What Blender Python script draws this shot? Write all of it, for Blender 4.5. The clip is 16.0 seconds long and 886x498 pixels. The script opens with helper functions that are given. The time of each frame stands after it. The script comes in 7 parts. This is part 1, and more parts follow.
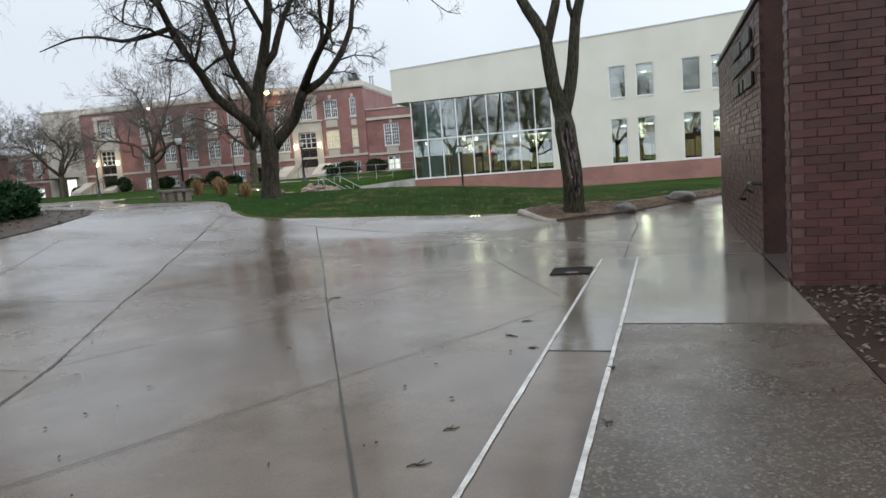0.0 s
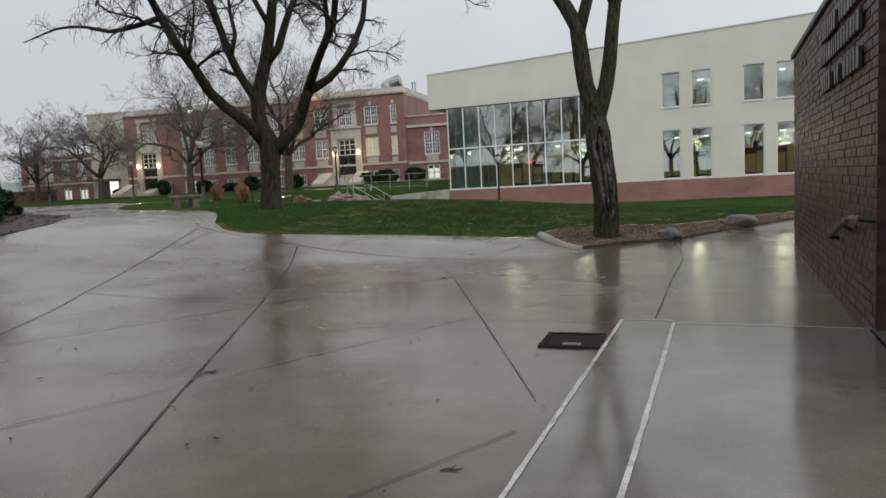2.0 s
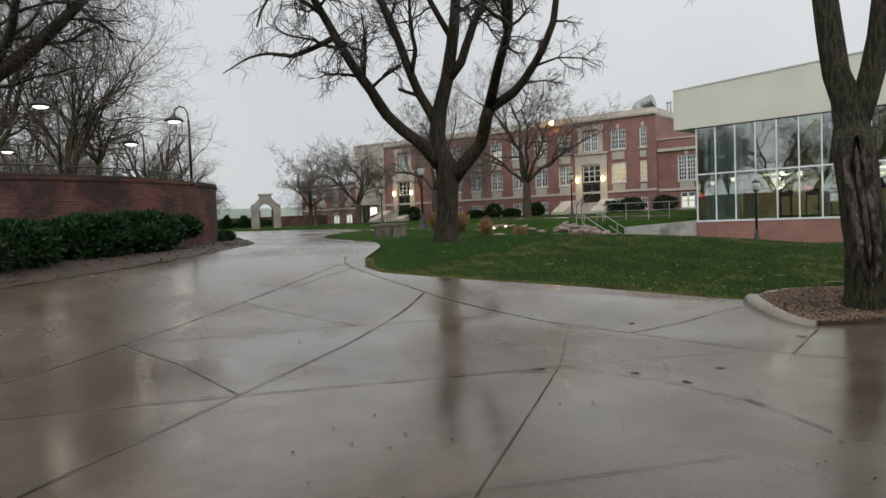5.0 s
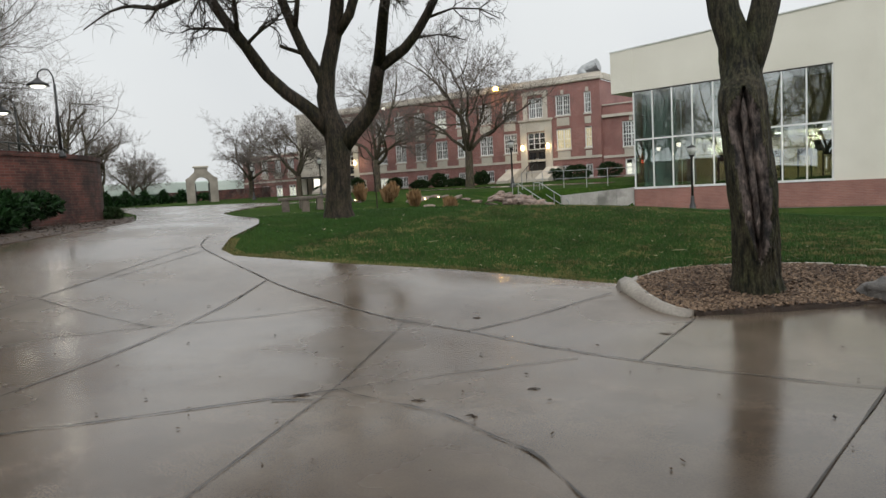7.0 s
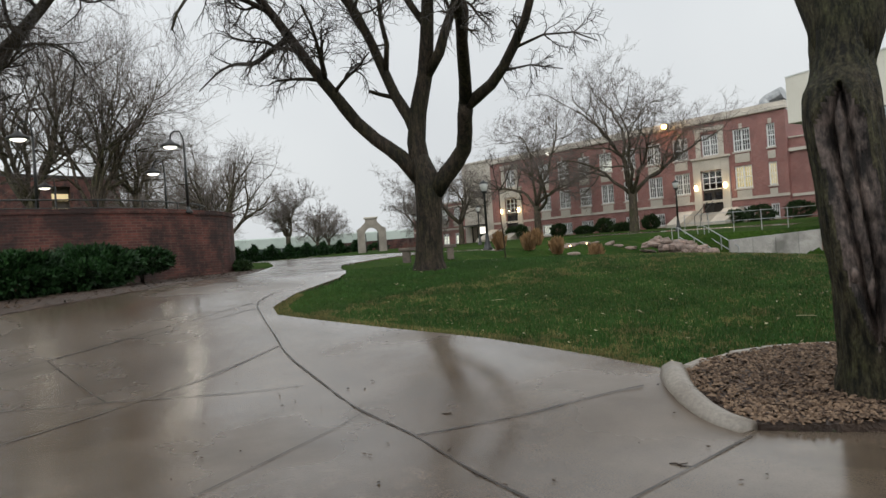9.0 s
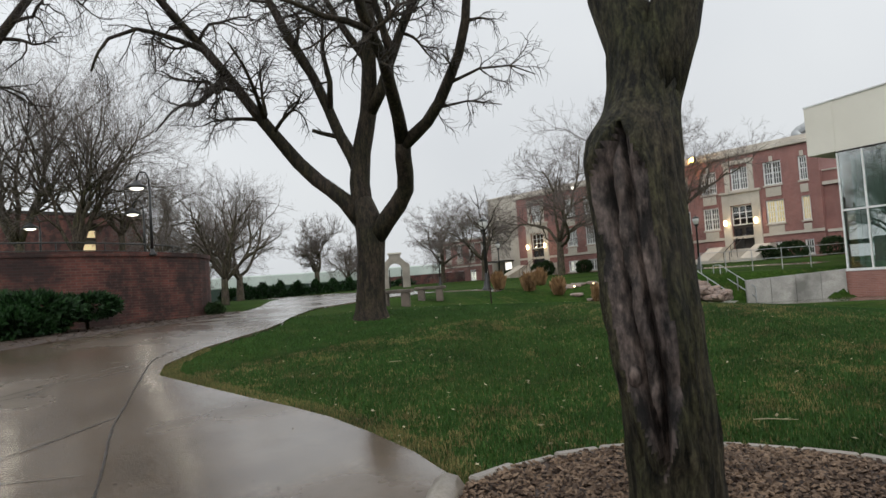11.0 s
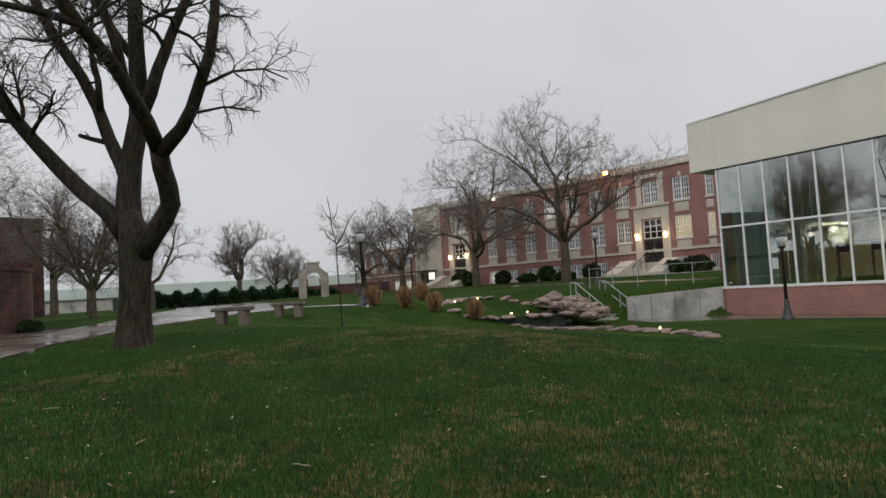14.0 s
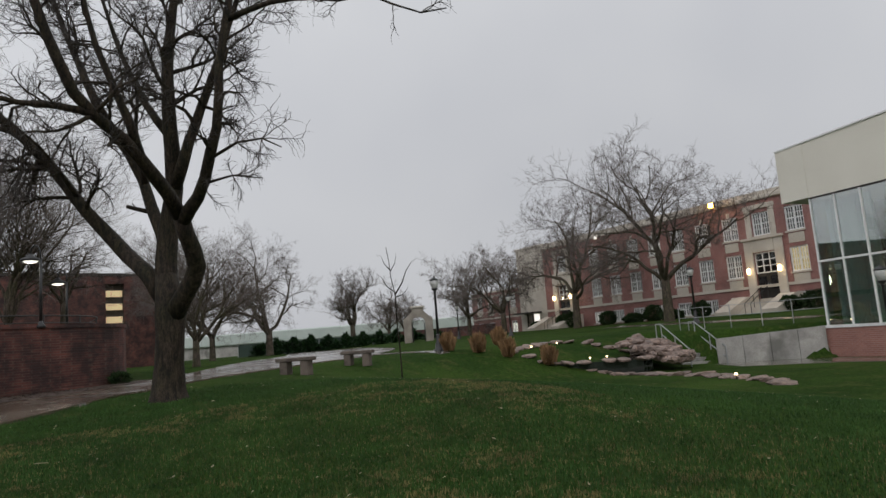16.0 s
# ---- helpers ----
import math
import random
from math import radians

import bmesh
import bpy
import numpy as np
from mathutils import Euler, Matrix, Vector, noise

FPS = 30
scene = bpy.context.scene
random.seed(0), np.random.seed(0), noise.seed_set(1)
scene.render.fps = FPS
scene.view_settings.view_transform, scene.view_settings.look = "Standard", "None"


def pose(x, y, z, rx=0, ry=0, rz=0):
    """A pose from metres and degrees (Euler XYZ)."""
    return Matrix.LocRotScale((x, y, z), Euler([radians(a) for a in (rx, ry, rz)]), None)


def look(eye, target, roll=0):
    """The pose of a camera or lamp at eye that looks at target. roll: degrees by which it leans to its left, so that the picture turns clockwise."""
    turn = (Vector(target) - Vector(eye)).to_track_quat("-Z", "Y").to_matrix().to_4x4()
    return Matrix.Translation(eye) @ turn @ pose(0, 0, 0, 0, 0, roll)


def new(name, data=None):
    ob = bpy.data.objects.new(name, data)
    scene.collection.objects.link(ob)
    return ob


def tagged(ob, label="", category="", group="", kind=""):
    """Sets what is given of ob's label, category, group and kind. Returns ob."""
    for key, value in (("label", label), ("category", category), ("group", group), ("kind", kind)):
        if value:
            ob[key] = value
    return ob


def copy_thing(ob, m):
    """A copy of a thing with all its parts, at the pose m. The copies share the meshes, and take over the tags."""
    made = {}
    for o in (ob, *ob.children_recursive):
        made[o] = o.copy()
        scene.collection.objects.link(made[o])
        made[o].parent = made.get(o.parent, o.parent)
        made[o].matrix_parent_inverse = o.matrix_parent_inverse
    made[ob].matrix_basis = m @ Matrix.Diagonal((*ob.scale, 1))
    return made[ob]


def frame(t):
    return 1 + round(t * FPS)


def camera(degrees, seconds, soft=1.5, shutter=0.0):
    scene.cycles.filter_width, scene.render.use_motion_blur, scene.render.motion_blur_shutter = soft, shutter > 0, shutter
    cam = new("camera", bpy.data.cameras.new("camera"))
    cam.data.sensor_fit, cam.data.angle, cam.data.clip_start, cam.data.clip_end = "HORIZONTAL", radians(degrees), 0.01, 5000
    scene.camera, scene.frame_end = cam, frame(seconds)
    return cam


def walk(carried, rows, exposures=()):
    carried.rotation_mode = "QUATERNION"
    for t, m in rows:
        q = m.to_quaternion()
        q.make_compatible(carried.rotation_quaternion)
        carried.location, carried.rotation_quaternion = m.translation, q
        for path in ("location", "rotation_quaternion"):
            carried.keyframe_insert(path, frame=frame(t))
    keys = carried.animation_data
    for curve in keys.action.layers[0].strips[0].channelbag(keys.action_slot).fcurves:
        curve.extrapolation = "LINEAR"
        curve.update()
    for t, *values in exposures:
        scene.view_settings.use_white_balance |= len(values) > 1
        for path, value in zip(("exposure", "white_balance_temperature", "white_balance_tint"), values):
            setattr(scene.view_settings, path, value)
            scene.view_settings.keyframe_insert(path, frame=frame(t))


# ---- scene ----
cam = camera(66.4, 16.0)
PATH = [
    (0, (1.819, 1.134, 1.427), (1.430, 3.083, 1.197), -4.4),
    (0.5, (1.912, 1.879, 1.406), (1.502, 3.823, 1.178), -2.2),
    (1, (2.003, 2.662, 1.413), (1.627, 4.615, 1.209), -2.0),
    (1.5, (2.097, 3.338, 1.430), (1.626, 5.273, 1.244), -1.5),
    (2, (2.207, 4.029, 1.429), (1.681, 5.948, 1.236), -3.0),
    (2.5, (2.278, 4.629, 1.466), (1.718, 6.539, 1.262), -2.0),
    (3, (2.369, 5.355, 1.469), (1.752, 7.249, 1.298), -2.0),
    (3.5, (2.444, 6.050, 1.504), (1.663, 7.884, 1.338), -1.7),
    (4, (2.515, 6.813, 1.494), (1.485, 8.525, 1.413), -1.3),
    (4.2, (2.536, 7.038, 1.476), (1.429, 8.702, 1.410), -1.3),
    (6.3, (3.024, 9.483, 1.508), (1.785, 11.050, 1.415), -2.5),
    (6.5, (3.012, 9.715, 1.520), (1.844, 11.336, 1.421), -3.3),
    (7, (3.103, 10.245, 1.449), (1.988, 11.897, 1.276), -3.1),
    (7.5, (3.158, 10.921, 1.368), (2.079, 12.604, 1.283), -3.8),
    (8, (3.227, 11.520, 1.356), (1.906, 13.020, 1.285), -0.6),
    (8.5, (3.412, 12.156, 1.395), (2.006, 13.579, 1.393), -3.9),
    (8.7, (3.434, 12.442, 1.386), (1.963, 13.797, 1.371), -4.5),
    (10.8, (4.061, 14.914, 1.550), (2.469, 16.122, 1.644), -2.5),
    (11, (4.063, 15.175, 1.555), (2.476, 16.388, 1.659), -3.9),
    (11.5, (4.158, 15.786, 1.583), (2.561, 16.984, 1.700), -4.6),
    (12, (4.358, 16.389, 1.613), (2.890, 17.744, 1.689), -4.2),
    (12.5, (4.574, 17.042, 1.625), (3.279, 18.562, 1.731), -4.7),
    (13, (4.599, 17.584, 1.578), (3.251, 19.056, 1.711), -3.5),
    (13.5, (4.904, 18.082, 1.681), (3.494, 19.494, 1.825), -4.1),
    (14, (5.298, 18.497, 1.674), (3.802, 19.819, 1.790), -3.4),
    (14.5, (5.668, 18.951, 1.678), (4.142, 20.233, 1.838), -4.6),
    (15, (5.990, 19.291, 1.717), (4.421, 20.519, 1.897), -4.6),
    (15.5, (6.359, 19.696, 1.727), (4.783, 20.899, 1.992), -6.5),
    (16, (6.637, 20.233, 1.743), (4.944, 21.265, 2.002), -4.5),
]
EXPOSURE = [(0, 0.58, 6050, 6), (0.5, 0.34, 6150, 6), (1.5, 0.14, 6350, 6), (4, 0.15, 6500, 6), (6.3, 0.36, 6600, 6), (7, 0.44, 6600, 6), (7.5, 0.56, 6600, 6), (8, 0.48, 6600, 6), (8.7, 0.38, 6550, 6), (11, 0.36, 6500, 7), (12, 0.44, 6550, 8), (12.5, 0.36, 6550, 9), (13.5, 0.1, 6550, 10), (14.5, 0.06, 6550, 10), (15.5, 0.02, 6500, 10), (16, -0.1, 6500, 10)]
walk(cam, [(t, look(e, g, r)) for t, e, g, r in PATH], EXPOSURE)

# ---- light ----
world = bpy.data.worlds.new("overcast_dusk")
scene.world = world
world.use_nodes = True
wn = world.node_tree.nodes
wl = world.node_tree.links
sky = wn.new("ShaderNodeTexSky")
sky.sky_type = "NISHITA"
sky.sun_disc = False
sky.sun_elevation = radians(12)
sky.sun_rotation = radians(60)
sky.dust_density = 4.0
grey = wn.new("ShaderNodeHueSaturation")
grey.inputs["Saturation"].default_value = 0.15
grey.inputs["Value"].default_value = 0.35
veil = wn.new("ShaderNodeMixRGB")
veil.inputs["Fac"].default_value = 0.82
veil.inputs["Color2"].default_value = (7.4, 7.6, 7.95, 1)
wl.new(sky.outputs[0], grey.inputs["Color"])
wl.new(grey.outputs[0], veil.inputs["Color1"])
# soft cloud tone
wtc = wn.new("ShaderNodeTexCoord")
wno = wn.new("ShaderNodeTexNoise")
wno.inputs["Scale"].default_value = 2.2
wno.inputs["Detail"].default_value = 3
wra = wn.new("ShaderNodeValToRGB")
wra.color_ramp.elements[0].position, wra.color_ramp.elements[0].color = 0.3, (0.9, 0.9, 0.92, 1)
wra.color_ramp.elements[1].position, wra.color_ramp.elements[1].color = 0.75, (1.06, 1.05, 1.04, 1)
wmu = wn.new("ShaderNodeMixRGB")
wmu.blend_type = "MULTIPLY"
wmu.inputs["Fac"].default_value = 1
wl.new(wtc.outputs["Generated"], wno.inputs["Vector"])
wl.new(wno.outputs["Fac"], wra.inputs["Fac"])
wl.new(veil.outputs[0], wmu.inputs["Color1"])
wl.new(wra.outputs["Color"], wmu.inputs["Color2"])
# the cloud is brighter overhead and towards the south-east than in the north-west
wdot = wn.new("ShaderNodeVectorMath")
wdot.operation = "DOT_PRODUCT"
wdot.inputs[1].default_value = Vector((0.5, -0.6, 0.62)).normalized()
wl.new(wtc.outputs["Generated"], wdot.inputs[0])
wmap = wn.new("ShaderNodeMapRange")
wmap.inputs["From Min"].default_value, wmap.inputs["From Max"].default_value = -0.8, 1.0
wmap.inputs["To Min"].default_value, wmap.inputs["To Max"].default_value = 0.74, 1.5
wl.new(wdot.outputs["Value"], wmap.inputs["Value"])
wgr = wn.new("ShaderNodeMixRGB")
wgr.blend_type = "MULTIPLY"
wgr.inputs["Fac"].default_value = 1
wl.new(wmu.outputs[0], wgr.inputs["Color1"])
wl.new(wmap.outputs[0], wgr.inputs["Color2"])
wl.new(wgr.outputs[0], wn["Background"].inputs["Color"])
wn["Background"].inputs["Strength"].default_value = 0.115

sun_data = bpy.data.lights.new("sun", "SUN")
sun_data.energy = 0.5
sun_data.angle = radians(30)
sun_data.color = (1.0, 0.97, 0.93)
sun = new("sun", sun_data)
sun.matrix_world = look((30, -20, 40), (0, 20, 0))


def lamp(name, x, y, z, watts, colour, radius=0.12):
    d = bpy.data.lights.new(name, "POINT")
    d.energy, d.color, d.shadow_soft_size = watts, colour, radius
    o = new(name, d)
    o.location = (x, y, z)
    return o


# ---- materials ----
def nodes_of(name):
    m = bpy.data.materials.new(name)
    m.use_nodes = True
    t = m.node_tree
    return m, t.nodes, t.links, t.nodes["Principled BSDF"]


def ramp(n, l, source, a, b, p0=0.3, p1=0.7):
    r = n.new("ShaderNodeValToRGB")
    r.color_ramp.elements[0].position, r.color_ramp.elements[0].color = p0, (*a, 1)
    r.color_ramp.elements[1].position, r.color_ramp.elements[1].color = p1, (*b, 1)
    l.new(source, r.inputs["Fac"])
    return r.outputs["Color"]


def noise_node(n, l, coords, scale, detail=4, stretch=None, rough=0.55):
    t = n.new("ShaderNodeTexNoise")
    t.inputs["Scale"].default_value = scale
    t.inputs["Detail"].default_value = detail
    t.inputs["Roughness"].default_value = rough
    if stretch:
        mp = n.new("ShaderNodeMapping")
        mp.inputs["Scale"].default_value = stretch
        l.new(coords, mp.inputs["Vector"])
        coords = mp.outputs[0]
    l.new(coords, t.inputs["Vector"])
    return t.outputs["Fac"]


def mixed(n, l, a, b, fac, mode="MIX"):
    x = n.new("ShaderNodeMixRGB")
    x.blend_type = mode
    for sock, val in (("Color1", a), ("Color2", b), ("Fac", fac)):
        if hasattr(val, "links"):
            l.new(val, x.inputs[sock])
        elif sock == "Fac":
            x.inputs[sock].default_value = val
        else:
            x.inputs[sock].default_value = (*val, 1)
    return x.outputs[0]


def surface(name, c1, c2, scale=3.0, fine=40.0, rough=(0.6, 0.85), bump=0.2, depth=0.01, metal=0.0,
            stretch=None, piece=0.0, spec=0.5, stain=None, stain_scale=0.7):
    """A two-scale surface: broad change of tone, fine grain, relief and uneven gloss."""
    m, n, l, p = nodes_of(name)
    co = n.new("ShaderNodeTexCoord").outputs["Object"]
    broad = noise_node(n, l, co, scale, 5, stretch)
    grain = noise_node(n, l, co, fine, 3, stretch)
    col = ramp(n, l, broad, c1, c2, 0.32, 0.68)
    dark = ramp(n, l, grain, (0.72, 0.72, 0.72), (1.15, 1.15, 1.15), 0.25, 0.75)
    col = mixed(n, l, col, dark, 1.0, "MULTIPLY")
    if stain:
        s = noise_node(n, l, co, stain_scale, 6)
        f = ramp(n, l, s, (0, 0, 0), (1, 1, 1), 0.52, 0.68)
        col = mixed(n, l, col, stain, f)
    if piece:
        info = n.new("ShaderNodeObjectInfo").outputs["Random"]
        tone = ramp(n, l, info, (1 - piece,) * 3, (1 + piece,) * 3, 0, 1)
        col = mixed(n, l, col, tone, 1.0, "MULTIPLY")
    l.new(col, p.inputs["Base Color"])
    rr = ramp(n, l, broad, (rough[0],) * 3, (rough[1],) * 3, 0.3, 0.7)
    l.new(rr, p.inputs["Roughness"])
    p.inputs["Metallic"].default_value = metal
    p.inputs["Specular IOR Level"].default_value = spec
    if bump:
        b = n.new("ShaderNodeBump")
        b.inputs["Strength"].default_value = bump
        b.inputs["Distance"].default_value = depth
        l.new(grain, b.inputs["Height"])
        l.new(b.outputs[0], p.inputs["Normal"])
    return m


def wet_concrete(name, c1, c2, dry, wet, wet_scale, grit=0.0):
    """Rain-wet concrete: film of water with drier, duller patches."""
    m, n, l, p = nodes_of(name)
    co = n.new("ShaderNodeTexCoord").outputs["Object"]
    broad = noise_node(n, l, co, 0.35, 6)
    mid = noise_node(n, l, co, 2.5, 6)
    grain = noise_node(n, l, co, 90, 3)
    film = noise_node(n, l, co, wet_scale, 5)
    col = ramp(n, l, broad, c1, c2, 0.3, 0.7)
    col = mixed(n, l, col, ramp(n, l, mid, (0.78, 0.76, 0.74), (1.12, 1.12, 1.12), 0.3, 0.7), 1.0, "MULTIPLY")
    col = mixed(n, l, col, ramp(n, l, grain, (0.85, 0.85, 0.85), (1.1, 1.1, 1.1), 0.3, 0.7), 1.0, "MULTIPLY")
    if grit:
        v = n.new("ShaderNodeTexVoronoi")
        v.inputs["Scale"].default_value = 75
        l.new(co, v.inputs["Vector"])
        f = ramp(n, l, v.outputs["Color"], (0, 0, 0), (1, 1, 1), 0.6, 0.95)
        col = mixed(n, l, col, (0.42, 0.37, 0.31), mixed(n, l, (0, 0, 0), f, grit))
    l.new(col, p.inputs["Base Color"])
    l.new(ramp(n, l, film, (wet,) * 3, (dry,) * 3, 0.42, 0.66), p.inputs["Roughness"])
    p.inputs["IOR"].default_value = 1.42
    if not grit:
        # standing water over the pores
        p.inputs["Coat Weight"].default_value = 0.28
        p.inputs["Coat IOR"].default_value = 1.33
        l.new(ramp(n, l, film, (wet * 1.2,) * 3, (dry * 0.8,) * 3, 0.42, 0.66), p.inputs["Coat Roughness"])
    b1 = n.new("ShaderNodeBump")
    b1.inputs["Strength"].default_value = 0.10 if not grit else 0.5
    b1.inputs["Distance"].default_value = 0.004
    l.new(grain, b1.inputs["Height"])
    b2 = n.new("ShaderNodeBump")
    b2.inputs["Strength"].default_value = 0.22
    b2.inputs["Distance"].default_value = 0.01
    l.new(mid, b2.inputs["Height"])
    l.new(b1.outputs[0], b2.inputs["Normal"])
    l.new(b2.outputs[0], p.inputs["Normal"])
    return m


def brick_far(name, c1, c2, mortar, size=0.075, length=0.22, grime=0.0):
    """Brickwork too far away to tell brick from brick."""
    m, n, l, p = nodes_of(name)
    co = n.new("ShaderNodeTexCoord").outputs["Object"]
    sep = n.new("ShaderNodeSeparateXYZ")
    l.new(co, sep.inputs[0])
    add = n.new("ShaderNodeMath")
    l.new(sep.outputs["X"], add.inputs[0])
    l.new(sep.outputs["Y"], add.inputs[1])
    com = n.new("ShaderNodeCombineXYZ")
    l.new(add.outputs[0], com.inputs["X"])
    l.new(sep.outputs["Z"], com.inputs["Y"])
    bt = n.new("ShaderNodeTexBrick")
    bt.inputs["Scale"].default_value = 1.0
    bt.inputs["Brick Width"].default_value = length
    bt.inputs["Row Height"].default_value = size
    bt.inputs["Mortar Size"].default_value = 0.008
    bt.inputs["Color1"].default_value = (*c1, 1)
    bt.inputs["Color2"].default_value = (*c2, 1)
    bt.inputs["Mortar"].default_value = (*mortar, 1)
    l.new(com.outputs[0], bt.inputs["Vector"])
    broad = noise_node(n, l, co, 0.6, 6)
    col = mixed(n, l, bt.outputs["Color"], ramp(n, l, broad, (0.75, 0.73, 0.72), (1.15, 1.12, 1.1), 0.3, 0.7), 1.0, "MULTIPLY")
    if grime:
        soot = noise_node(n, l, co, 0.9, 8, None, 0.7)
        col = mixed(n, l, col, ramp(n, l, soot, (grime, grime, grime), (1.1, 1.08, 1.05), 0.42, 0.62), 1.0, "MULTIPLY")
    l.new(col, p.inputs["Base Color"])
    p.inputs["Roughness"].default_value = 0.7
    b = n.new("ShaderNodeBump")
    b.inputs["Strength"].default_value = 0.5
    b.inputs["Distance"].default_value = 0.008
    b.invert = True
    l.new(bt.outputs["Fac"], b.inputs["Height"])
    l.new(b.outputs[0], p.inputs["Normal"])
    return m


def glow(name, colour, strength):
    m, n, l, p = nodes_of(name)
    p.inputs["Base Color"].default_value = (*colour, 1)
    p.inputs["Emission Color"].default_value = (*colour, 1)
    p.inputs["Emission Strength"].default_value = strength
    return m


def glass_sheet(name, tint, base=0.05, rough=0.0):
    m = bpy.data.materials.new(name)
    m.use_nodes = True
    n, l = m.node_tree.nodes, m.node_tree.links
    n.remove(n["Principled BSDF"])
    tr = n.new("ShaderNodeBsdfTransparent")
    tr.inputs["Color"].default_value = (*tint, 1)
    gl = n.new("ShaderNodeBsdfGlossy")
    gl.inputs["Roughness"].default_value = rough
    lw = n.new("ShaderNodeLayerWeight")
    lw.inputs["Blend"].default_value = 0.5
    pw = n.new("ShaderNodeMath")
    pw.operation = "POWER"
    pw.inputs[1].default_value = 3.0
    l.new(lw.outputs["Facing"], pw.inputs[0])
    fr = n.new("ShaderNodeMath")
    fr.operation = "MULTIPLY_ADD"
    fr.inputs[1].default_value, fr.inputs[2].default_value = 0.75, base
    l.new(pw.outputs[0], fr.inputs[0])
    mx = n.new("ShaderNodeMixShader")
    l.new(fr.outputs[0], mx.inputs[0])
    l.new(tr.outputs[0], mx.inputs[1])
    l.new(gl.outputs[0], mx.inputs[2])
    l.new(mx.outputs[0], n["Material Output"].inputs["Surface"])
    return m


def grass_ground():
    m, n, l, p = nodes_of("lawn_turf")
    co = n.new("ShaderNodeTexCoord").outputs["Object"]
    broad = noise_node(n, l, co, 0.22, 5)
    mid = noise_node(n, l, co, 1.1, 8, (1, 1.6, 1), 0.68)
    tuft = noise_node(n, l, co, 9, 5, None, 0.65)
    fine = noise_node(n, l, co, 34, 4)
    col = ramp(n, l, broad, (0.02, 0.045, 0.009), (0.04, 0.074, 0.014), 0.35, 0.65)
    col = mixed(n, l, col, ramp(n, l, tuft, (0.55, 0.6, 0.55), (1.4, 1.35, 1.3), 0.3, 0.7), 1.0, "MULTIPLY")
    col = mixed(n, l, col, ramp(n, l, fine, (0.5, 0.5, 0.5), (1.4, 1.4, 1.4), 0.25, 0.75), 1.0, "MULTIPLY")
    # thin straw showing between the tufts, in ragged patches
    worn = mixed(n, l, ramp(n, l, mid, (0, 0, 0), (1, 1, 1), 0.52, 0.72), ramp(n, l, tuft, (0.1, 0.1, 0.1), (1, 1, 1), 0.38, 0.62), 1.0, "MULTIPLY")
    col = mixed(n, l, col, (0.105, 0.092, 0.036), mixed(n, l, (0, 0, 0), worn, 0.95))
    l.new(col, p.inputs["Base Color"])
    p.inputs["Roughness"].default_value = 1.0
    p.inputs["Specular IOR Level"].default_value = 0.04
    b = n.new("ShaderNodeBump")
    b.inputs["Strength"].default_value = 0.9
    b.inputs["Distance"].default_value = 0.03
    l.new(fine, b.inputs["Height"])
    b2 = n.new("ShaderNodeBump")
    b2.inputs["Strength"].default_value = 0.6
    b2.inputs["Distance"].default_value = 0.05
    l.new(tuft, b2.inputs["Height"])
    l.new(b.outputs[0], b2.inputs["Normal"])
    l.new(b2.outputs[0], p.inputs["Normal"])
    return m


def leaf_material(name, c1, c2, rough=0.6):
    m, n, l, p = nodes_of(name)
    isl = n.new("ShaderNodeNewGeometry").outputs["Random Per Island"]
    co = n.new("ShaderNodeTexCoord").outputs["Object"]
    broad = noise_node(n, l, co, 1.1, 4)
    col = ramp(n, l, isl, c1, c2, 0, 1)
    col = mixed(n, l, col, ramp(n, l, broad, (0.65, 0.65, 0.65), (1.3, 1.3, 1.2), 0.3, 0.7), 1.0, "MULTIPLY")
    l.new(col, p.inputs["Base Color"])
    p.inputs["Roughness"].default_value = rough
    p.inputs["Specular IOR Level"].default_value = 0.2
    return m


def bark_material(name, c1, c2, wet=0.75, scale=14, moss=(0.85, 0.95, 0.6), run=0.2):
    m, n, l, p = nodes_of(name)
    co = n.new("ShaderNodeTexCoord").outputs["Object"]
    ridge = noise_node(n, l, co, scale, 8, (1, 1, run), 0.65)
    plate = noise_node(n, l, co, scale * 2.6, 5, (1, 1, 0.45), 0.6)
    broad = noise_node(n, l, co, 2.2, 6)
    col = ramp(n, l, ridge, c1, c2, 0.4, 0.62)
    col = mixed(n, l, col, ramp(n, l, plate, (0.45, 0.45, 0.45), (1.5, 1.45, 1.4), 0.35, 0.65), 1.0, "MULTIPLY")
    col = mixed(n, l, col, ramp(n, l, broad, moss, (1.2, 1.1, 1.05), 0.35, 0.65), 1.0, "MULTIPLY")
    l.new(col, p.inputs["Base Color"])
    p.inputs["Roughness"].default_value = wet
    p.inputs["Specular IOR Level"].default_value = 0.25
    b = n.new("ShaderNodeBump")
    b.inputs["Strength"].default_value = 1.0
    b.inputs["Distance"].default_value = 0.03
    l.new(ridge, b.inputs["Height"])
    b2 = n.new("ShaderNodeBump")
    b2.inputs["Strength"].default_value = 0.8
    b2.inputs["Distance"].default_value = 0.012
    l.new(plate, b2.inputs["Height"])
    l.new(b.outputs[0], b2.inputs["Normal"])
    l.new(b2.outputs[0], p.inputs["Normal"])
    return m


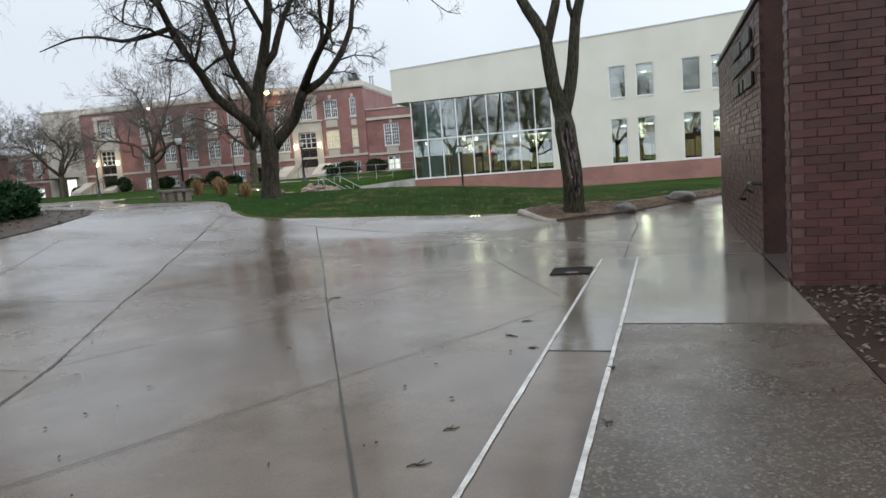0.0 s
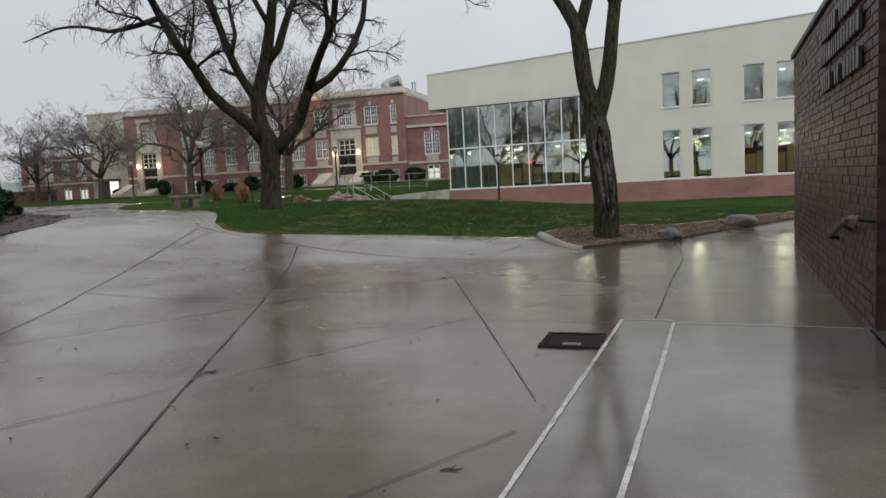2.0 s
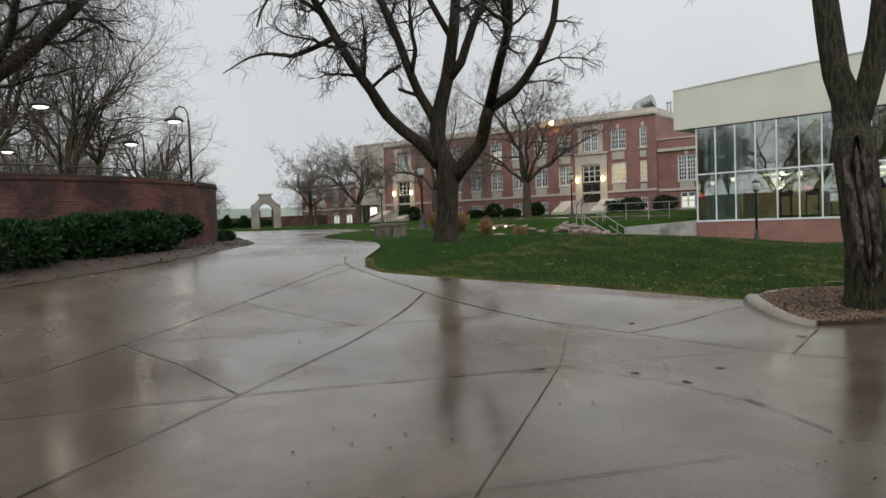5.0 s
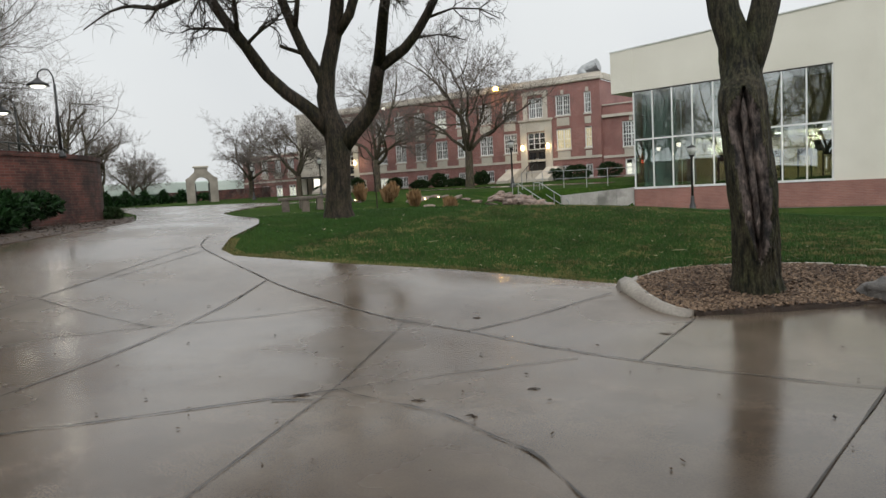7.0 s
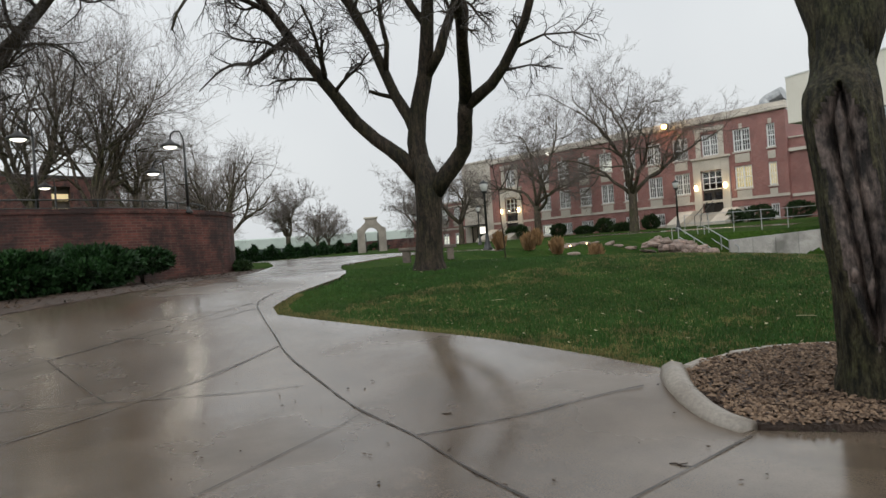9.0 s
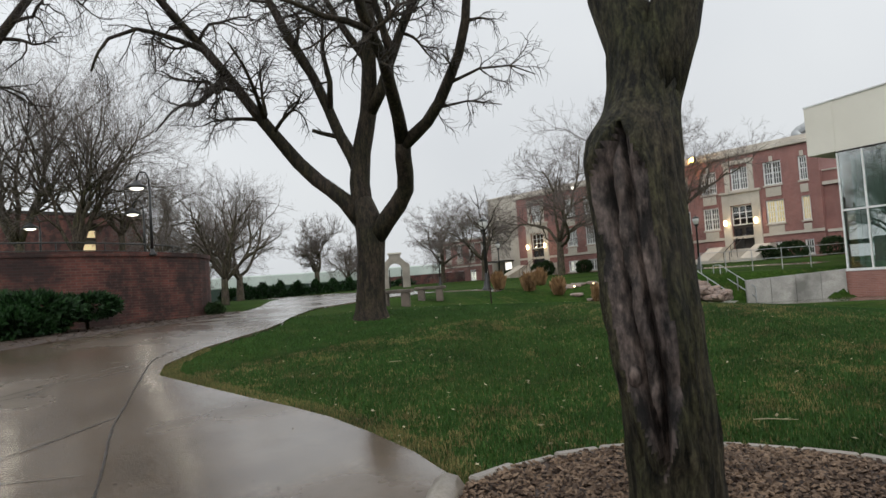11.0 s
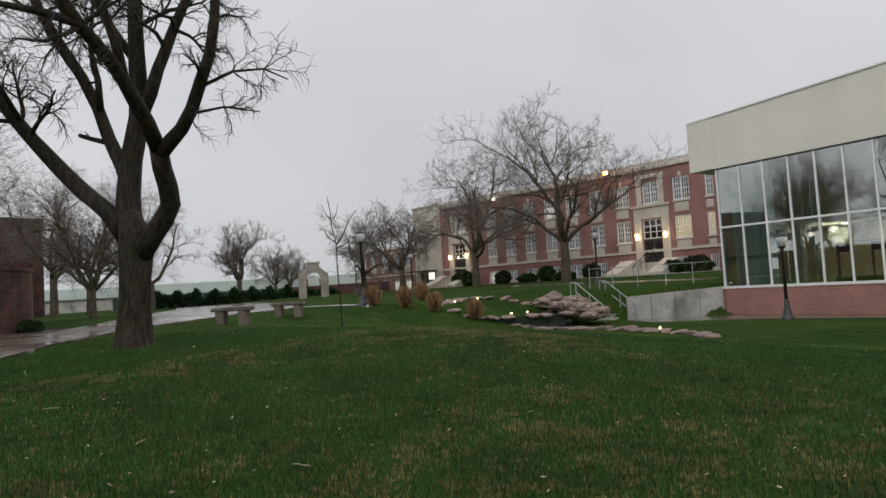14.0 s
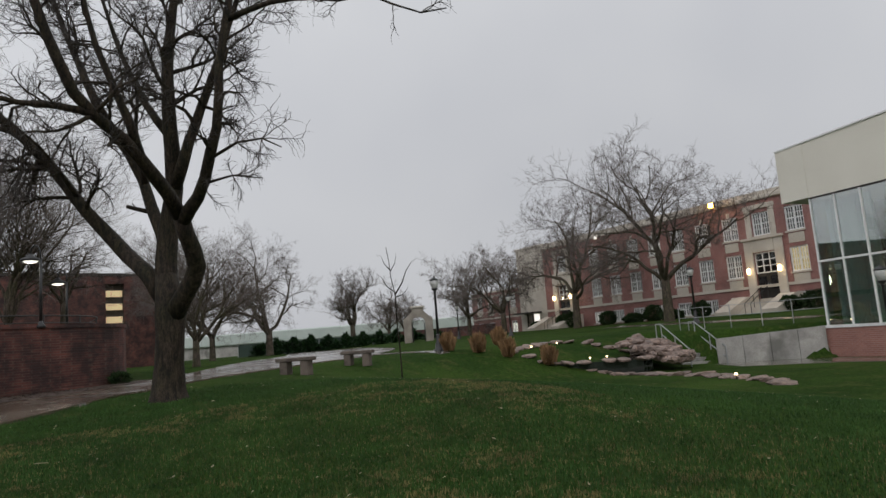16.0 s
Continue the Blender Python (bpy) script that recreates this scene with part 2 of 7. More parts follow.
PLAZA = wet_concrete("wet_concrete", (0.072, 0.051, 0.035), (0.152, 0.12, 0.09), 0.34, 0.14, 0.45)
SLAB = wet_concrete("wet_smooth_concrete", (0.125, 0.112, 0.094), (0.185, 0.167, 0.142), 0.22, 0.05, 0.6)
AGGREGATE = wet_concrete("worn_aggregate_concrete", (0.05, 0.039, 0.029), (0.085, 0.068, 0.05), 0.5, 0.22, 1.5, 0.26)
KERB = surface("kerb_concrete", (0.2, 0.17, 0.14), (0.3, 0.27, 0.23), 2, 40, (0.25, 0.5), 0.3, 0.006)
WHITE_PAINT = surface("worn_white_paint", (0.38, 0.36, 0.33), (0.62, 0.6, 0.57), 6, 50, (0.3, 0.5), 0.3, 0.004, stain=(0.25, 0.22, 0.19), stain_scale=9)
JOINT = surface("dark_joint_dirt", (0.018, 0.014, 0.011), (0.05, 0.04, 0.03), 5, 60, (0.3, 0.7), 0.4, 0.004)
TURF = grass_ground()
BLADE = leaf_material("grass_blades", (0.017, 0.052, 0.01), (0.05, 0.108, 0.025), 0.7)
SCRAP = leaf_material("pale_scraps", (0.16, 0.13, 0.075), (0.42, 0.37, 0.25), 0.7)
STRAW = leaf_material("dead_grass", (0.1, 0.085, 0.032), (0.24, 0.2, 0.09), 0.8)
MULCH = surface("wet_mulch", (0.03, 0.018, 0.013), (0.085, 0.055, 0.038), 5, 45, (0.5, 0.8), 0.9, 0.02)
CHIP = leaf_material("mulch_chips", (0.035, 0.02, 0.014), (0.25, 0.17, 0.12), 0.6)
SIDE_CHIP = leaf_material("side_bed_chips", (0.014, 0.011, 0.008), (0.13, 0.105, 0.08), 0.55)
LITTER = leaf_material("leaf_litter", (0.015, 0.01, 0.008), (0.06, 0.035, 0.02), 0.5)
BRICK = surface("near_brick", (0.04, 0.0095, 0.0072), (0.076, 0.02, 0.015), 3, 60, (0.35, 0.6), 0.35, 0.004, piece=0.28)
BRICK_LOT = surface("near_brick_field", (0.04, 0.0105, 0.008), (0.072, 0.021, 0.016), 6, 60, (0.35, 0.6), 0.35, 0.004)
MORTAR = surface("mortar", (0.07, 0.034, 0.028), (0.12, 0.062, 0.052), 4, 70, (0.7, 0.9), 0.4, 0.004)
BRICK_OLD = brick_far("planter_brick", (0.155, 0.046, 0.034), (0.07, 0.022, 0.017), (0.13, 0.077, 0.062), grime=0.25)
# red brick with raised albedo, so the rain haze sits in its colour
BRICK_HALL = brick_far("hall_brick", (0.29, 0.125, 0.11), (0.215, 0.09, 0.08), (0.33, 0.22, 0.2))
BRICK_BASE = brick_far("plinth_brick", (0.32, 0.145, 0.115), (0.26, 0.11, 0.09), (0.33, 0.23, 0.2))
STONE = surface("pale_limestone", (0.45, 0.4, 0.335), (0.6, 0.55, 0.475), 0.8, 25, (0.6, 0.85), 0.2, 0.006)
BENCH = surface("damp_bench_stone", (0.085, 0.066, 0.054), (0.2, 0.16, 0.13), 2.5, 40, (0.6, 0.85), 0.4, 0.008)
BENCH_PALE = surface("weathered_arch_stone", (0.2, 0.175, 0.145), (0.36, 0.32, 0.27), 0.9, 30, (0.6, 0.85), 0.3, 0.008)
STUCCO = surface("cream_stucco", (0.66, 0.625, 0.54), (0.75, 0.715, 0.63), 0.35, 60, (0.75, 0.9), 0.15, 0.003)
CONCRETE = surface("weathered_concrete", (0.26, 0.25, 0.23), (0.42, 0.4, 0.37), 0.9, 30, (0.5, 0.8), 0.25, 0.006, stain=(0.15, 0.145, 0.13))
WHITE_METAL = surface("white_painted_metal", (0.7, 0.7, 0.69), (0.8, 0.8, 0.79), 3, 40, (0.3, 0.45), 0.05, 0.001)
BLACK_METAL = surface("black_painted_metal", (0.012, 0.012, 0.012), (0.03, 0.03, 0.03), 5, 50, (0.3, 0.5), 0.1, 0.002)
GREY_METAL = surface("galvanised_metal", (0.3, 0.31, 0.31), (0.45, 0.46, 0.46), 4, 50, (0.3, 0.5), 0.1, 0.002, metal=0.7)
BRONZE = surface("dark_bronze_metal", (0.02, 0.017, 0.014), (0.04, 0.033, 0.027), 5, 50, (0.35, 0.55), 0.1, 0.002, metal=0.3)
PANEL = surface("dark_grey_panel", (0.05, 0.048, 0.046), (0.075, 0.072, 0.07), 2, 40, (0.3, 0.5), 0.1, 0.002)
ROCK = surface("wet_boulder", (0.05, 0.045, 0.042), (0.13, 0.115, 0.1), 4, 30, (0.35, 0.65), 0.7, 0.02)
ROCK_PALE = surface("pond_stone", (0.1, 0.074, 0.062), (0.33, 0.235, 0.19), 2.2, 25, (0.4, 0.7), 0.6, 0.02, piece=0.3)
BARK = bark_material("dark_wet_bark", (0.01, 0.0078, 0.006), (0.042, 0.033, 0.024))
# lighter copy of the bark: rain haze is put into its colour
BARK_HAZED = bark_material("haze_paled_bark", (0.04, 0.034, 0.029), (0.1, 0.084, 0.072))
BARK_NEAR = bark_material("furrowed_bark", (0.0065, 0.006, 0.0042), (0.053, 0.049, 0.033), 0.75, 24)
SCAR = bark_material("bare_scarred_wood", (0.014, 0.012, 0.011), (0.15, 0.128, 0.118), 0.6, 11, (0.5, 0.49, 0.52), 0.42)
TWIG = surface("twigs", (0.02, 0.015, 0.012), (0.05, 0.038, 0.03), 2, 20, (0.6, 0.8), 0)
# lighter copy of the twigs, with haze put into the colour
TWIG_HAZED = surface("haze_paled_twigs", (0.1, 0.082, 0.072), (0.155, 0.128, 0.113), 2, 20, (0.7, 0.9), 0)
YEW = leaf_material("yew_needles", (0.006, 0.02, 0.006), (0.02, 0.055, 0.015), 0.5)
BUSH = leaf_material("bush_leaves", (0.012, 0.03, 0.01), (0.035, 0.06, 0.02), 0.6)
RUST = leaf_material("dry_ornamental_grass", (0.16, 0.09, 0.045), (0.32, 0.2, 0.11), 0.7)
PANE = glass_sheet("window_glass", (0.7, 0.79, 0.76), 0.3)
PANE_HALL = glass_sheet("old_window_glass", (0.75, 0.78, 0.76), 0.1)
# dark colour stands for the missing light inside unlit rooms
PAINTED_DIM = surface("interior_painted_dim", (0.05, 0.045, 0.04), (0.09, 0.08, 0.07), 0.6, 10, (0.8, 0.9), 0)
ROOM_WALL = surface("ochre_interior_wall", (0.5, 0.42, 0.24), (0.58, 0.5, 0.31), 0.5, 30, (0.8, 0.9), 0)
ROOM_FLOOR = surface("interior_floor", (0.12, 0.11, 0.1), (0.2, 0.18, 0.16), 1, 30, (0.4, 0.6), 0)
CEILING = surface("interior_ceiling", (0.55, 0.54, 0.5), (0.62, 0.61, 0.57), 1, 30, (0.8, 0.9), 0)
CURTAIN = surface("pale_green_curtain", (0.34, 0.44, 0.41), (0.46, 0.54, 0.5), 0.5, 12, (0.8, 0.9), 0.2, 0.01, stretch=(6, 6, 0.1))
BLIND = glow("lit_yellow_blind", (0.95, 0.72, 0.38), 0.75)
STAIR_GLOW = glow("dim_stair_light", (0.95, 0.72, 0.4), 0.3)
WHITE_GLOW = glow("lit_white_room", (1.0, 0.93, 0.85), 1.1)
LAMP_WHITE = glow("white_lamp_glow", (1.0, 0.94, 0.85), 1.6)
LAMP_WARM = glow("warm_lamp_glow", (1.0, 0.75, 0.42), 5)
SODIUM = glow("sodium_lamp_glow", (1.0, 0.52, 0.1), 40)
CEIL_LAMP = glow("ceiling_lamp_glow", (1.0, 0.97, 0.9), 4)
RED_GLOW = glow("red_exit_glow", (1.0, 0.08, 0.04), 3)
SCREEN = surface("black_screen", (0.01, 0.01, 0.012), (0.02, 0.02, 0.022), 3, 30, (0.15, 0.25), 0)
FROSTED = surface("frosted_lantern_glass", (0.5, 0.5, 0.48), (0.62, 0.62, 0.6), 3, 30, (0.15, 0.3), 0)
GRATE = surface("rusty_iron_grate", (0.006, 0.004, 0.0035), (0.022, 0.014, 0.011), 6, 50, (0.75, 0.95), 0.6, 0.006, spec=0.2)
GREEN_FENCE = surface("green_windscreen", (0.02, 0.04, 0.03), (0.035, 0.06, 0.045), 0.5, 20, (0.7, 0.9), 0.2, 0.01)
PALE_ROOF = surface("pale_green_roofing", (0.4, 0.46, 0.42), (0.52, 0.57, 0.53), 0.2, 10, (0.6, 0.8), 0)
WATER = surface("pond_water", (0.02, 0.025, 0.022), (0.035, 0.04, 0.035), 1, 8, (0.02, 0.06), 0.15, 0.01)
STAIN_DARK = surface("roof_felt", (0.05, 0.05, 0.05), (0.09, 0.09, 0.09), 1, 20, (0.7, 0.9), 0.2)


# ---- building blocks ----
def thing(name, label, category, at=(0, 0, 0), turn=0.0, group="", kind=""):
    e = new(name)
    e.matrix_world = pose(*at, 0, 0, turn)
    return tagged(e, label, category, group, kind)


def mesh_of(name, bm, material, smooth=False):
    me = bpy.data.meshes.new(name)
    bm.to_mesh(me)
    bm.free()
    me.materials.append(material)
    if smooth:
        me.polygons.foreach_set("use_smooth", [True] * len(me.polygons))
    return me


def part(name, bm, material, parent=None, label="", smooth=False):
    o = new(name, mesh_of(name, bm, material, smooth))
    if parent is not None:
        o.parent = parent
    if label:
        o["label"] = label
    return o


def shared(name, me, parent, loc=(0, 0, 0), rot=0.0):
    o = new(name, me)
    o.parent = parent
    o.matrix_local = pose(*loc, 0, 0, rot)
    return o


def box(bm, x0, x1, y0, y1, z0, z1, bevel=0.0):
    v = [bm.verts.new(c) for c in ((x0, y0, z0), (x1, y0, z0), (x1, y1, z0), (x0, y1, z0), (x0, y0, z1), (x1, y0, z1), (x1, y1, z1), (x0, y1, z1))]
    for q in ((3, 2, 1, 0), (4, 5, 6, 7), (0, 1, 5, 4), (1, 2, 6, 5), (2, 3, 7, 6), (3, 0, 4, 7)):
        bm.faces.new([v[i] for i in q])
    if bevel:
        edges = list({e for w in v for e in w.link_edges})
        bmesh.ops.bevel(bm, geom=edges, offset=bevel, segments=1, affect="EDGES")
    return bm


def boxed(*args, **kw):
    return box(bmesh.new(), *args, **kw)


def lathe(bm, profile, x=0, y=0, n=14):
    """Turns (radius, height) pairs about an upright axis."""
    rings = []
    for r, z in profile:
        rings.append([bm.verts.new((x + r * math.cos(2 * math.pi * i / n), y + r * math.sin(2 * math.pi * i / n), z)) for i in range(n)])
    for a, b in zip(rings, rings[1:]):
        for i in range(n):
            bm.faces.new((a[i], a[(i + 1) % n], b[(i + 1) % n], b[i]))
    bm.faces.new(rings[0][::-1])
    bm.faces.new(rings[-1])
    return bm


class Tubes:
    """Collects tapered tubes and turns them into one mesh."""

    def __init__(self):
        self.v, self.f = [], []

    def add(self, pts, radii, n=5, cap=True, lump=0.0, rng=None):
        pts = [Vector(p) for p in pts]
        base = len(self.v)
        axis = None
        for i, p in enumerate(pts):
            d = (pts[min(i + 1, len(pts) - 1)] - pts[max(i - 1, 0)])
            d = d.normalized() if d.length > 1e-6 else Vector((0, 0, 1))
            ref = axis if axis is not None else (Vector((1, 0, 0)) if abs(d.x) < 0.8 else Vector((0, 1, 0)))
            a = (ref - d * ref.dot(d)).normalized()
            axis = a
            b = d.cross(a)
            for k in range(n):
                ang = 2 * math.pi * k / n
                r = radii[i] * (1 + (rng.uniform(-lump, lump) if rng else 0))
                self.v.append(p + (a * math.cos(ang) + b * math.sin(ang)) * r)
        for i in range(len(pts) - 1):
            for k in range(n):
                q = base + i * n
                self.f.append((q + k, q + (k + 1) % n, q + n + (k + 1) % n, q + n + k))
        if cap:
            self.f.append(tuple(base + (len(pts) - 1) * n + k for k in range(n)))
            self.f.append(tuple(base + k for k in range(n))[::-1])

    def mesh(self, name, material, smooth=True):
        me = bpy.data.meshes.new(name)
        me.from_pydata([tuple(p) for p in self.v], [], self.f)
        me.materials.append(material)
        if smooth:
            me.polygons.foreach_set("use_smooth", [True] * len(me.polygons))
        return me

    def part(self, name, material, parent, label="", smooth=True):
        o = new(name, self.mesh(name, material, smooth))
        o.parent = parent
        if label:
            o["label"] = label
        return o


def rod(bm, a, b, r, n=8):
    a, b = Vector(a), Vector(b)
    made = bmesh.ops.create_cone(bm, cap_ends=True, segments=n, radius1=r, radius2=r, depth=(b - a).length)
    turn = (b - a).to_track_quat("Z", "Y").to_matrix().to_4x4()
    bmesh.ops.transform(bm, matrix=Matrix.Translation((a + b) / 2) @ turn, verts=made["verts"])
    return bm


def smooth_path(pts, step=0.5):
    """Catmull-Rom through the points."""
    pts = [Vector(p) for p in pts]
    ext = [pts[0] * 2 - pts[1]] + pts + [pts[-1] * 2 - pts[-2]]
    out = []
    for i in range(1, len(ext) - 2):
        p0, p1, p2, p3 = ext[i - 1:i + 3]
        m = max(1, int((p2 - p1).length / step))
        for k in range(m):
            t = k / m
            out.append(0.5 * (2 * p1 + (p2 - p0) * t + (2 * p0 - 5 * p1 + 4 * p2 - p3) * t * t + (3 * p1 - p0 - 3 * p2 + p3) * t ** 3))
    out.append(pts[-1])
    return out


def step_up(a, b, v):
    k = min(1.0, max(0.0, (v - a) / (b - a)))
    return k * k * (3 - 2 * k)


def gz(x, y):
    """Height of the ground."""
    u = -0.6 * x + 0.35 * (y - 14)
    z = step_up(1.5, 9, u) + 0.25 * step_up(9, 25, u) + 0.5 * step_up(45, 66, y) * (1 - step_up(-12, 5, x))
    z += 0.2 * max(step_up(15.6, 17.8, y) * (1 - step_up(0.4, 1.3, x)), step_up(17.4, 19.2, y - 0.55 * max(0, x - 1))) * step_up(-8, -1, x)
    behind = y - 44.85 - 0.87 * max(0.0, x + 12.2)
    k = step_up(25, 36.5, y) * step_up(-19, -12.5, x) * (1 - step_up(0.0, 0.7, behind) * (1 - step_up(-8.9, -8.6, x)))
    return z + (-0.22 - z) * k


def inside(poly, x, y):
    hit = False
    j = len(poly) - 1
    for i in range(len(poly)):
        xi, yi, xj, yj = poly[i][0], poly[i][1], poly[j][0], poly[j][1]
        if (yi > y) != (yj > y) and x < (xj - xi) * (y - yi) / (yj - yi) + xi:
            hit = not hit
        j = i
    return hit


def inside_many(poly, x, y):
    hit = np.zeros(len(x), bool)
    j = len(poly) - 1
    for i in range(len(poly)):
        xi, yi, xj, yj = poly[i][0], poly[i][1], poly[j][0], poly[j][1]
        if yi != yj:
            hit ^= ((yi > y) != (yj > y)) & (x < (xj - xi) * (y - yi) / (yj - yi) + xi)
        j = i
    return hit


def draped(poly, lift, cell=0.5):
    """A sheet with that outline, cut into cells and laid on the ground, with a skirt."""
    bm = bmesh.new()
    vs = [bm.verts.new((p[0], p[1], 0)) for p in poly]
    es = [bm.edges.new((vs[i], vs[(i + 1) % len(vs)])) for i in range(len(vs))]
    bmesh.ops.triangle_fill(bm, edges=es, use_beauty=True)
    xs, ys = [p[0] for p in poly], [p[1] for p in poly]
    for axis, lo, hi in ((0, min(xs), max(xs)), (1, min(ys), max(ys))):
        at = lo + cell
        while at < hi:
            co, no = [0, 0, 0], [0, 0, 0]
            co[axis], no[axis] = at, 1
            bmesh.ops.bisect_plane(bm, geom=bm.verts[:] + bm.edges[:] + bm.faces[:], plane_co=co, plane_no=no)
            at += cell if abs(at) < 26 else 2.0
    for f in bm.faces:
        if f.normal.z < 0:
            f.normal_flip()
    for v in bm.verts:
        v.co.z = gz(v.co.x, v.co.y) + lift
    rim = [e for e in bm.edges if e.is_boundary]
    for e in rim:
        e.smooth = False
    ext = bmesh.ops.extrude_edge_only(bm, edges=rim)
    for v in ext["geom"]:
        if isinstance(v, bmesh.types.BMVert):
            v.co.z -= 0.15
    return bm


def wall_cells(bm, x0, x1, z0, z1, openings, depth, top=None):
    """A wall in the x-z plane, y from 0 (front) to depth, with openings through it."""
    xs = sorted({x0, x1, *[v for o in openings for v in o[:2]]})
    zs = sorted({z0, z1, *[v for o in openings for v in o[2:4]]})
    solid = {}
    for i in range(len(xs) - 1):
        for k in range(len(zs) - 1):
            cx, cz = (xs[i] + xs[i + 1]) / 2, (zs[k] + zs[k + 1]) / 2
            solid[i, k] = not any(o[0] < cx < o[1] and o[2] < cz < o[3] for o in openings)
    cache = {}

    def vert(x, y, z):
        if top and abs(z - z1) < 1e-6:
            z = top(x)
        key = (round(x, 4), round(y, 4), round(z, 4))
        if key not in cache:
            cache[key] = bm.verts.new((x, y, z))
        return cache[key]

    def quad(*c):
        bm.faces.new([vert(*p) for p in c])

    for (i, k), s in solid.items():
        if not s:
            continue
        a, b, c, d = xs[i], xs[i + 1], zs[k], zs[k + 1]
        quad((a, 0, c), (b, 0, c), (b, 0, d), (a, 0, d))
        quad((b, depth, c), (a, depth, c), (a, depth, d), (b, depth, d))
        if not solid.get((i - 1, k)):
            quad((a, depth, c), (a, 0, c), (a, 0, d), (a, depth, d))
        if not solid.get((i + 1, k)):
            quad((b, 0, c), (b, depth, c), (b, depth, d), (b, 0, d))
        if not solid.get((i, k - 1)):
            quad((a, depth, c), (b, depth, c), (b, 0, c), (a, 0, c))
        if not solid.get((i, k + 1)):
            quad((a, 0, d), (b, 0, d), (b, depth, d), (a, depth, d))
    return bm


# ---- ground ----
LAWN_EDGE = [(0.55, 17.95), (-0.52, 18.25), (-2.2, 18.38), (-3.7, 18.2), (-5.2, 17.98), (-6.3, 17.8), (-6.95, 18.05), (-7.75, 18.9),
             (-8.4, 20.0), (-9.4, 21.1), (-12.6, 23.0), (-16.4, 25.7), (-19.8, 30.0), (-23.0, 34.3), (-40, 43.5), (-64, 51.5)]
BED_EDGE = [(-72, 46), (-45, 36.5), (-30, 29.5), (-21.8, 25.6), (-18.9, 23.9), (-16.2, 22.2), (-14.0, 20.7), (-12.05, 18.85), (-11.0, 17.2), (-10.5, 15.5), (-10.3, 13.5), (-10.4, 11), (-11.5, 5), (-14, -2), (-18, -12)]
WALK_EDGE = [(8.5, 23.4), (7.2, 22.35), (5.95, 21.28), (4.5, 20.0), (3.4, 18.95), (2.85, 18.38), (2.3, 17.92), (1.8, 17.55), (1.4, 17.32), (1.0, 17.42)]


def flat(pts, step):
    return [(p.x, p.y) for p in smooth_path([(a, b, 0) for a, b in pts], step)]


PAVED = flat(WALK_EDGE, 0.4) + flat(LAWN_EDGE, 0.7) + flat(BED_EDGE, 1.0) + [(3.2, -14), (6, 6), (12, 14), (12, 22.0)]


def ground_sheet():
    axis_x = [-1800, -900, -450, -250, -160, -110, -85] + [-70 + 2 * i for i in range(24)] + [-22 + 0.3 * i for i in range(117)] + \
             [14, 16, 20, 26, 34, 46, 70, 120, 250, 500, 900, 1800]
    axis_y = [-1800, -900, -400, -200, -100, -50, -25, -12, -5] + [0.3 * i for i in range(157)] + [48 + 1.0 * i for i in range(25)] + \
             [75, 82, 95, 120, 160, 220, 320, 500, 900, 1800]
    vs = []
    for y in axis_y:
        for x in axis_x:
            z = gz(x, y) if abs(x) < 300 and abs(y) < 400 else 1.2
            if all(inside(PAVED, x + a, y + c) for a, c in ((0.32, 0.32), (-0.32, 0.32), (0.32, -0.32), (-0.32, -0.32))) or (x > 0.5 and y < 10.5):
                z -= 0.09
            elif inside(PAVED, x, y):
                z -= 0.05
            vs.append((x, y, z))
    w = len(axis_x)
    fs = [(j * w + i, j * w + i + 1, (j + 1) * w + i + 1, (j + 1) * w + i) for j in range(len(axis_y) - 1) for i in range(w - 1)]
    me = bpy.data.meshes.new("ground")
    me.from_pydata(vs, [], fs)
    me.materials.append(TURF)
    me.polygons.foreach_set("use_smooth", [True] * len(me.polygons))
    return tagged(new("ground", me), "wet green lawn with worn straw-coloured patches", "lawn", kind="structure")


ground_sheet()
plaza = tagged(part("pavement", draped(PAVED, 0.03, 0.3), PLAZA, smooth=True), "rain-wet brown-grey concrete plaza with dark joints", "pavement", kind="structure")

# frame of the near brick building: u to the east, v along its long wall
NEAR = Matrix.Translation((3.77, 7.85, 0)) @ Matrix.Rotation(radians(-7.35), 4, "Z")


def near_xy(u, v):
    p = NEAR @ Vector((u, v, 0))
    return p.x, p.y


def ribbon(pts, width, lift, wobble, seed, height=None, straight=False):
    """A thin strip along a line on the ground."""
    r = random.Random(seed)
    bm = bmesh.new()
    path = smooth_path([(x, y, 0) for x, y in pts], 0.12)
    if straight:
        ends = [Vector((x, y, 0)) for x, y in pts]
        path = [a.lerp(b, k / 8) for a, b in zip(ends, ends[1:]) for k in range(8)] + ends[-1:]
    prev = None
    for i, p in enumerate(path):
        d = path[min(i + 1, len(path) - 1)] - path[max(i - 1, 0)]
        s = Vector((-d.y, d.x, 0)).normalized()
        w = width / 2 * r.uniform(1 - wobble, 1 + wobble)
        off = s * r.uniform(-1, 1) * width * 0.25 * wobble
        row = []
        for k in (-1, 1):
            q = p + off + s * (k * w)
            row.append(bm.verts.new((q.x, q.y, (gz(q.x, q.y) if height is None else height) + lift)))
        if prev:
            bm.faces.new((prev[0], row[0], row[1], prev[1]))
        prev = row
    bmesh.ops.recalc_face_normals(bm, faces=bm.faces)
    for f in bm.faces:
        if f.normal.z < 0:
            f.normal_flip()
    return bm


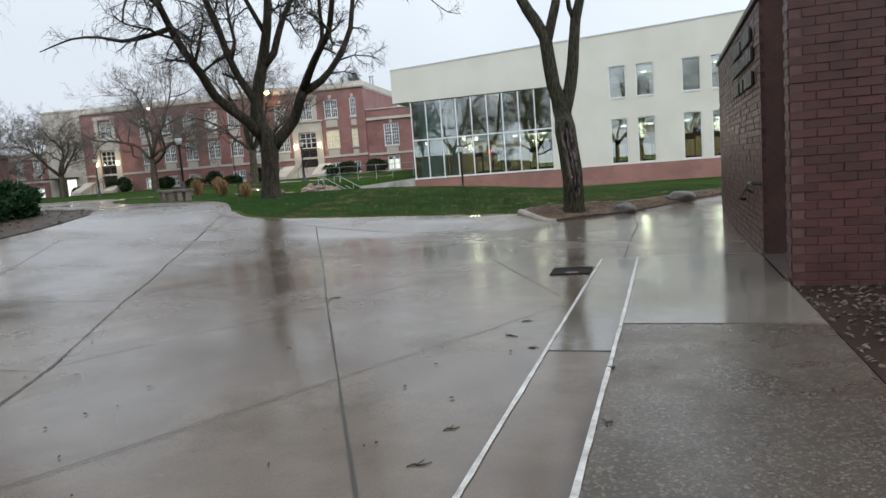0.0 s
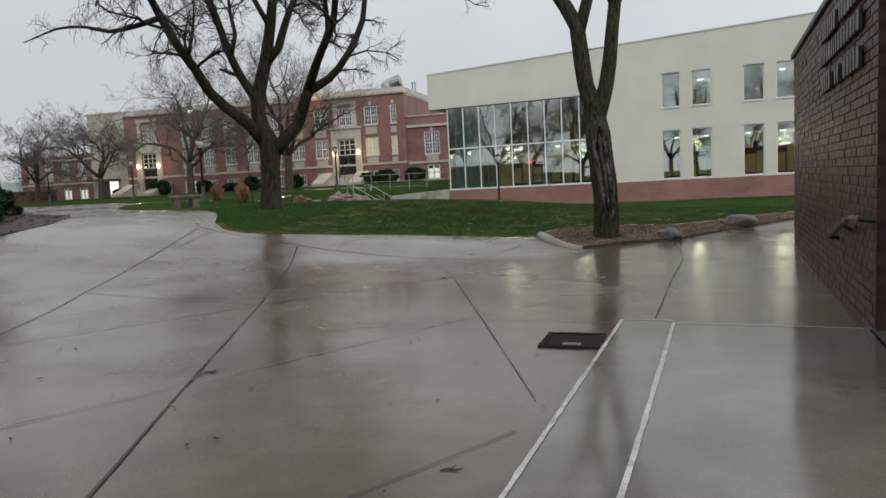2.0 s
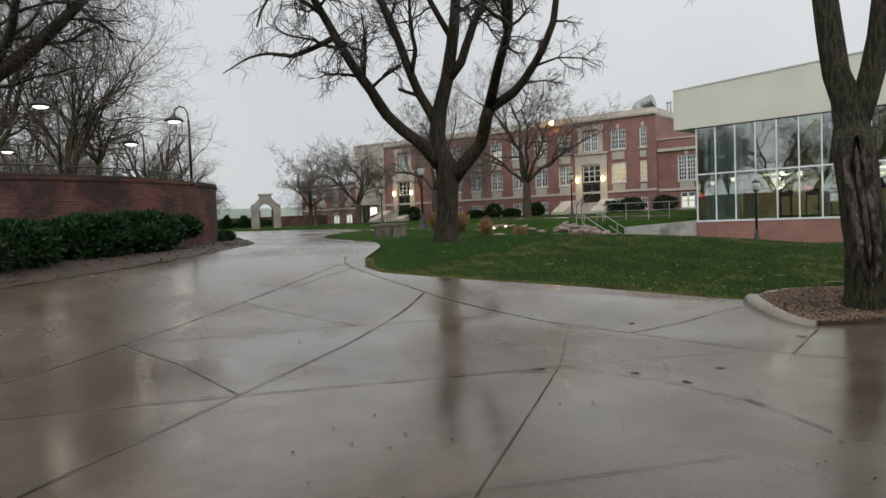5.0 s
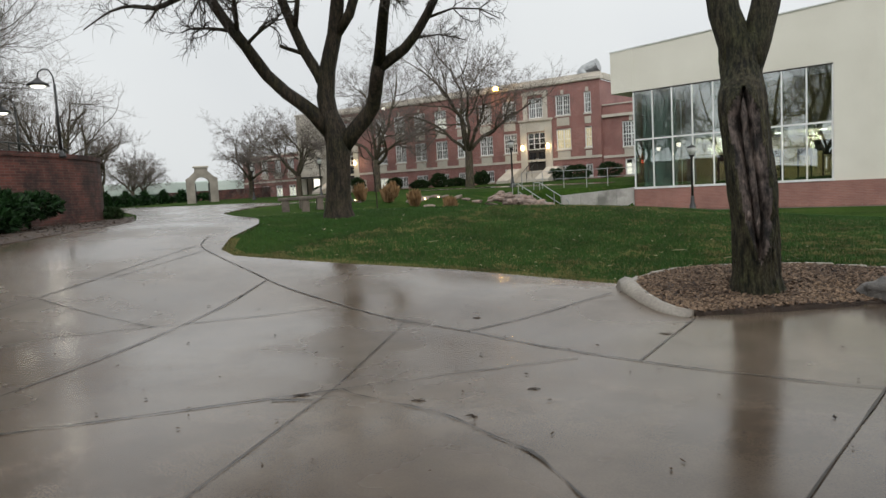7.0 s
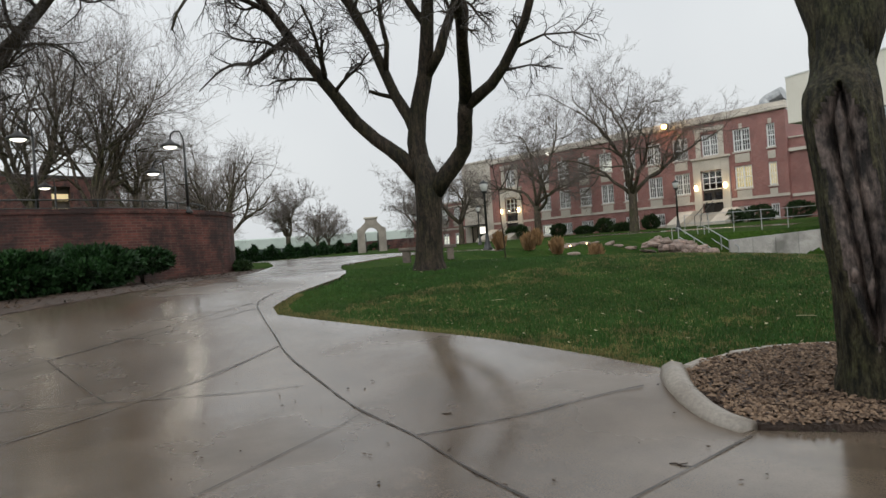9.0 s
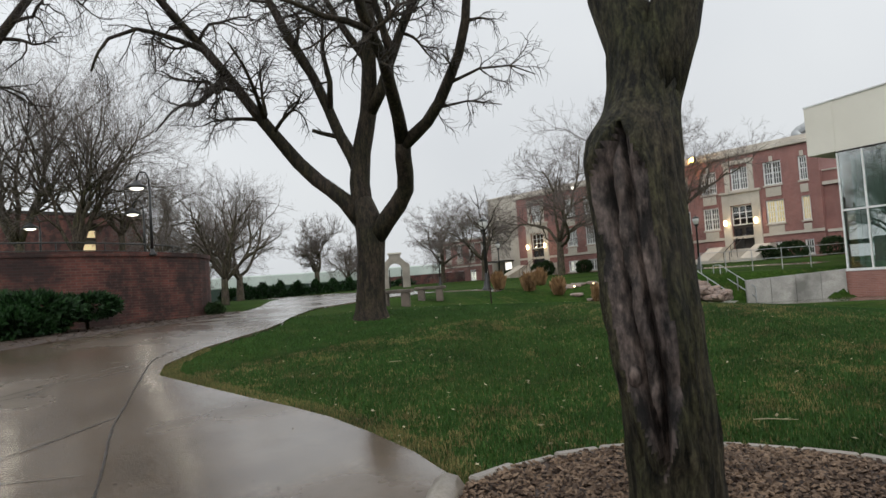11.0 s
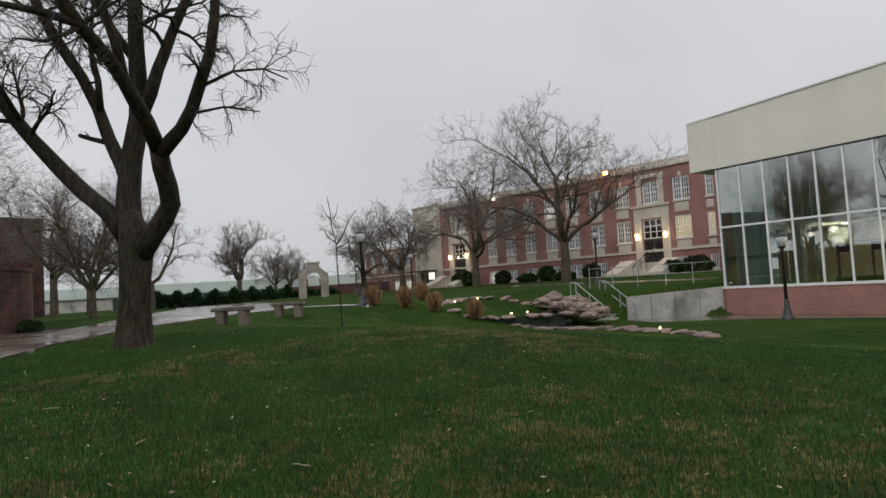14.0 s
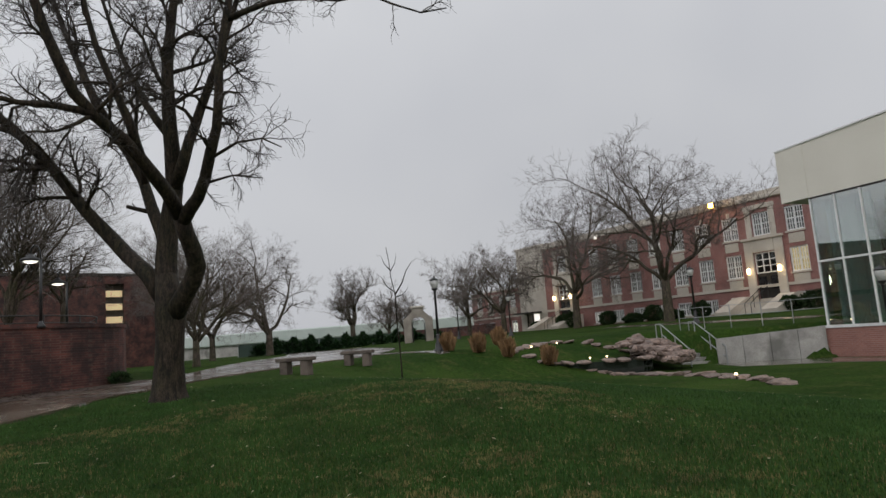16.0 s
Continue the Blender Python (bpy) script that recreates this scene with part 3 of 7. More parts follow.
# long slanting joints, the curved joint that the lawn's edge runs into, and the cross joints
JOINTS = [
    (0.017, [(-8.2, 18.75), (-7.5, 18.05), (-6.3, 17.55), (-5.0, 17.08), (-3.95, 16.7), (-2.6, 16.35), (-1.5, 16.06), (-0.45, 15.85), (0.5, 15.58), (1.42, 15.4), (2.14, 15.32), (3.05, 15.32), (4.7, 15.55)]),
    (0.016, [(1.08, 3.15), (-0.98, 8.25), (-2.26, 11.5), (-4.45, 16.85)]),
    (0.015, [(-2.0, 4.5), (-2.6, 6.0), (-4.13, 9.05), (-5.55, 12.2), (-6.45, 14.7), (-7.6, 18.0)]),
    (0.008, [(1.62, 8.2), (0.7, 10.85), (-0.36, 13.85), (-1.35, 16.02)]),
    (0.008, [(-1.6, 3.0), (-1.04, 3.84), (-0.2, 5.05), (0.52, 6.1), (1.58, 7.65)]),
    (0.008, [(-2.58, 5.98), (-0.98, 8.25), (0.69, 10.85), (1.7, 12.1)]),
    (0.016, [(-4.13, 9.05), (-2.24, 11.5), (-1.3, 12.62), (-0.3, 13.82)]),
    (0.010, [(-0.3, 13.82), (0.24, 14.5), (0.95, 15.3)]),
    (0.013, [(-5.55, 12.2), (-4.62, 13.6), (-3.88, 14.65), (-2.7, 16.2)]),
    (0.013, [(-7.4, 9.5), (-6.4, 9.35), (-4.13, 9.05)]),
    (0.012, [(-5.55, 12.2), (-3.94, 12.0), (-2.26, 11.5)]),
    (0.012, [(-6.4, 14.62), (-3.88, 14.65)]),
    (0.012, [(-3.4, 5.95), (-2.58, 5.83)]),
    (0.011, [(0.76, 10.66), (1.46, 10.58), (2.05, 10.5)]),
    (0.013, [(2.45, 10.75), (2.75, 13.2), (3.05, 15.32), (3.15, 17.9)]),
    (0.014, [(-0.45, 15.85), (0.03, 16.56), (0.48, 17.42)]),
    (0.014, [(1.43, 15.4), (1.42, 17.2)]),
    (0.012, [(-6.6, 15.7), (-7.15, 18.0)]),
    (0.012, [(-7.95, 17.3), (-7.3, 18.15)]),
    (0.012, [(-7.87, 10.86), (-9.1, 13.86)]),
    (0.012, [(-8.3, 19.6), (-10.9, 18.4)]),
    (0.012, [(-10.2, 21.5), (-13.0, 20.9)]),
]
for i, (width, line) in enumerate(JOINTS):
    part("joint", ribbon(line, width, 0.038, 0.5, i, straight=i > 0), JOINT, plaza)
for i, crack in enumerate(([(-0.5, 13.55), (-0.28, 13.84), (-0.13, 13.78), (0.28, 13.74), (0.55, 13.72), (0.82, 13.66), (1.22, 13.48), (1.48, 13.38), (1.78, 13.14), (2.1, 12.85)],
                           [(-0.58, 13.42), (-0.42, 13.5), (-0.28, 13.56), (-0.2, 13.7)], [(-0.98, 8.25), (-1.06, 8.6), (-0.96, 8.72)])):
    part("crack", ribbon(crack, 0.016, 0.039, 0.95, 77 + i), JOINT, plaza, "ragged dark crack")


def step_slabs():
    """The raised walk beside the brick building: a low tread and an upper slab, both edged in white."""
    walkway = tagged(new("raised_walk"), "raised concrete walk with white-painted edges beside brick building", "walkway", kind="structure")
    walkway.matrix_world = NEAR.copy()

    def slab(name, poly, z, mat, label):
        bm = bmesh.new()
        f = bm.faces.new([bm.verts.new((u, v, -0.2)) for u, v in poly])
        top = bmesh.ops.extrude_face_region(bm, geom=[f])
        for g in top["geom"]:
            if isinstance(g, bmesh.types.BMVert):
                g.co.z = z
        bmesh.ops.recalc_face_normals(bm, faces=bm.faces)
        edges = [e for e in bm.edges if all(abs(v.co.z - z) < 1e-4 for v in e.verts)]
        bmesh.ops.bevel(bm, geom=edges, offset=0.012, segments=2, affect="EDGES")
        part(name, bm, mat, walkway, label)

    slab("tread", [(-1.985, -16), (-1.3, -16), (-1.3, -2.09), (-1.985, -2.09)], 0.055, PLAZA, "wet brown concrete tread")
    slab("tread", [(-1.985, -2.078), (-1.3, -2.078), (-1.3, 1.9), (0.4, 1.9), (0.4, 2.35), (-1.2, 2.5), (-1.985, 2.5)], 0.057, SLAB, "smooth wet concrete tread")
    slab("upper_slab", [(-1.48, -16), (-0.02, -16), (-0.02, -1.606), (-1.48, -1.606)], 0.14, AGGREGATE, "worn brown exposed-aggregate slab")
    slab("upper_slab", [(-1.48, -1.594), (-0.02, -1.594), (-0.02, 0.25), (0.9, 0.25), (0.9, 1.95), (0.2, 2.02), (-1.48, 2.02)], 0.142, SLAB, "smooth wet grey slab")
    for pts, z in (([(-1.965, -15), (-1.965, -4), (-1.965, 0), (-1.96, 2.47)], 0.06), ([(-1.46, -15), (-1.46, -5), (-1.455, -1), (-1.465, 1.98)], 0.145),
                   ([(-1.98, 2.47), (-1.5, 2.475)], 0.06), ([(-1.45, 1.99), (-0.6, 1.99), (0.1, 1.985)], 0.145)):
        part("painted_edge", ribbon(pts, 0.029 if len(pts) == 4 else 0.015, 0.002, 0.2, len(pts) + 5, z), WHITE_PAINT, walkway, "worn white edge paint")


step_slabs()


def drain():
    d = thing("drain_grate", "dark rusty rectangular drain set in wet concrete", "drain", (1.735, 9.79, gz(1.735, 9.79) + 0.022), -5)
    bm = bmesh.new()
    for a in (-0.25, 0.21):
        box(bm, a, a + 0.04, -0.26, 0.26, 0.004, 0.024)
    for a in (-0.26, 0.22):
        box(bm, -0.21, 0.21, a, a + 0.04, 0.004, 0.024)
    part("frame", bm, GRATE, d)
    part("plate", boxed(-0.21, 0.21, -0.22, 0.22, 0.0, 0.016), GRATE, d)
    for i in range(7):
        o = part("slot", boxed(-0.06 + i * 0.022, -0.048 + i * 0.022, -0.17, -0.09, 0.016, 0.02), KERB, d, "pale worn slot")


drain()

# mulch bed round the near tree
MULCH_POLY = flat([(0.58, 17.75), (0.5, 18.3), (0.55, 18.8), (0.85, 19.35), (1.4, 19.75), (2.1, 19.9), (2.8, 19.85), (3.6, 20.2), (4.5, 21.0), (5.6, 22.0), (7.0, 23.2), (8.6, 24.5)], 0.3) + \
    flat([(8.5, 23.42), (7.2, 22.37), (5.95, 21.3), (4.5, 20.02), (3.4, 18.97), (2.85, 18.4), (2.3, 17.94), (1.8, 17.57), (1.4, 17.36)], 0.3)


def mulch_bed(poly, name, lift, label, hill=0.0, cx=0, cy=0):
    bm = draped(poly, lift, 0.25)
    r = random.Random(5)
    for v in bm.verts:
        v.co.z += r.uniform(0, 0.02) + hill * math.exp(-((v.co.x - cx) ** 2 + (v.co.y - cy) ** 2) / 0.8)
    return tagged(part(name, bm, MULCH), label, "mulch bed", kind="structure")


def chips(name, poly, count, lift, material, label, seed, size=(0.02, 0.055), height=None, hill=0.0, cx=0, cy=0):
    """Bark chips strewn over a bed."""
    r = random.Random(seed)
    xs, ys = [p[0] for p in poly], [p[1] for p in poly]
    vs, fs = [], []
    while len(fs) < count * 2:
        x, y = r.uniform(min(xs), max(xs)), r.uniform(min(ys), max(ys))
        if not inside(poly, x, y):
            continue
        z = (gz(x, y) if height is None else height) + lift + r.uniform(0, 0.02) + hill * math.exp(-((x - cx) ** 2 + (y - cy) ** 2) / 0.8)
        l, w, h = r.uniform(*size), r.uniform(0.006, 0.02), r.uniform(0.003, 0.012)
        m = Matrix.Translation((x, y, z)) @ Euler((r.uniform(-0.5, 0.5), r.uniform(-0.5, 0.5), r.uniform(0, 6.3))).to_matrix().to_4x4()
        b = len(vs)
        vs += [tuple(m @ Vector(c)) for c in ((-l / 2, -w, 0), (l / 2, -w * 0.6, 0), (l / 2, w, 0), (-l / 2, w * 0.7, 0), (0, 0, h + 0.006))]
        fs += [(b, b + 1, b + 4), (b + 1, b + 2, b + 4), (b + 2, b + 3, b + 4), (b + 3, b, b + 4)]
    me = bpy.data.meshes.new(name)
    me.from_pydata(vs, [], fs)
    me.materials.append(material)
    return tagged(new(name, me), label, "mulch", kind="stuff")


mulch_bed(MULCH_POLY, "mulch_bed", 0.04, "brown wood-chip mulch bed round tree", 0.06, 1.79, 18.42)
chips("wood_chips", MULCH_POLY, 36000, 0.055, CHIP, "wet brown wood chips on mulch bed", 3, hill=0.06, cx=1.79, cy=18.42)


def kerb_stones():
    """Bevelled concrete kerb at the bed's corner, and the brick edging towards the lawn."""
    k = thing("bed_kerb", "sloping wet concrete kerb at mulch bed corner", "kerb", kind="structure")
    path = smooth_path([(0.5, 17.82, 0), (0.72, 17.55, 0), (1.0, 17.38, 0), (1.35, 17.3, 0)], 0.12)
    t = Tubes()
    t.add([(p.x, p.y, gz(p.x, p.y) + 0.05 - 0.07 * i / len(path)) for i, p in enumerate(path)], [0.11] * len(path), 8)
    t.part("kerb", KERB, k)
    edging = thing("bed_edging", "half-buried grey stone edging between mulch and lawn", "edging", kind="structure")
    line = smooth_path([(0.5, 18.0, 0), (0.5, 18.8, 0), (0.85, 19.4, 0), (1.4, 19.8, 0), (2.1, 19.95, 0), (2.8, 19.9, 0), (3.6, 20.25, 0), (4.5, 21.05, 0), (5.6, 22.05, 0), (7.0, 23.25, 0)], 0.3)
    r = random.Random(2)
    for a, b in zip(line, line[1:]):
        m = (a + b) / 2
        d = b - a
        o = part("edging_stone", boxed(-d.length / 2 + 0.006, d.length / 2 - 0.006, -0.05, 0.05, -0.1, 0.07 + r.uniform(-0.01, 0.012), bevel=0.015), KERB, edging)
        o.matrix_local = Matrix.Translation((m.x, m.y, gz(m.x, m.y))) @ Matrix.Rotation(math.atan2(d.y, d.x) + r.uniform(-0.04, 0.04), 4, "Z")


kerb_stones()


def boulder(x, y, sx, sy, sz, seed, label, material=ROCK, z=None, sink=0.12):
    bm = bmesh.new()
    bmesh.ops.create_icosphere(bm, subdivisions=3, radius=1)
    for v in bm.verts:
        n = noise.fractal(v.co * 1.3 + Vector((seed * 7.3, 0, 0)), 0.9, 2.0, 4)
        v.co *= 1 + 0.28 * n
        v.co = Vector((v.co.x * sx, v.co.y * sy, v.co.z * sz))
    o = part("boulder", bm, material, smooth=True)
    o.location = (x, y, (gz(x, y) if z is None else z) + sz * (1 - 2 * sink))
    return tagged(o, label, "rock")


boulder(3.02, 18.72, 0.27, 0.2, 0.15, 1, "rounded dark wet boulder on mulch bed")
boulder(4.62, 20.32, 0.36, 0.24, 0.17, 2, "flat-topped brown boulder on mulch bed")


# ---- trees ----
class Tree:
    """Bare tree: limbs by hand or grown, then boughs and twigs."""

    def __init__(self, seed, twig_sides=3, fine=0.004):
        self.r = random.Random(seed)
        self.limbs, self.boughs, self.twigs = Tubes(), Tubes(), Tubes()
        self.sides, self.fine = twig_sides, fine

    def curve(self, p, d, length, segs, wander, lift):
        pts = [Vector(p)]
        d = Vector(d).normalized()
        for _ in range(segs):
            d = (d + Vector([self.r.uniform(-1, 1) for _ in range(3)]) * wander + Vector((0, 0, lift))).normalized()
            pts.append(pts[-1] + d * (length / segs))
        return pts

    def aside(self, d, angle):
        d = Vector(d).normalized()
        a = d.cross(Vector([self.r.uniform(-1, 1) for _ in range(3)])).normalized()
        return (d * math.cos(angle) + a * math.sin(angle)).normalized()

    def grow(self, p, d, length, radius, level, kids, lift, wander=0.18, spread=(0.5, 1.0), droop=0.0, start=0.3):
        segs = 7 if level > 1 else 5
        pts = self.curve(p, d, length, segs, wander, lift if level > 0 else lift - droop)
        radii = [radius * (1 - 0.72 * i / segs) for i in range(segs + 1)]
        store = self.limbs if radius > 0.045 else self.boughs if radius > 0.016 else self.twigs
        store.add(pts, radii, 9 if store is self.limbs else 5 if store is self.boughs else self.sides, cap=store is not self.twigs)
        if level == 0:
            return
        for i in range(kids[level]):
            f = start + (1 - start) * (i + self.r.random()) / kids[level]
            k = min(segs - 1, int(f * segs))
            q = pts[k].lerp(pts[k + 1], f * segs - k)
            r2 = radii[k] * self.r.uniform(0.45, 0.7)
            self.grow(q, self.aside(pts[k + 1] - pts[k], self.r.uniform(*spread)), length * self.r.uniform(0.4, 0.62), max(r2, self.fine), level - 1, kids, lift, wander, spread, droop, 0.2)

    def along(self, pts, r0, r1, kids, level, length, lift=0.03, n=10, droop=0.0, start=0.3, wander=0.42):
        path = smooth_path(pts, 0.35)
        m = len(path) - 1
        radii = [r0 + (r1 - r0) * (i / m) ** 0.8 for i in range(m + 1)]
        self.limbs.add(path, radii, n, lump=0.05, rng=self.r)
        total = kids[level]
        for i in range(total):
            f = start + (1 - start) * (i + self.r.random()) / total
            k = min(m - 1, int(f * m))
            self.grow(path[k], self.aside(path[k + 1] - path[k], self.r.uniform(0.5, 1.2)), length * self.r.uniform(0.6, 1.1),
                      max(0.012, min(0.05, radii[k] * 0.45)), level - 1, kids, lift, wander, (0.5, 1.1), droop)
        return path, radii

    def finish(self, name, label, group="", bark=None, twig=None):
        t = thing(name, label, "tree", group=group)
        self.limbs.part("trunk", bark or BARK, t)
        if self.boughs.v:
            tagged(self.boughs.part("bough", bark or BARK, t), kind="stuff")
        if self.twigs.v:
            self.twigs.part("crown", twig or TWIG, t, "fine bare twigs", smooth=False)
        return t


def lawn_tree():
    """The large spreading tree in the lawn."""
    T = Tree(11, 3, 0.006)
    kids = {1: 11, 2: 10, 3: 16, 4: 5}
    few = {1: 8, 2: 7, 3: 9}
    bx, by, bz = -8.2, 22.55, gz(-8.2, 22.55)
    T.limbs.add([(bx, by, bz - 0.15), (bx, by, bz + 0.02), (bx, by, bz + 0.2), (bx + 0.02, by + 0.02, bz + 0.7), (bx + 0.06, by + 0.04, bz + 1.3), (bx + 0.08, by + 0.06, bz + 1.7), (bx + 0.02, by + 0.05, bz + 2.1), (bx - 0.12, by + 0.02, bz + 2.5)],
                [0.48, 0.39, 0.33, 0.29, 0.285, 0.305, 0.27, 0.22], 20, lump=0.03, rng=T.r)
    # tall middle stem
    T.along([(-8.16, 22.58, 2.7), (-8.32, 22.57, 3.3), (-8.42, 22.6, 3.85), (-8.36, 22.65, 4.5), (-8.15, 22.75, 5.3), (-7.9, 22.68, 6.1), (-7.7, 22.6, 6.9), (-7.6, 22.6, 8.0), (-7.7, 22.8, 9.6), (-7.9, 23.0, 11.5)], 0.25, 0.035, kids, 3, 1.8, 0.05, start=0.45)
    # left limb and the arching bough on it
    T.along([(-8.3, 22.5, 3.0), (-8.6, 22.28, 3.5), (-9.1, 21.95, 3.98), (-9.4, 21.68, 4.4), (-9.5, 21.2, 5.0), (-9.75, 20.8, 5.65), (-9.85, 20.3, 6.35), (-9.8, 19.75, 6.9), (-9.7, 19.1, 7.5), (-9.7, 18.4, 8.4), (-9.8, 17.8, 9.6)], 0.19, 0.045, kids, 3, 1.7, -0.02, droop=0.12)
    T.along([(-9.82, 19.9, 6.75), (-9.7, 19.36, 6.84), (-9.6, 18.85, 6.88), (-9.55, 18.5, 6.88), (-9.6, 18.0, 6.62), (-9.6, 17.8, 6.3), (-9.6, 17.68, 5.95)], 0.065, 0.02, few, 2, 0.9, -0.05, droop=0.15)
    T.along([(-9.6, 21.05, 5.3), (-9.2, 20.7, 5.75), (-8.8, 20.3, 6.2), (-8.5, 19.9, 6.5)], 0.06, 0.02, kids, 2, 1.0, 0.0, droop=0.1)
    # long level bough to the west
    T.along([(-9.84, 20.35, 6.3), (-10.64, 20.23, 6.12), (-11.45, 20.21, 6.07), (-12.16, 20.18, 6.26), (-13.06, 20.12, 6.3), (-14.13, 19.97, 6.0)], 0.085, 0.015, few, 2, 1.1, 0.0, droop=0.1, start=0.25)
    # second stem
    T.along([(-8.42, 22.6, 4.05), (-8.56, 22.55, 4.4), (-8.85, 22.4, 5.0), (-9.07, 22.27, 5.65), (-9.1, 22.0, 6.25), (-9.1, 21.65, 6.8), (-9.2, 21.4, 7.3), (-9.4, 21.2, 7.9), (-9.8, 20.8, 9.2), (-10.1, 20.4, 10.6)], 0.15, 0.03, kids, 3, 1.7, 0.02, droop=0.08)
    T.along([(-9.0, 22.3, 5.5), (-8.75, 22.2, 6.1), (-8.8, 22.1, 6.7), (-8.9, 22.2, 7.8)], 0.075, 0.025, few, 3, 1.2)
    T.along([(-8.8, 22.42, 4.9), (-9.05, 22.1, 5.02), (-9.2, 21.95, 5.1)], 0.055, 0.04, {1: 1, 2: 1}, 1, 0.3)
    # right limb with its elbow, forking in two
    T.along([(-8.02, 22.65, 2.62), (-7.78, 22.79, 2.95), (-7.5, 22.93, 3.25), (-7.28, 22.98, 3.52), (-7.1, 22.88, 3.82), (-6.9, 22.72, 4.12), (-6.72, 22.62, 4.4)], 0.21, 0.155, {2: 0}, 2, 0.5, n=12)
    T.along([(-6.76, 22.64, 4.32), (-6.4, 22.72, 4.5), (-6.15, 22.82, 4.66), (-5.85, 22.89, 4.95), (-5.53, 22.93, 5.35), (-5.3, 23.0, 5.75), (-5.05, 23.0, 6.25), (-4.95, 23.0, 6.8), (-4.8, 23.15, 7.8), (-4.4, 23.4, 9.2)], 0.14, 0.035, few, 3, 0.62, -0.03, droop=0.16)
    T.along([(-6.76, 22.64, 4.35), (-6.42, 22.34, 4.77), (-6.13, 22.06, 5.04), (-5.86, 21.8, 5.28), (-5.55, 21.5, 5.5), (-5.15, 21.05, 5.72), (-4.95, 20.75, 6.0), (-4.75, 20.5, 6.5), (-4.55, 20.2, 7.3), (-4.35, 19.8, 8.8)], 0.145, 0.04, few, 3, 1.2, 0.02, droop=0.06)
    T.along([(-5.1, 21.0, 5.75), (-4.95, 20.5, 5.76), (-4.85, 20.0, 5.72), (-4.8, 19.5, 5.8), (-4.9, 18.9, 5.9)], 0.07, 0.02, few, 2, 0.9, 0.0, droop=0.1)
    T.along([(-5.88, 21.83, 5.25), (-5.55, 21.62, 5.75), (-5.45, 21.35, 6.4), (-5.35, 21.1, 7.0), (-5.2, 20.8, 8.2)], 0.09, 0.03, few, 3, 1.2)
    # bough reaching out over the lawn
    T.along([(-4.84, 23.12, 7.6), (-4.4, 23.8, 7.85), (-3.9, 24.4, 7.8), (-3.46, 24.7, 7.61), (-2.82, 24.95, 7.44), (-2.55, 25.25, 7.2), (-2.24, 25.58, 6.97), (-1.85, 25.82, 6.91)], 0.06, 0.01, few, 2, 0.6, 0.0, droop=0.1, start=0.4)
    # stems rising behind
    T.along([(-8.1, 22.75, 5.3), (-7.72, 22.85, 5.72), (-7.62, 22.96, 6.15), (-7.54, 23.08, 6.5), (-7.42, 23.2, 6.9), (-7.15, 23.4, 7.5), (-6.8, 23.7, 8.6), (-6.5, 24.2, 10.2)], 0.14, 0.03, kids, 3, 1.6, 0.03)
    T.along([(-7.85, 22.65, 6.3), (-8.1, 22.2, 7.1), (-8.5, 21.8, 8.3), (-8.7, 21.4, 9.8)], 0.09, 0.03, few, 3, 1.6)
    T.along([(-5.6, 22.92, 5.25), (-5.1, 23.3, 5.45), (-4.6, 23.6, 5.4), (-4.2, 23.8, 5.15)], 0.035, 0.01, kids, 2, 0.7, 0.0, droop=0.15)
    T.along([(-5.95, 22.88, 4.88), (-5.5, 23.3, 4.95), (-5.0, 23.7, 4.8)], 0.03, 0.01, kids, 2, 0.6, 0.0, droop=0.15)
    T.finish("lawn_tree", "large bare spreading tree with dark forked trunk on lawn")


lawn_tree()


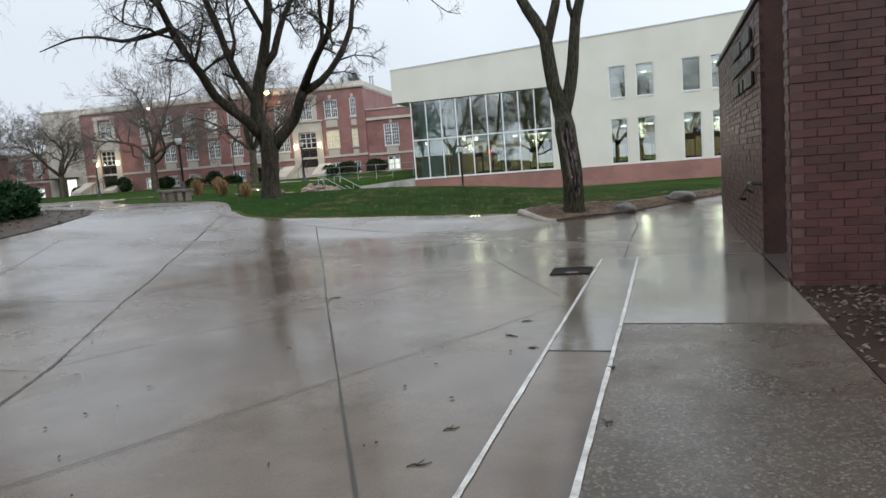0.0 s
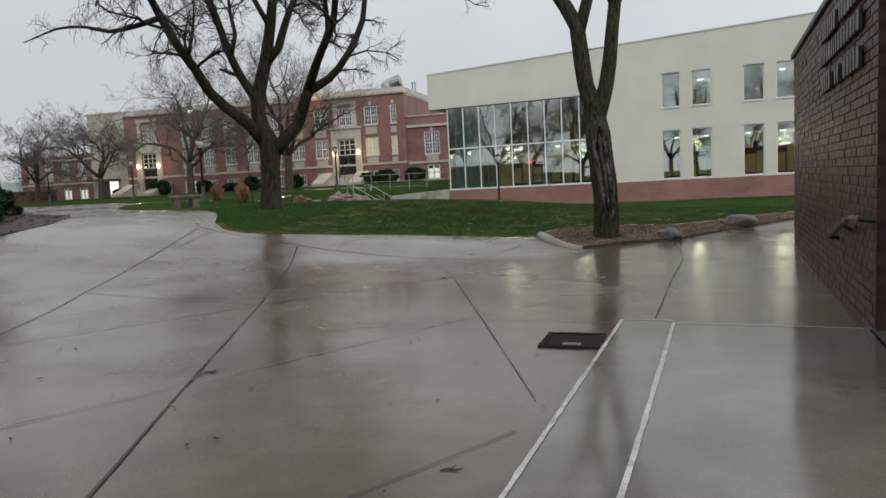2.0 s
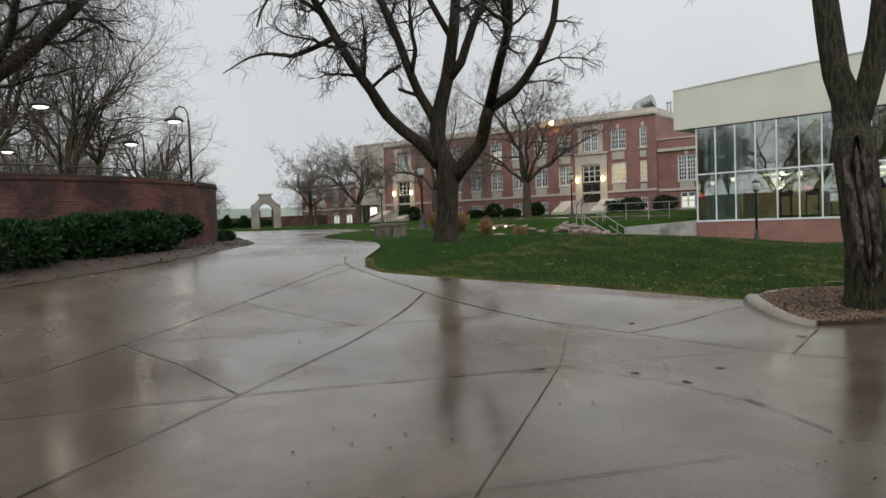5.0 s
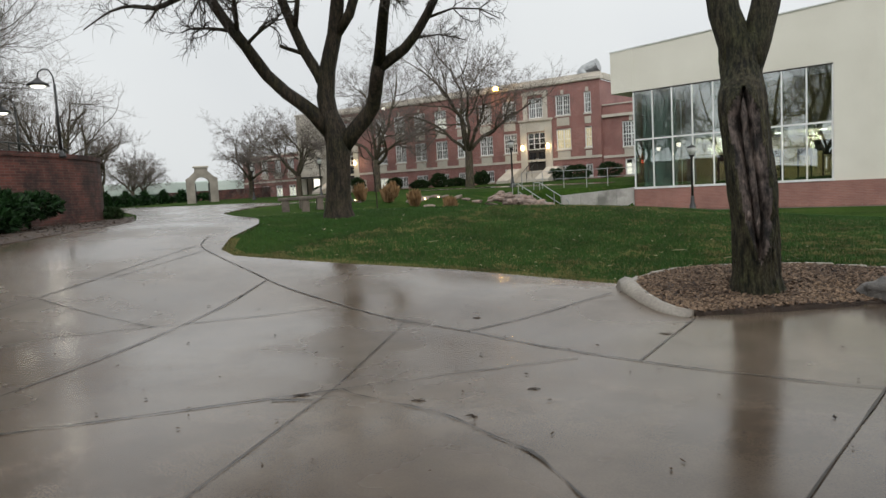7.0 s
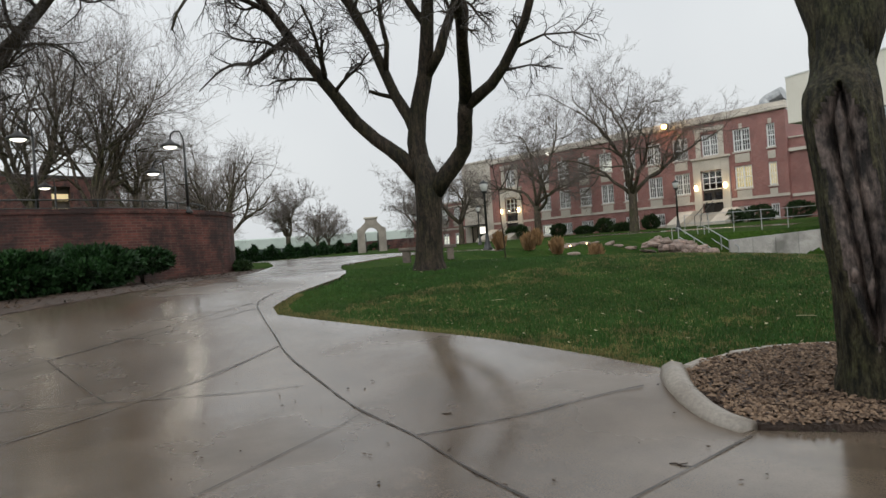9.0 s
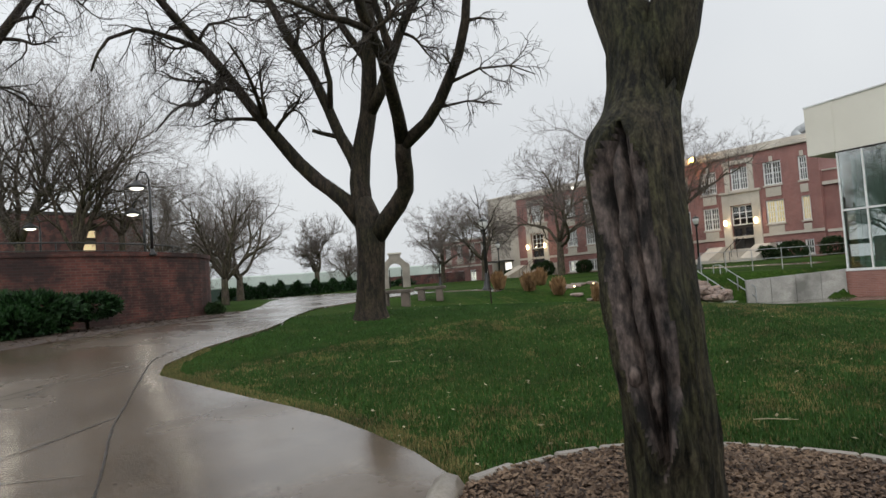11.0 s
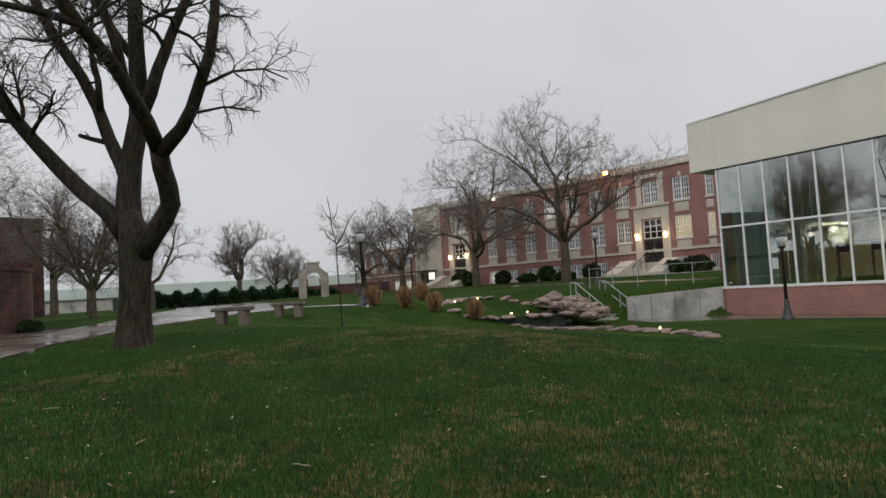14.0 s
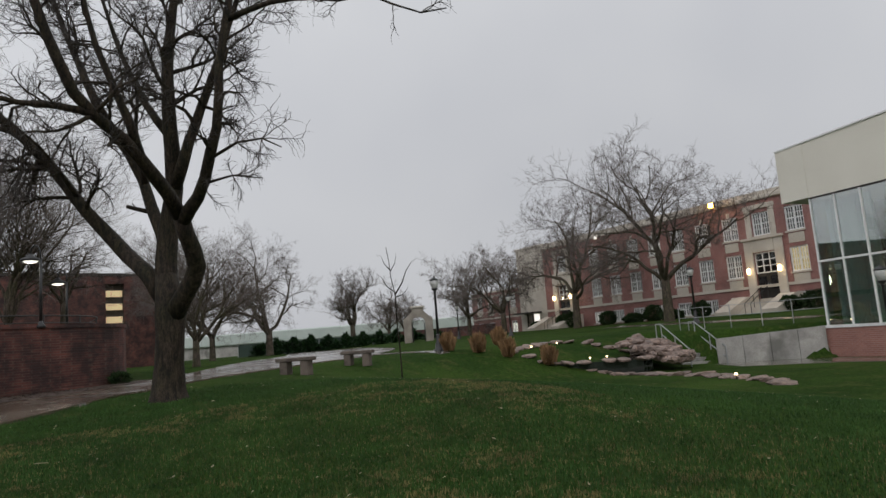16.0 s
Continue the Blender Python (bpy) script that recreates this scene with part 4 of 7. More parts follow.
def near_tree():
    """The scarred, forked tree in the mulch bed."""
    r = random.Random(4)
    base = Vector((1.79, 18.42, gz(1.79, 18.42)))
    spine = [(1.79, 18.42, base.z - 0.2, 0.37), (1.79, 18.42, base.z + 0.06, 0.305), (1.79, 18.41, base.z + 0.28, 0.25), (1.79, 18.375, 0.95, 0.237), (1.765, 18.365, 1.4, 0.245),
             (1.71, 18.41, 1.9, 0.243), (1.69, 18.44, 2.2, 0.24), (1.67, 18.5, 2.4, 0.225), (1.64, 18.59, 2.55, 0.213), (1.627, 18.67, 2.7, 0.226), (1.627, 18.72, 2.85, 0.245), (1.62, 18.76, 3.0, 0.25)]
    path = smooth_path([p[:3] for p in spine], 0.035)
    zs, rs = [p[2] for p in spine], [p[3] for p in spine]
    n = 110
    toward = math.atan2(14.6 - 18.35, 3.0 - 1.82)
    vs, fs = [], []
    for p in path:
        rad = float(np.interp(p.z, zs, rs))
        for k in range(n):
            a = 2 * math.pi * k / n
            ridge = noise.fractal(Vector((math.cos(a) * 6.5, math.sin(a) * 6.5, p.z * 1.3)), 0.7, 2.0, 5)
            crack = noise.fractal(Vector((math.cos(a) * 15, math.sin(a) * 15, p.z * 3.5)), 0.8, 2.0, 4)
            q = rad * (1 + 0.07 * ridge + 0.035 * crack + 0.02 * math.sin(a * 3 + p.z * 2))
            # the long wound: a hollow with swollen lips
            da = (a - toward - 0.12 * math.sin(p.z * 2.2) + math.pi) % (2 * math.pi) - math.pi
            if 0.45 < p.z < 2.4:
                half = 0.62 * min(1.0, (2.4 - p.z) / 0.3, (p.z - 0.45) / 0.5)
                if half > 0.05:
                    q -= 0.045 * math.exp(-(da / half) ** 4)
                    for side, deep in ((-1, 0.11), (0.55, 0.1)):
                        q -= deep * math.exp(-((da - side * half * 0.55) / 0.07) ** 2)
                    q += 0.03 * math.exp(-((abs(da) - half * 1.12) / 0.12) ** 2)
            # shoulder over the wound, widest to the south-west
            lip = step_up(2.52, 2.3, p.z) * (0.35 + 0.65 * step_up(1.75, 2.25, p.z)) * step_up(0.6, 1.2, p.z)
            q += 0.075 * lip * math.exp(-((da + 0.7) / 0.75) ** 2)
            if 0.5 < p.z < 2.35:
                knobs = noise.fractal(Vector((math.cos(a) * 3.2, math.sin(a) * 3.2, p.z * 5.0)), 0.8, 2.0, 3)
                q += 0.03 * knobs * math.exp(-(da / 0.8) ** 4)
            vs.append((p.x + math.cos(a) * q, p.y + math.sin(a) * q, p.z))
    for i in range(len(path) - 1):
        for k in range(n):
            fs.append((i * n + k, i * n + (k + 1) % n, (i + 1) * n + (k + 1) % n, (i + 1) * n + k))
    me = bpy.data.meshes.new("trunk")
    me.from_pydata(vs, [], fs)
    me.materials.append(BARK_NEAR)
    me.materials.append(SCAR)
    for poly in me.polygons:
        c = poly.center
        a = math.atan2(c.y - float(np.interp(c.z, zs, [p[1] for p in spine])), c.x - float(np.interp(c.z, zs, [p[0] for p in spine])))
        da = (a - toward - 0.12 * math.sin(c.z * 2.2) + math.pi) % (2 * math.pi) - math.pi
        half = 0.62 * min(1.0, (2.4 - c.z) / 0.3, (c.z - 0.45) / 0.5)
        if 0.45 < c.z < 2.38 and abs(da) < half:
            poly.material_index = 1
    me.polygons.foreach_set("use_smooth", [True] * len(me.polygons))
    T = Tree(21)
    kids = {1: 8, 2: 6, 3: 7, 4: 4}
    T.along([(1.625, 18.65, 2.6), (1.559, 18.675, 2.95), (1.452, 18.663, 3.3), (1.377, 18.661, 3.85), (1.315, 18.65, 4.5), (1.085, 18.7, 4.95), (0.735, 18.8, 5.6), (0.335, 19.1, 7), (0.135, 19.6, 9)], 0.2, 0.06, kids, 3, 2.2, 0.0, n=14, droop=0.1, start=0.55)
    T.along([(1.326, 18.659, 4.3), (1.455, 18.66, 4.75), (1.585, 18.7, 5.2), (1.695, 18.75, 5.7), (1.735, 18.9, 7), (1.885, 19.3, 9)], 0.13, 0.05, kids, 3, 2.0, 0.0, n=12, droop=0.1, start=0.5)
    T.along([(1.675, 18.65, 2.6), (1.779, 18.745, 2.95), (1.862, 18.773, 3.3), (1.942, 18.79, 3.75), (2.009, 18.763, 4.36), (2.075, 18.8, 4.9), (2.335, 18.9, 5.8), (2.635, 19.2, 7), (2.935, 19.6, 9)], 0.175, 0.06, kids, 3, 2.2, 0.0, n=14, droop=0.1, start=0.55)
    T.along([(2.065, 18.79, 4.8), (1.935, 18.72, 5.15), (1.875, 18.7, 5.7), (1.935, 18.5, 6.8)], 0.07, 0.03, kids, 2, 1.4, 0.0, start=0.5)
    t = T.finish("near_tree", "forked bare tree with long scarred wound in mulch", bark=BARK_NEAR)
    o = new("lower_trunk", me)
    o.parent = t
    o["label"] = "furrowed trunk with grey bare wound"
    knot = bmesh.new()
    bmesh.ops.create_icosphere(knot, subdivisions=2, radius=0.05)
    bmesh.ops.transform(knot, matrix=Matrix.Diagonal((0.8, 0.8, 1.4, 1)), verts=knot.verts)
    o2 = part("burl", knot, SCAR, t, "oval callused burl", True)
    o2.location = (1.8 + 0.205 * math.cos(toward - 0.5), 18.36 + 0.205 * math.sin(toward - 0.5), 1.0)


near_tree()


def grown_tree(name, x, y, height, seed, label, width=0.9, trunk=0.3, fork=0.22, limbs=5, kids=None, group="", z=None, lift=0.06, bark=None, twig=None, lean=(0.35, 0.75), crown=0.0, fine=0.0085):
    T = Tree(seed, 3, fine)
    r = T.r
    z0 = gz(x, y) if z is None else z
    kids = kids or {1: 7, 2: 6, 3: 6}
    f = height * fork
    T.limbs.add([(x, y, z0 - 0.2), (x, y, z0 + 0.15), (x + 0.03, y, z0 + f * 0.6), (x + 0.05, y, z0 + f + 0.1)], [trunk * 1.4, trunk * 1.05, trunk * 0.88, trunk * 0.8], 10)
    for i in range(limbs):
        a = 2 * math.pi * (i + r.random() * 0.6) / limbs
        tilt = r.uniform(*lean) * width
        d = (math.cos(a) * math.sin(tilt), math.sin(a) * math.sin(tilt), math.cos(tilt))
        if crown:
            # a few stout limbs reach for a rounded crown and fork again and again
            tilt = 1.15 * ((i + 0.4) / limbs) ** 0.8
            a = i * 2.4 + r.uniform(-0.3, 0.3)
            d = (math.cos(a) * math.sin(tilt), math.sin(a) * math.sin(tilt), math.cos(tilt))
            rx, rz, dz = crown * height, 0.43 * height, f - 0.57 * height
            A, B, C = (math.sin(tilt) / rx) ** 2 + (math.cos(tilt) / rz) ** 2, 2 * math.cos(tilt) * dz / rz ** 2, (dz / rz) ** 2 - 1
            reach = (-B + math.sqrt(max(0.0, B * B - 4 * A * C))) / (2 * A)
            T.grow((x, y, z0 + f * r.uniform(0.8, 1.05)), d, reach * r.uniform(0.72, 0.84), trunk * r.uniform(0.42, 0.55), 4, kids, lift - 0.03, 0.36, (0.5, 1.1), start=0.28)
            continue
        T.grow((x, y, z0 + f * r.uniform(0.85, 1.05)), d, (height - f) * r.uniform(0.6, 0.8), trunk * 0.55, 3, kids, lift, 0.3, (0.55, 1.15), start=0.2)
    return T.finish(name, label, group, bark, twig)


# ---- cream building with the glass front ----
def set_pane(parent, name, x0, x1, z0, z1, y, mat, label=""):
    o = part(name, boxed(x0, x1, y, y + 0.012, z0, z1), mat, parent, label)
    o.visible_shadow = False
    return o


def cream_building():
    b = thing("recreation_building", "cream stucco two-storey building with glass curtain wall and brick plinth", "building", (-8.96, 47.53, 0), -7.3)
    L1 = 34.0
    roof = lambda x: 8.52 + 0.0375 * (x + 1.3)
    ups, lows = [], []
    for x0, w in ((13.36, 1.02), (15.0, 1.06), (17.7, 1.05), (19.36, 1.05), (22.0, 1.05), (23.65, 1.05)):
        ups.append((x0, x0 + w, 5.1, 7.05))
        lows.append((x0, x0 + w, 1.0, 3.8))
    wall = bmesh.new()
    wall_cells(wall, 0.0, L1, 0.92, 9.0, [(0.0, 9.7, 0.92, 6.2)] + ups + lows, 0.3, roof)
    part("wall", wall, STUCCO, b, "smooth cream stucco wall")
    over = bmesh.new()
    vs = [over.verts.new(p) for p in ((-1.3, -0.02, 6.28), (0.0, -0.02, 6.28), (0.0, 14, 6.28), (-1.3, 14, 6.28),
                                      (-1.3, -0.02, roof(-1.3)), (0.0, -0.02, roof(0)), (0.0, 14, roof(0)), (-1.3, 14, roof(-1.3)))]
    for q in ((0, 1, 5, 4), (1, 2, 6, 5), (2, 3, 7, 6), (3, 0, 4, 7), (4, 5, 6, 7), (3, 2, 1, 0)):
        over.faces.new([vs[i] for i in q])
    part("overhang", over, STUCCO, b, "cream overhanging eave box")
    roofm = bmesh.new()
    vs = [roofm.verts.new(p) for p in ((0, 0.28, roof(0) - 0.05), (L1, 0.28, roof(L1) - 0.05), (L1, 16, roof(L1) - 0.05), (0, 16, roof(0) - 0.05))]
    roofm.faces.new(vs)
    part("roof", roofm, STAIN_DARK, b, "flat dark roof")
    cap = bmesh.new()
    vs = [cap.verts.new(p) for x in (-1.32, L1) for p in ((x, -0.05, roof(x)), (x, 0.32, roof(x)), (x, 0.32, roof(x) + 0.06), (x, -0.05, roof(x) + 0.06))]
    for q in ((0, 4, 5, 1), (1, 5, 6, 2), (2, 6, 7, 3), (3, 7, 4, 0), (0, 1, 2, 3), (7, 6, 5, 4)):
        cap.faces.new([vs[i] for i in q])
    part("coping", cap, WHITE_METAL, b, "thin pale metal coping")
    part("plinth", boxed(-0.1, L1, -0.06, 0.3, -0.8, 0.92), BRICK_BASE, b, "pinkish brick plinth")
    part("sill_band", boxed(-0.14, 9.75, -0.1, 0.2, 0.925, 1.03), WHITE_METAL, b, "white metal sill")
    # curtain wall
    for i in range(10):
        x = 9.66 * i / 9
        part("mullion", boxed(x - 0.03, x + 0.03, -0.02, 0.1, 1.034, 6.196), WHITE_METAL, b, "white mullion")
    part("transom", boxed(-0.03, 9.69, -0.026, 0.094, 3.58, 3.66), WHITE_METAL, b, "white transom")
    part("head_rail", boxed(-0.03, 9.69, -0.03, 0.1, 6.2, 6.26), BRONZE, b, "dark head rail")
    for i in range(9):
        for z0, z1 in ((1.034, 3.58), (3.66, 6.2)):
            set_pane(b, "pane", 9.66 * i / 9 + 0.03, 9.66 * (i + 1) / 9 - 0.03, z0, z1, 0.03, PANE)
    side = bmesh.new()
    for i in range(10):
        y = 0.1 + 1.3 * i
        box(side, -0.03, 0.03, y - 0.03, y + 0.03, 1.03, 6.2)
    box(side, -0.032, 0.028, 0.1, 12, 3.58, 3.66)
    part("side_frame", side, WHITE_METAL, b, "white frame of side glazing")
    part("side_pane", boxed(-0.006, 0.006, 0.12, 12, 1.03, 6.2), PANE, b).visible_shadow = False
    part("side_plinth", boxed(-0.1, 0.2, 0.3, 14, -0.8, 1.03), BRICK_BASE, b)
    # single windows
    for x0, x1, z0, z1 in ups + lows:
        w = bmesh.new()
        for q in ((x0, x0 + 0.05, z0, z1), (x1 - 0.05, x1, z0, z1), (x0 + 0.05, x1 - 0.05, z1 - 0.05, z1), (x0 + 0.05, x1 - 0.05, z0, z0 + 0.05)):
            box(w, q[0], q[1], 0.1, 0.18, q[2], q[3])
        wo = part("window", w, WHITE_METAL, b)
        set_pane(wo, "pane", x0 + 0.05, x1 - 0.05, z0 + 0.05, z1 - 0.05, 0.13, PANE)
        part("sill", boxed(x0 - 0.02, x1 + 0.02, -0.05, 0.1, z0 - 0.05, z0 - 0.003), WHITE_METAL, wo)
    # rooms behind the glass
    part("floor", boxed(0.05, L1, 0.31, 13.5, 0.7, 0.95), ROOM_FLOOR, b)
    part("upper_floor", boxed(0.05, L1, 1.6, 13.5, 3.5, 3.75), CEILING, b)
    part("back_wall", boxed(0.05, L1, 8.5, 8.8, 0.95, 8.4), ROOM_WALL, b, "ochre interior wall")
    part("ceiling", boxed(0.05, L1, 0.31, 13.5, 6.9, 7.0), CEILING, b)
    part("end_wall", boxed(L1 - 0.3, L1, 0.31, 13.5, -0.5, 8.3), STUCCO, b)
    part("rear_wall", boxed(0.0, L1, 13.5, 13.8, -0.5, 8.4), STUCCO, b)
    for x in (9.9, 12.3, 21.2):
        part("partition", boxed(x, x + 0.15, 1.6, 8.5, 0.95, 3.5), ROOM_WALL, b)
    for x in (2.2, 5.9):
        part("column", boxed(x, x + 0.4, 1.7, 2.1, 0.95, 6.9), CONCRETE, b)
    c = bmesh.new()
    r = random.Random(8)
    for i in range(26):
        box(c, 0.25 + i * 0.07, 0.32 + i * 0.07, 0.55 + r.uniform(0, 0.1), 0.7 + r.uniform(0, 0.1), 1.0, 6.1)
    part("curtain", c, CURTAIN, b, "pale green hanging curtain")
    for x, y, z in ((2.6, 3, 6.85), (4.6, 2.6, 6.85), (7.6, 2.8, 6.85), (9.2, 4.0, 6.85), (3.4, 4, 3.46), (6.5, 3.2, 3.46), (8.6, 3.2, 3.46), (14, 3, 3.46), (15.7, 3, 3.46), (18, 3, 3.46), (19.9, 3, 3.46), (15.4, 3, 6.85), (19.8, 2, 6.85)):
        part("ceiling_light", lathe(bmesh.new(), [(0.0, z - 0.02), (0.16, z - 0.02), (0.16, z + 0.03), (0.0, z + 0.03)], x, y, 10), CEIL_LAMP, b, "round glowing ceiling light")
    part("exit_sign", boxed(3.2, 3.5, 8.4, 8.46, 2.55, 2.75), RED_GLOW, b, "small red glowing sign")
    for x, y, z in ((8.2, 3.2, 2.7), (14.1, 3.0, 2.7), (18.3, 3.0, 2.7)):
        part("screen", boxed(x, x + 0.95, y, y + 0.08, z - 0.3, z + 0.25), SCREEN, b, "black wall screen")
    for x, z in ((3, 3), (8, 3), (15, 3), (20, 3), (5, 6.5), (16, 6.5), (21, 6.5)):
        p = b.matrix_world @ Vector((x, 4.0, z))
        lamp("room_light", p.x, p.y, p.z, 145 if z < 4 else 38, (1.0, 0.86, 0.6), 0.4)
    return b


def treadmill(x, y, turn):
    t = thing("exercise_machine", "dark exercise machine behind glass", "exercise machine", (x, y, 0.95), turn, "exercise machines")
    part("deck", boxed(-0.35, 0.35, -0.9, 0.8, 0.0, 0.2, bevel=0.03), SCREEN, t)
    for s in (-0.33, 0.29):
        part("upright", boxed(s, s + 0.05, 0.5, 0.62, 0.2, 1.35), BRONZE, t)
    part("console", boxed(-0.35, 0.35, 0.45, 0.6, 1.25, 1.6, bevel=0.02), SCREEN, t)
    rails = bmesh.new()
    rod(rails, (-0.32, 0.55, 1.2), (-0.32, -0.2, 1.1), 0.025)
    rod(rails, (0.32, 0.55, 1.2), (0.32, -0.2, 1.1), 0.025)
    part("handrail", rails, GREY_METAL, t)
    return t


cream = cream_building()
mill = None
for x, y in ((4.0, 3.2), (5.2, 3.4), (6.6, 2.6), (8.1, 2.6), (9.0, 3.4), (13.9, 2.4), (15.5, 2.6), (18.2, 2.2), (19.9, 2.4)):
    p = cream.matrix_world @ Vector((x, y, 0))
    if mill is None:
        mill = treadmill(p.x, p.y, 160)
    else:
        copy_thing(mill, pose(p.x, p.y, 0.95, 0, 0, 160 + 13 * math.sin(x * 5)))


# ---- old brick hall ----
def pane_grid(x0, x1, z0, z1, cols, rows, bar, post=0.0, rail=0.0):
    """Openings between glazing bars; post is a wider middle upright, rail a wider middle bar."""
    halves = [(x0, -post / 2), (post / 2, x1)] if post else [(x0, x1)]
    n = cols // len(halves)
    out = []
    for a, b in halves:
        for i in range(n):
            for k in range(rows):
                low, high = z0 + (z1 - z0) * k / rows, z0 + (z1 - z0) * (k + 1) / rows
                d0 = (rail if rows > 2 and k * 2 == rows else bar) / 2 if k else 0
                d1 = (rail if rows > 2 and (k + 1) * 2 == rows else bar) / 2 if k < rows - 1 else 0
                out.append((a + (b - a) * i / n + (bar / 2 if i else 0), a + (b - a) * (i + 1) / n - (bar / 2 if i < n - 1 else 0), low + d0, high - d1))
    return out


def sash(w, h, cols, rows):
    """White frame with glazing bars, and its pane, both centred on x with the sill at z = 0."""
    f = 0.11
    bm = wall_cells(bmesh.new(), -w / 2, w / 2, 0, h, pane_grid(-w / 2 + f, w / 2 - f, f, h - f, cols, rows, 0.045, 0.14 if w > 1 else 0.0, 0.08), 0.1)
    for v in bm.verts:
        v.co.y += 0.09
    return mesh_of("window", bm, WHITE_METAL), mesh_of("pane", boxed(-w / 2 + f, w / 2 - f, 0.143, 0.15, f, h - f), PANE_HALL)


def brick_hall():
    FY = 68.38
    b = thing("brick_hall", "three-storey red brick hall with pale stone trim and white windows", "building", (0, FY, 0))
    cols = [-28.42, -31.08, -33.75, -36.35, -38.97, -41.6, -44.2, -46.85]
    rows = ((7.62, 9.5), (4.57, 6.43), (1.95, 3.1))
    openings, places = [], []
    for x in [-22.93] + cols:
        if x < -46:
            continue
        for z0, z1 in rows:
            openings.append((x, x + 1.45, z0, z1))
            places.append((x + 0.725, z0, "wide" if z1 - z0 > 1.2 else "low"))
    for z0, z1 in rows:
        openings.append((-20.17, -19.5, z0, z1))
        places.append((-19.835, z0, "narrow" if z1 - z0 > 1.2 else "narrow_low"))
    doors = (-24.95, -48.4)
    for d in doors:
        openings.append((d - 0.74, d + 0.74, 7.65, 9.48))
        openings.append((d - 0.92, d + 0.92, 2.8, 6.35))
        places.append((d, 7.65, "wide"))
    wall = bmesh.new()
    wall_cells(wall, -51.4, -18.66, 0.6, 10.45, openings, 0.35)
    part("wall", wall, BRICK_HALL, b, "red brick main wall")
    lowx = -8.0
    lower = [(-16.9, -15.3, 4.35, 6.6), (-13.0, -11.4, 4.35, 6.6), (-16.7, -15.4, 1.9, 3.35), (-12.8, -11.5, 1.9, 3.35)]
    wing_r = bmesh.new()
    wall_cells(wing_r, -18.655, lowx, 0.6, 8.1, lower, 0.35)
    for v in wing_r.verts:
        v.co.y += 0.4
    part("east_wing_wall", wing_r, BRICK_HALL, b, "lower red brick wing")
    wing = [(x, x + 1.15, z0, z1) for x in (-65.1, -62.75, -60.4, -58.15) for z0, z1 in ((4.45, 6.45), (1.75, 3.1))]
    wing_l = bmesh.new()
    wall_cells(wing_l, -66.2, -56.2, 0.6, 6.75, wing, 0.35)
    part("west_wing_wall", wing_l, BRICK_HALL, b, "low red brick wing")
    stone_bay = bmesh.new()
    wall_cells(stone_bay, -56.2, -51.4, 0.6, 11.0, [(-55.2, -52.8, 1.5, 3.6)], 0.35)
    part("stone_bay", stone_bay, STONE, b, "blank pale stone stair bay")
    # bodies behind the fronts
    for name, x0, x1, top, mat in (("main_body", -51.4, -18.66, 10.4, BRICK_HALL), ("east_body", -18.655, lowx, 8.05, BRICK_HALL), ("west_body", -66.2, -56.2, 6.7, BRICK_HALL), ("stair_body", -56.2, -51.4, 10.9, STONE)):
        y0 = 0.76 if name == "east_body" else 0.355
        shell = bmesh.new()
        box(shell, x0, x0 + 0.3, y0, 14, 0.6, top)
        box(shell, x1 - 0.3, x1, y0, 14, 0.6, top)
        box(shell, x0 + 0.3, x1 - 0.3, 13.7, 14, 0.6, top)
        part(name, shell, mat, b)
        part("roof", boxed(x0 + 0.3, x1 - 0.3, y0, 13.7, top - 0.2, top - 0.02), STAIN_DARK, b, "flat felt roof")
        # back wall and floors, coloured dark to pass for unlit rooms
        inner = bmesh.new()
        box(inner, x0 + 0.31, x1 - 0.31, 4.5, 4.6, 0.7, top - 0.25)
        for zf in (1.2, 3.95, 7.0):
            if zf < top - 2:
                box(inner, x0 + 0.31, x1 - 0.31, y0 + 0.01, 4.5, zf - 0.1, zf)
        part("rooms", inner, PAINTED_DIM, b, "rooms behind windows, dimness put into their colour")
    # stone trim
    part("cornice", boxed(-51.38, -18.5, -0.22, 0.5, 10.454, 10.78, bevel=0.05), STONE, b, "pale stone cornice")
    part("parapet", boxed(-51.38, -18.6, 0.02, 0.4, 10.784, 11.12), STONE, b, "pale parapet")
    part("return_cornice", boxed(-18.656, -18.45, 0.505, 14.0, 10.454, 11.0), STONE, b)
    part("belt_course", boxed(-51.38, -18.62, -0.08, 0.0, 3.62, 3.84), STONE, b, "stone belt course")
    part("east_belt", boxed(-18.6, lowx, 0.32, 0.398, 3.5, 3.72), STONE, b)
    part("east_cornice", boxed(-18.64, lowx, 0.2, 0.7, 7.05, 7.3), STONE, b)
    part("east_coping", boxed(-18.64, lowx, 0.3, 0.8, 8.104, 8.2), STONE, b)
    part("west_belt", boxed(-66.25, -56.25, -0.08, 0.0, 3.5, 3.72), STONE, b)
    part("west_cornice", boxed(-66.3, -56.25, -0.12, 0.4, 6.2, 6.42), STONE, b)
    part("west_coping", boxed(-66.3, -56.25, -0.1, 0.45, 6.754, 6.92), STONE, b)
    part("stair_coping", boxed(-56.3, -51.35, -0.12, 0.5, 11.004, 11.2), STONE, b)
    part("water_table", boxed(-51.38, -18.62, -0.1, 0.0, 1.2, 1.62), STONE, b)
    panel_w = mesh_of("apron_panel", boxed(-0.62, 0.62, -0.05, 0.0, 0, 0.72, bevel=0.02), STONE)
    panel_n = mesh_of("apron_panel", boxed(-0.3, 0.3, -0.05, 0.0, 0, 0.62, bevel=0.02), STONE)
    sill_w = mesh_of("sill", boxed(-0.78, 0.78, -0.1, 0.06, -0.12, 0.0), STONE)
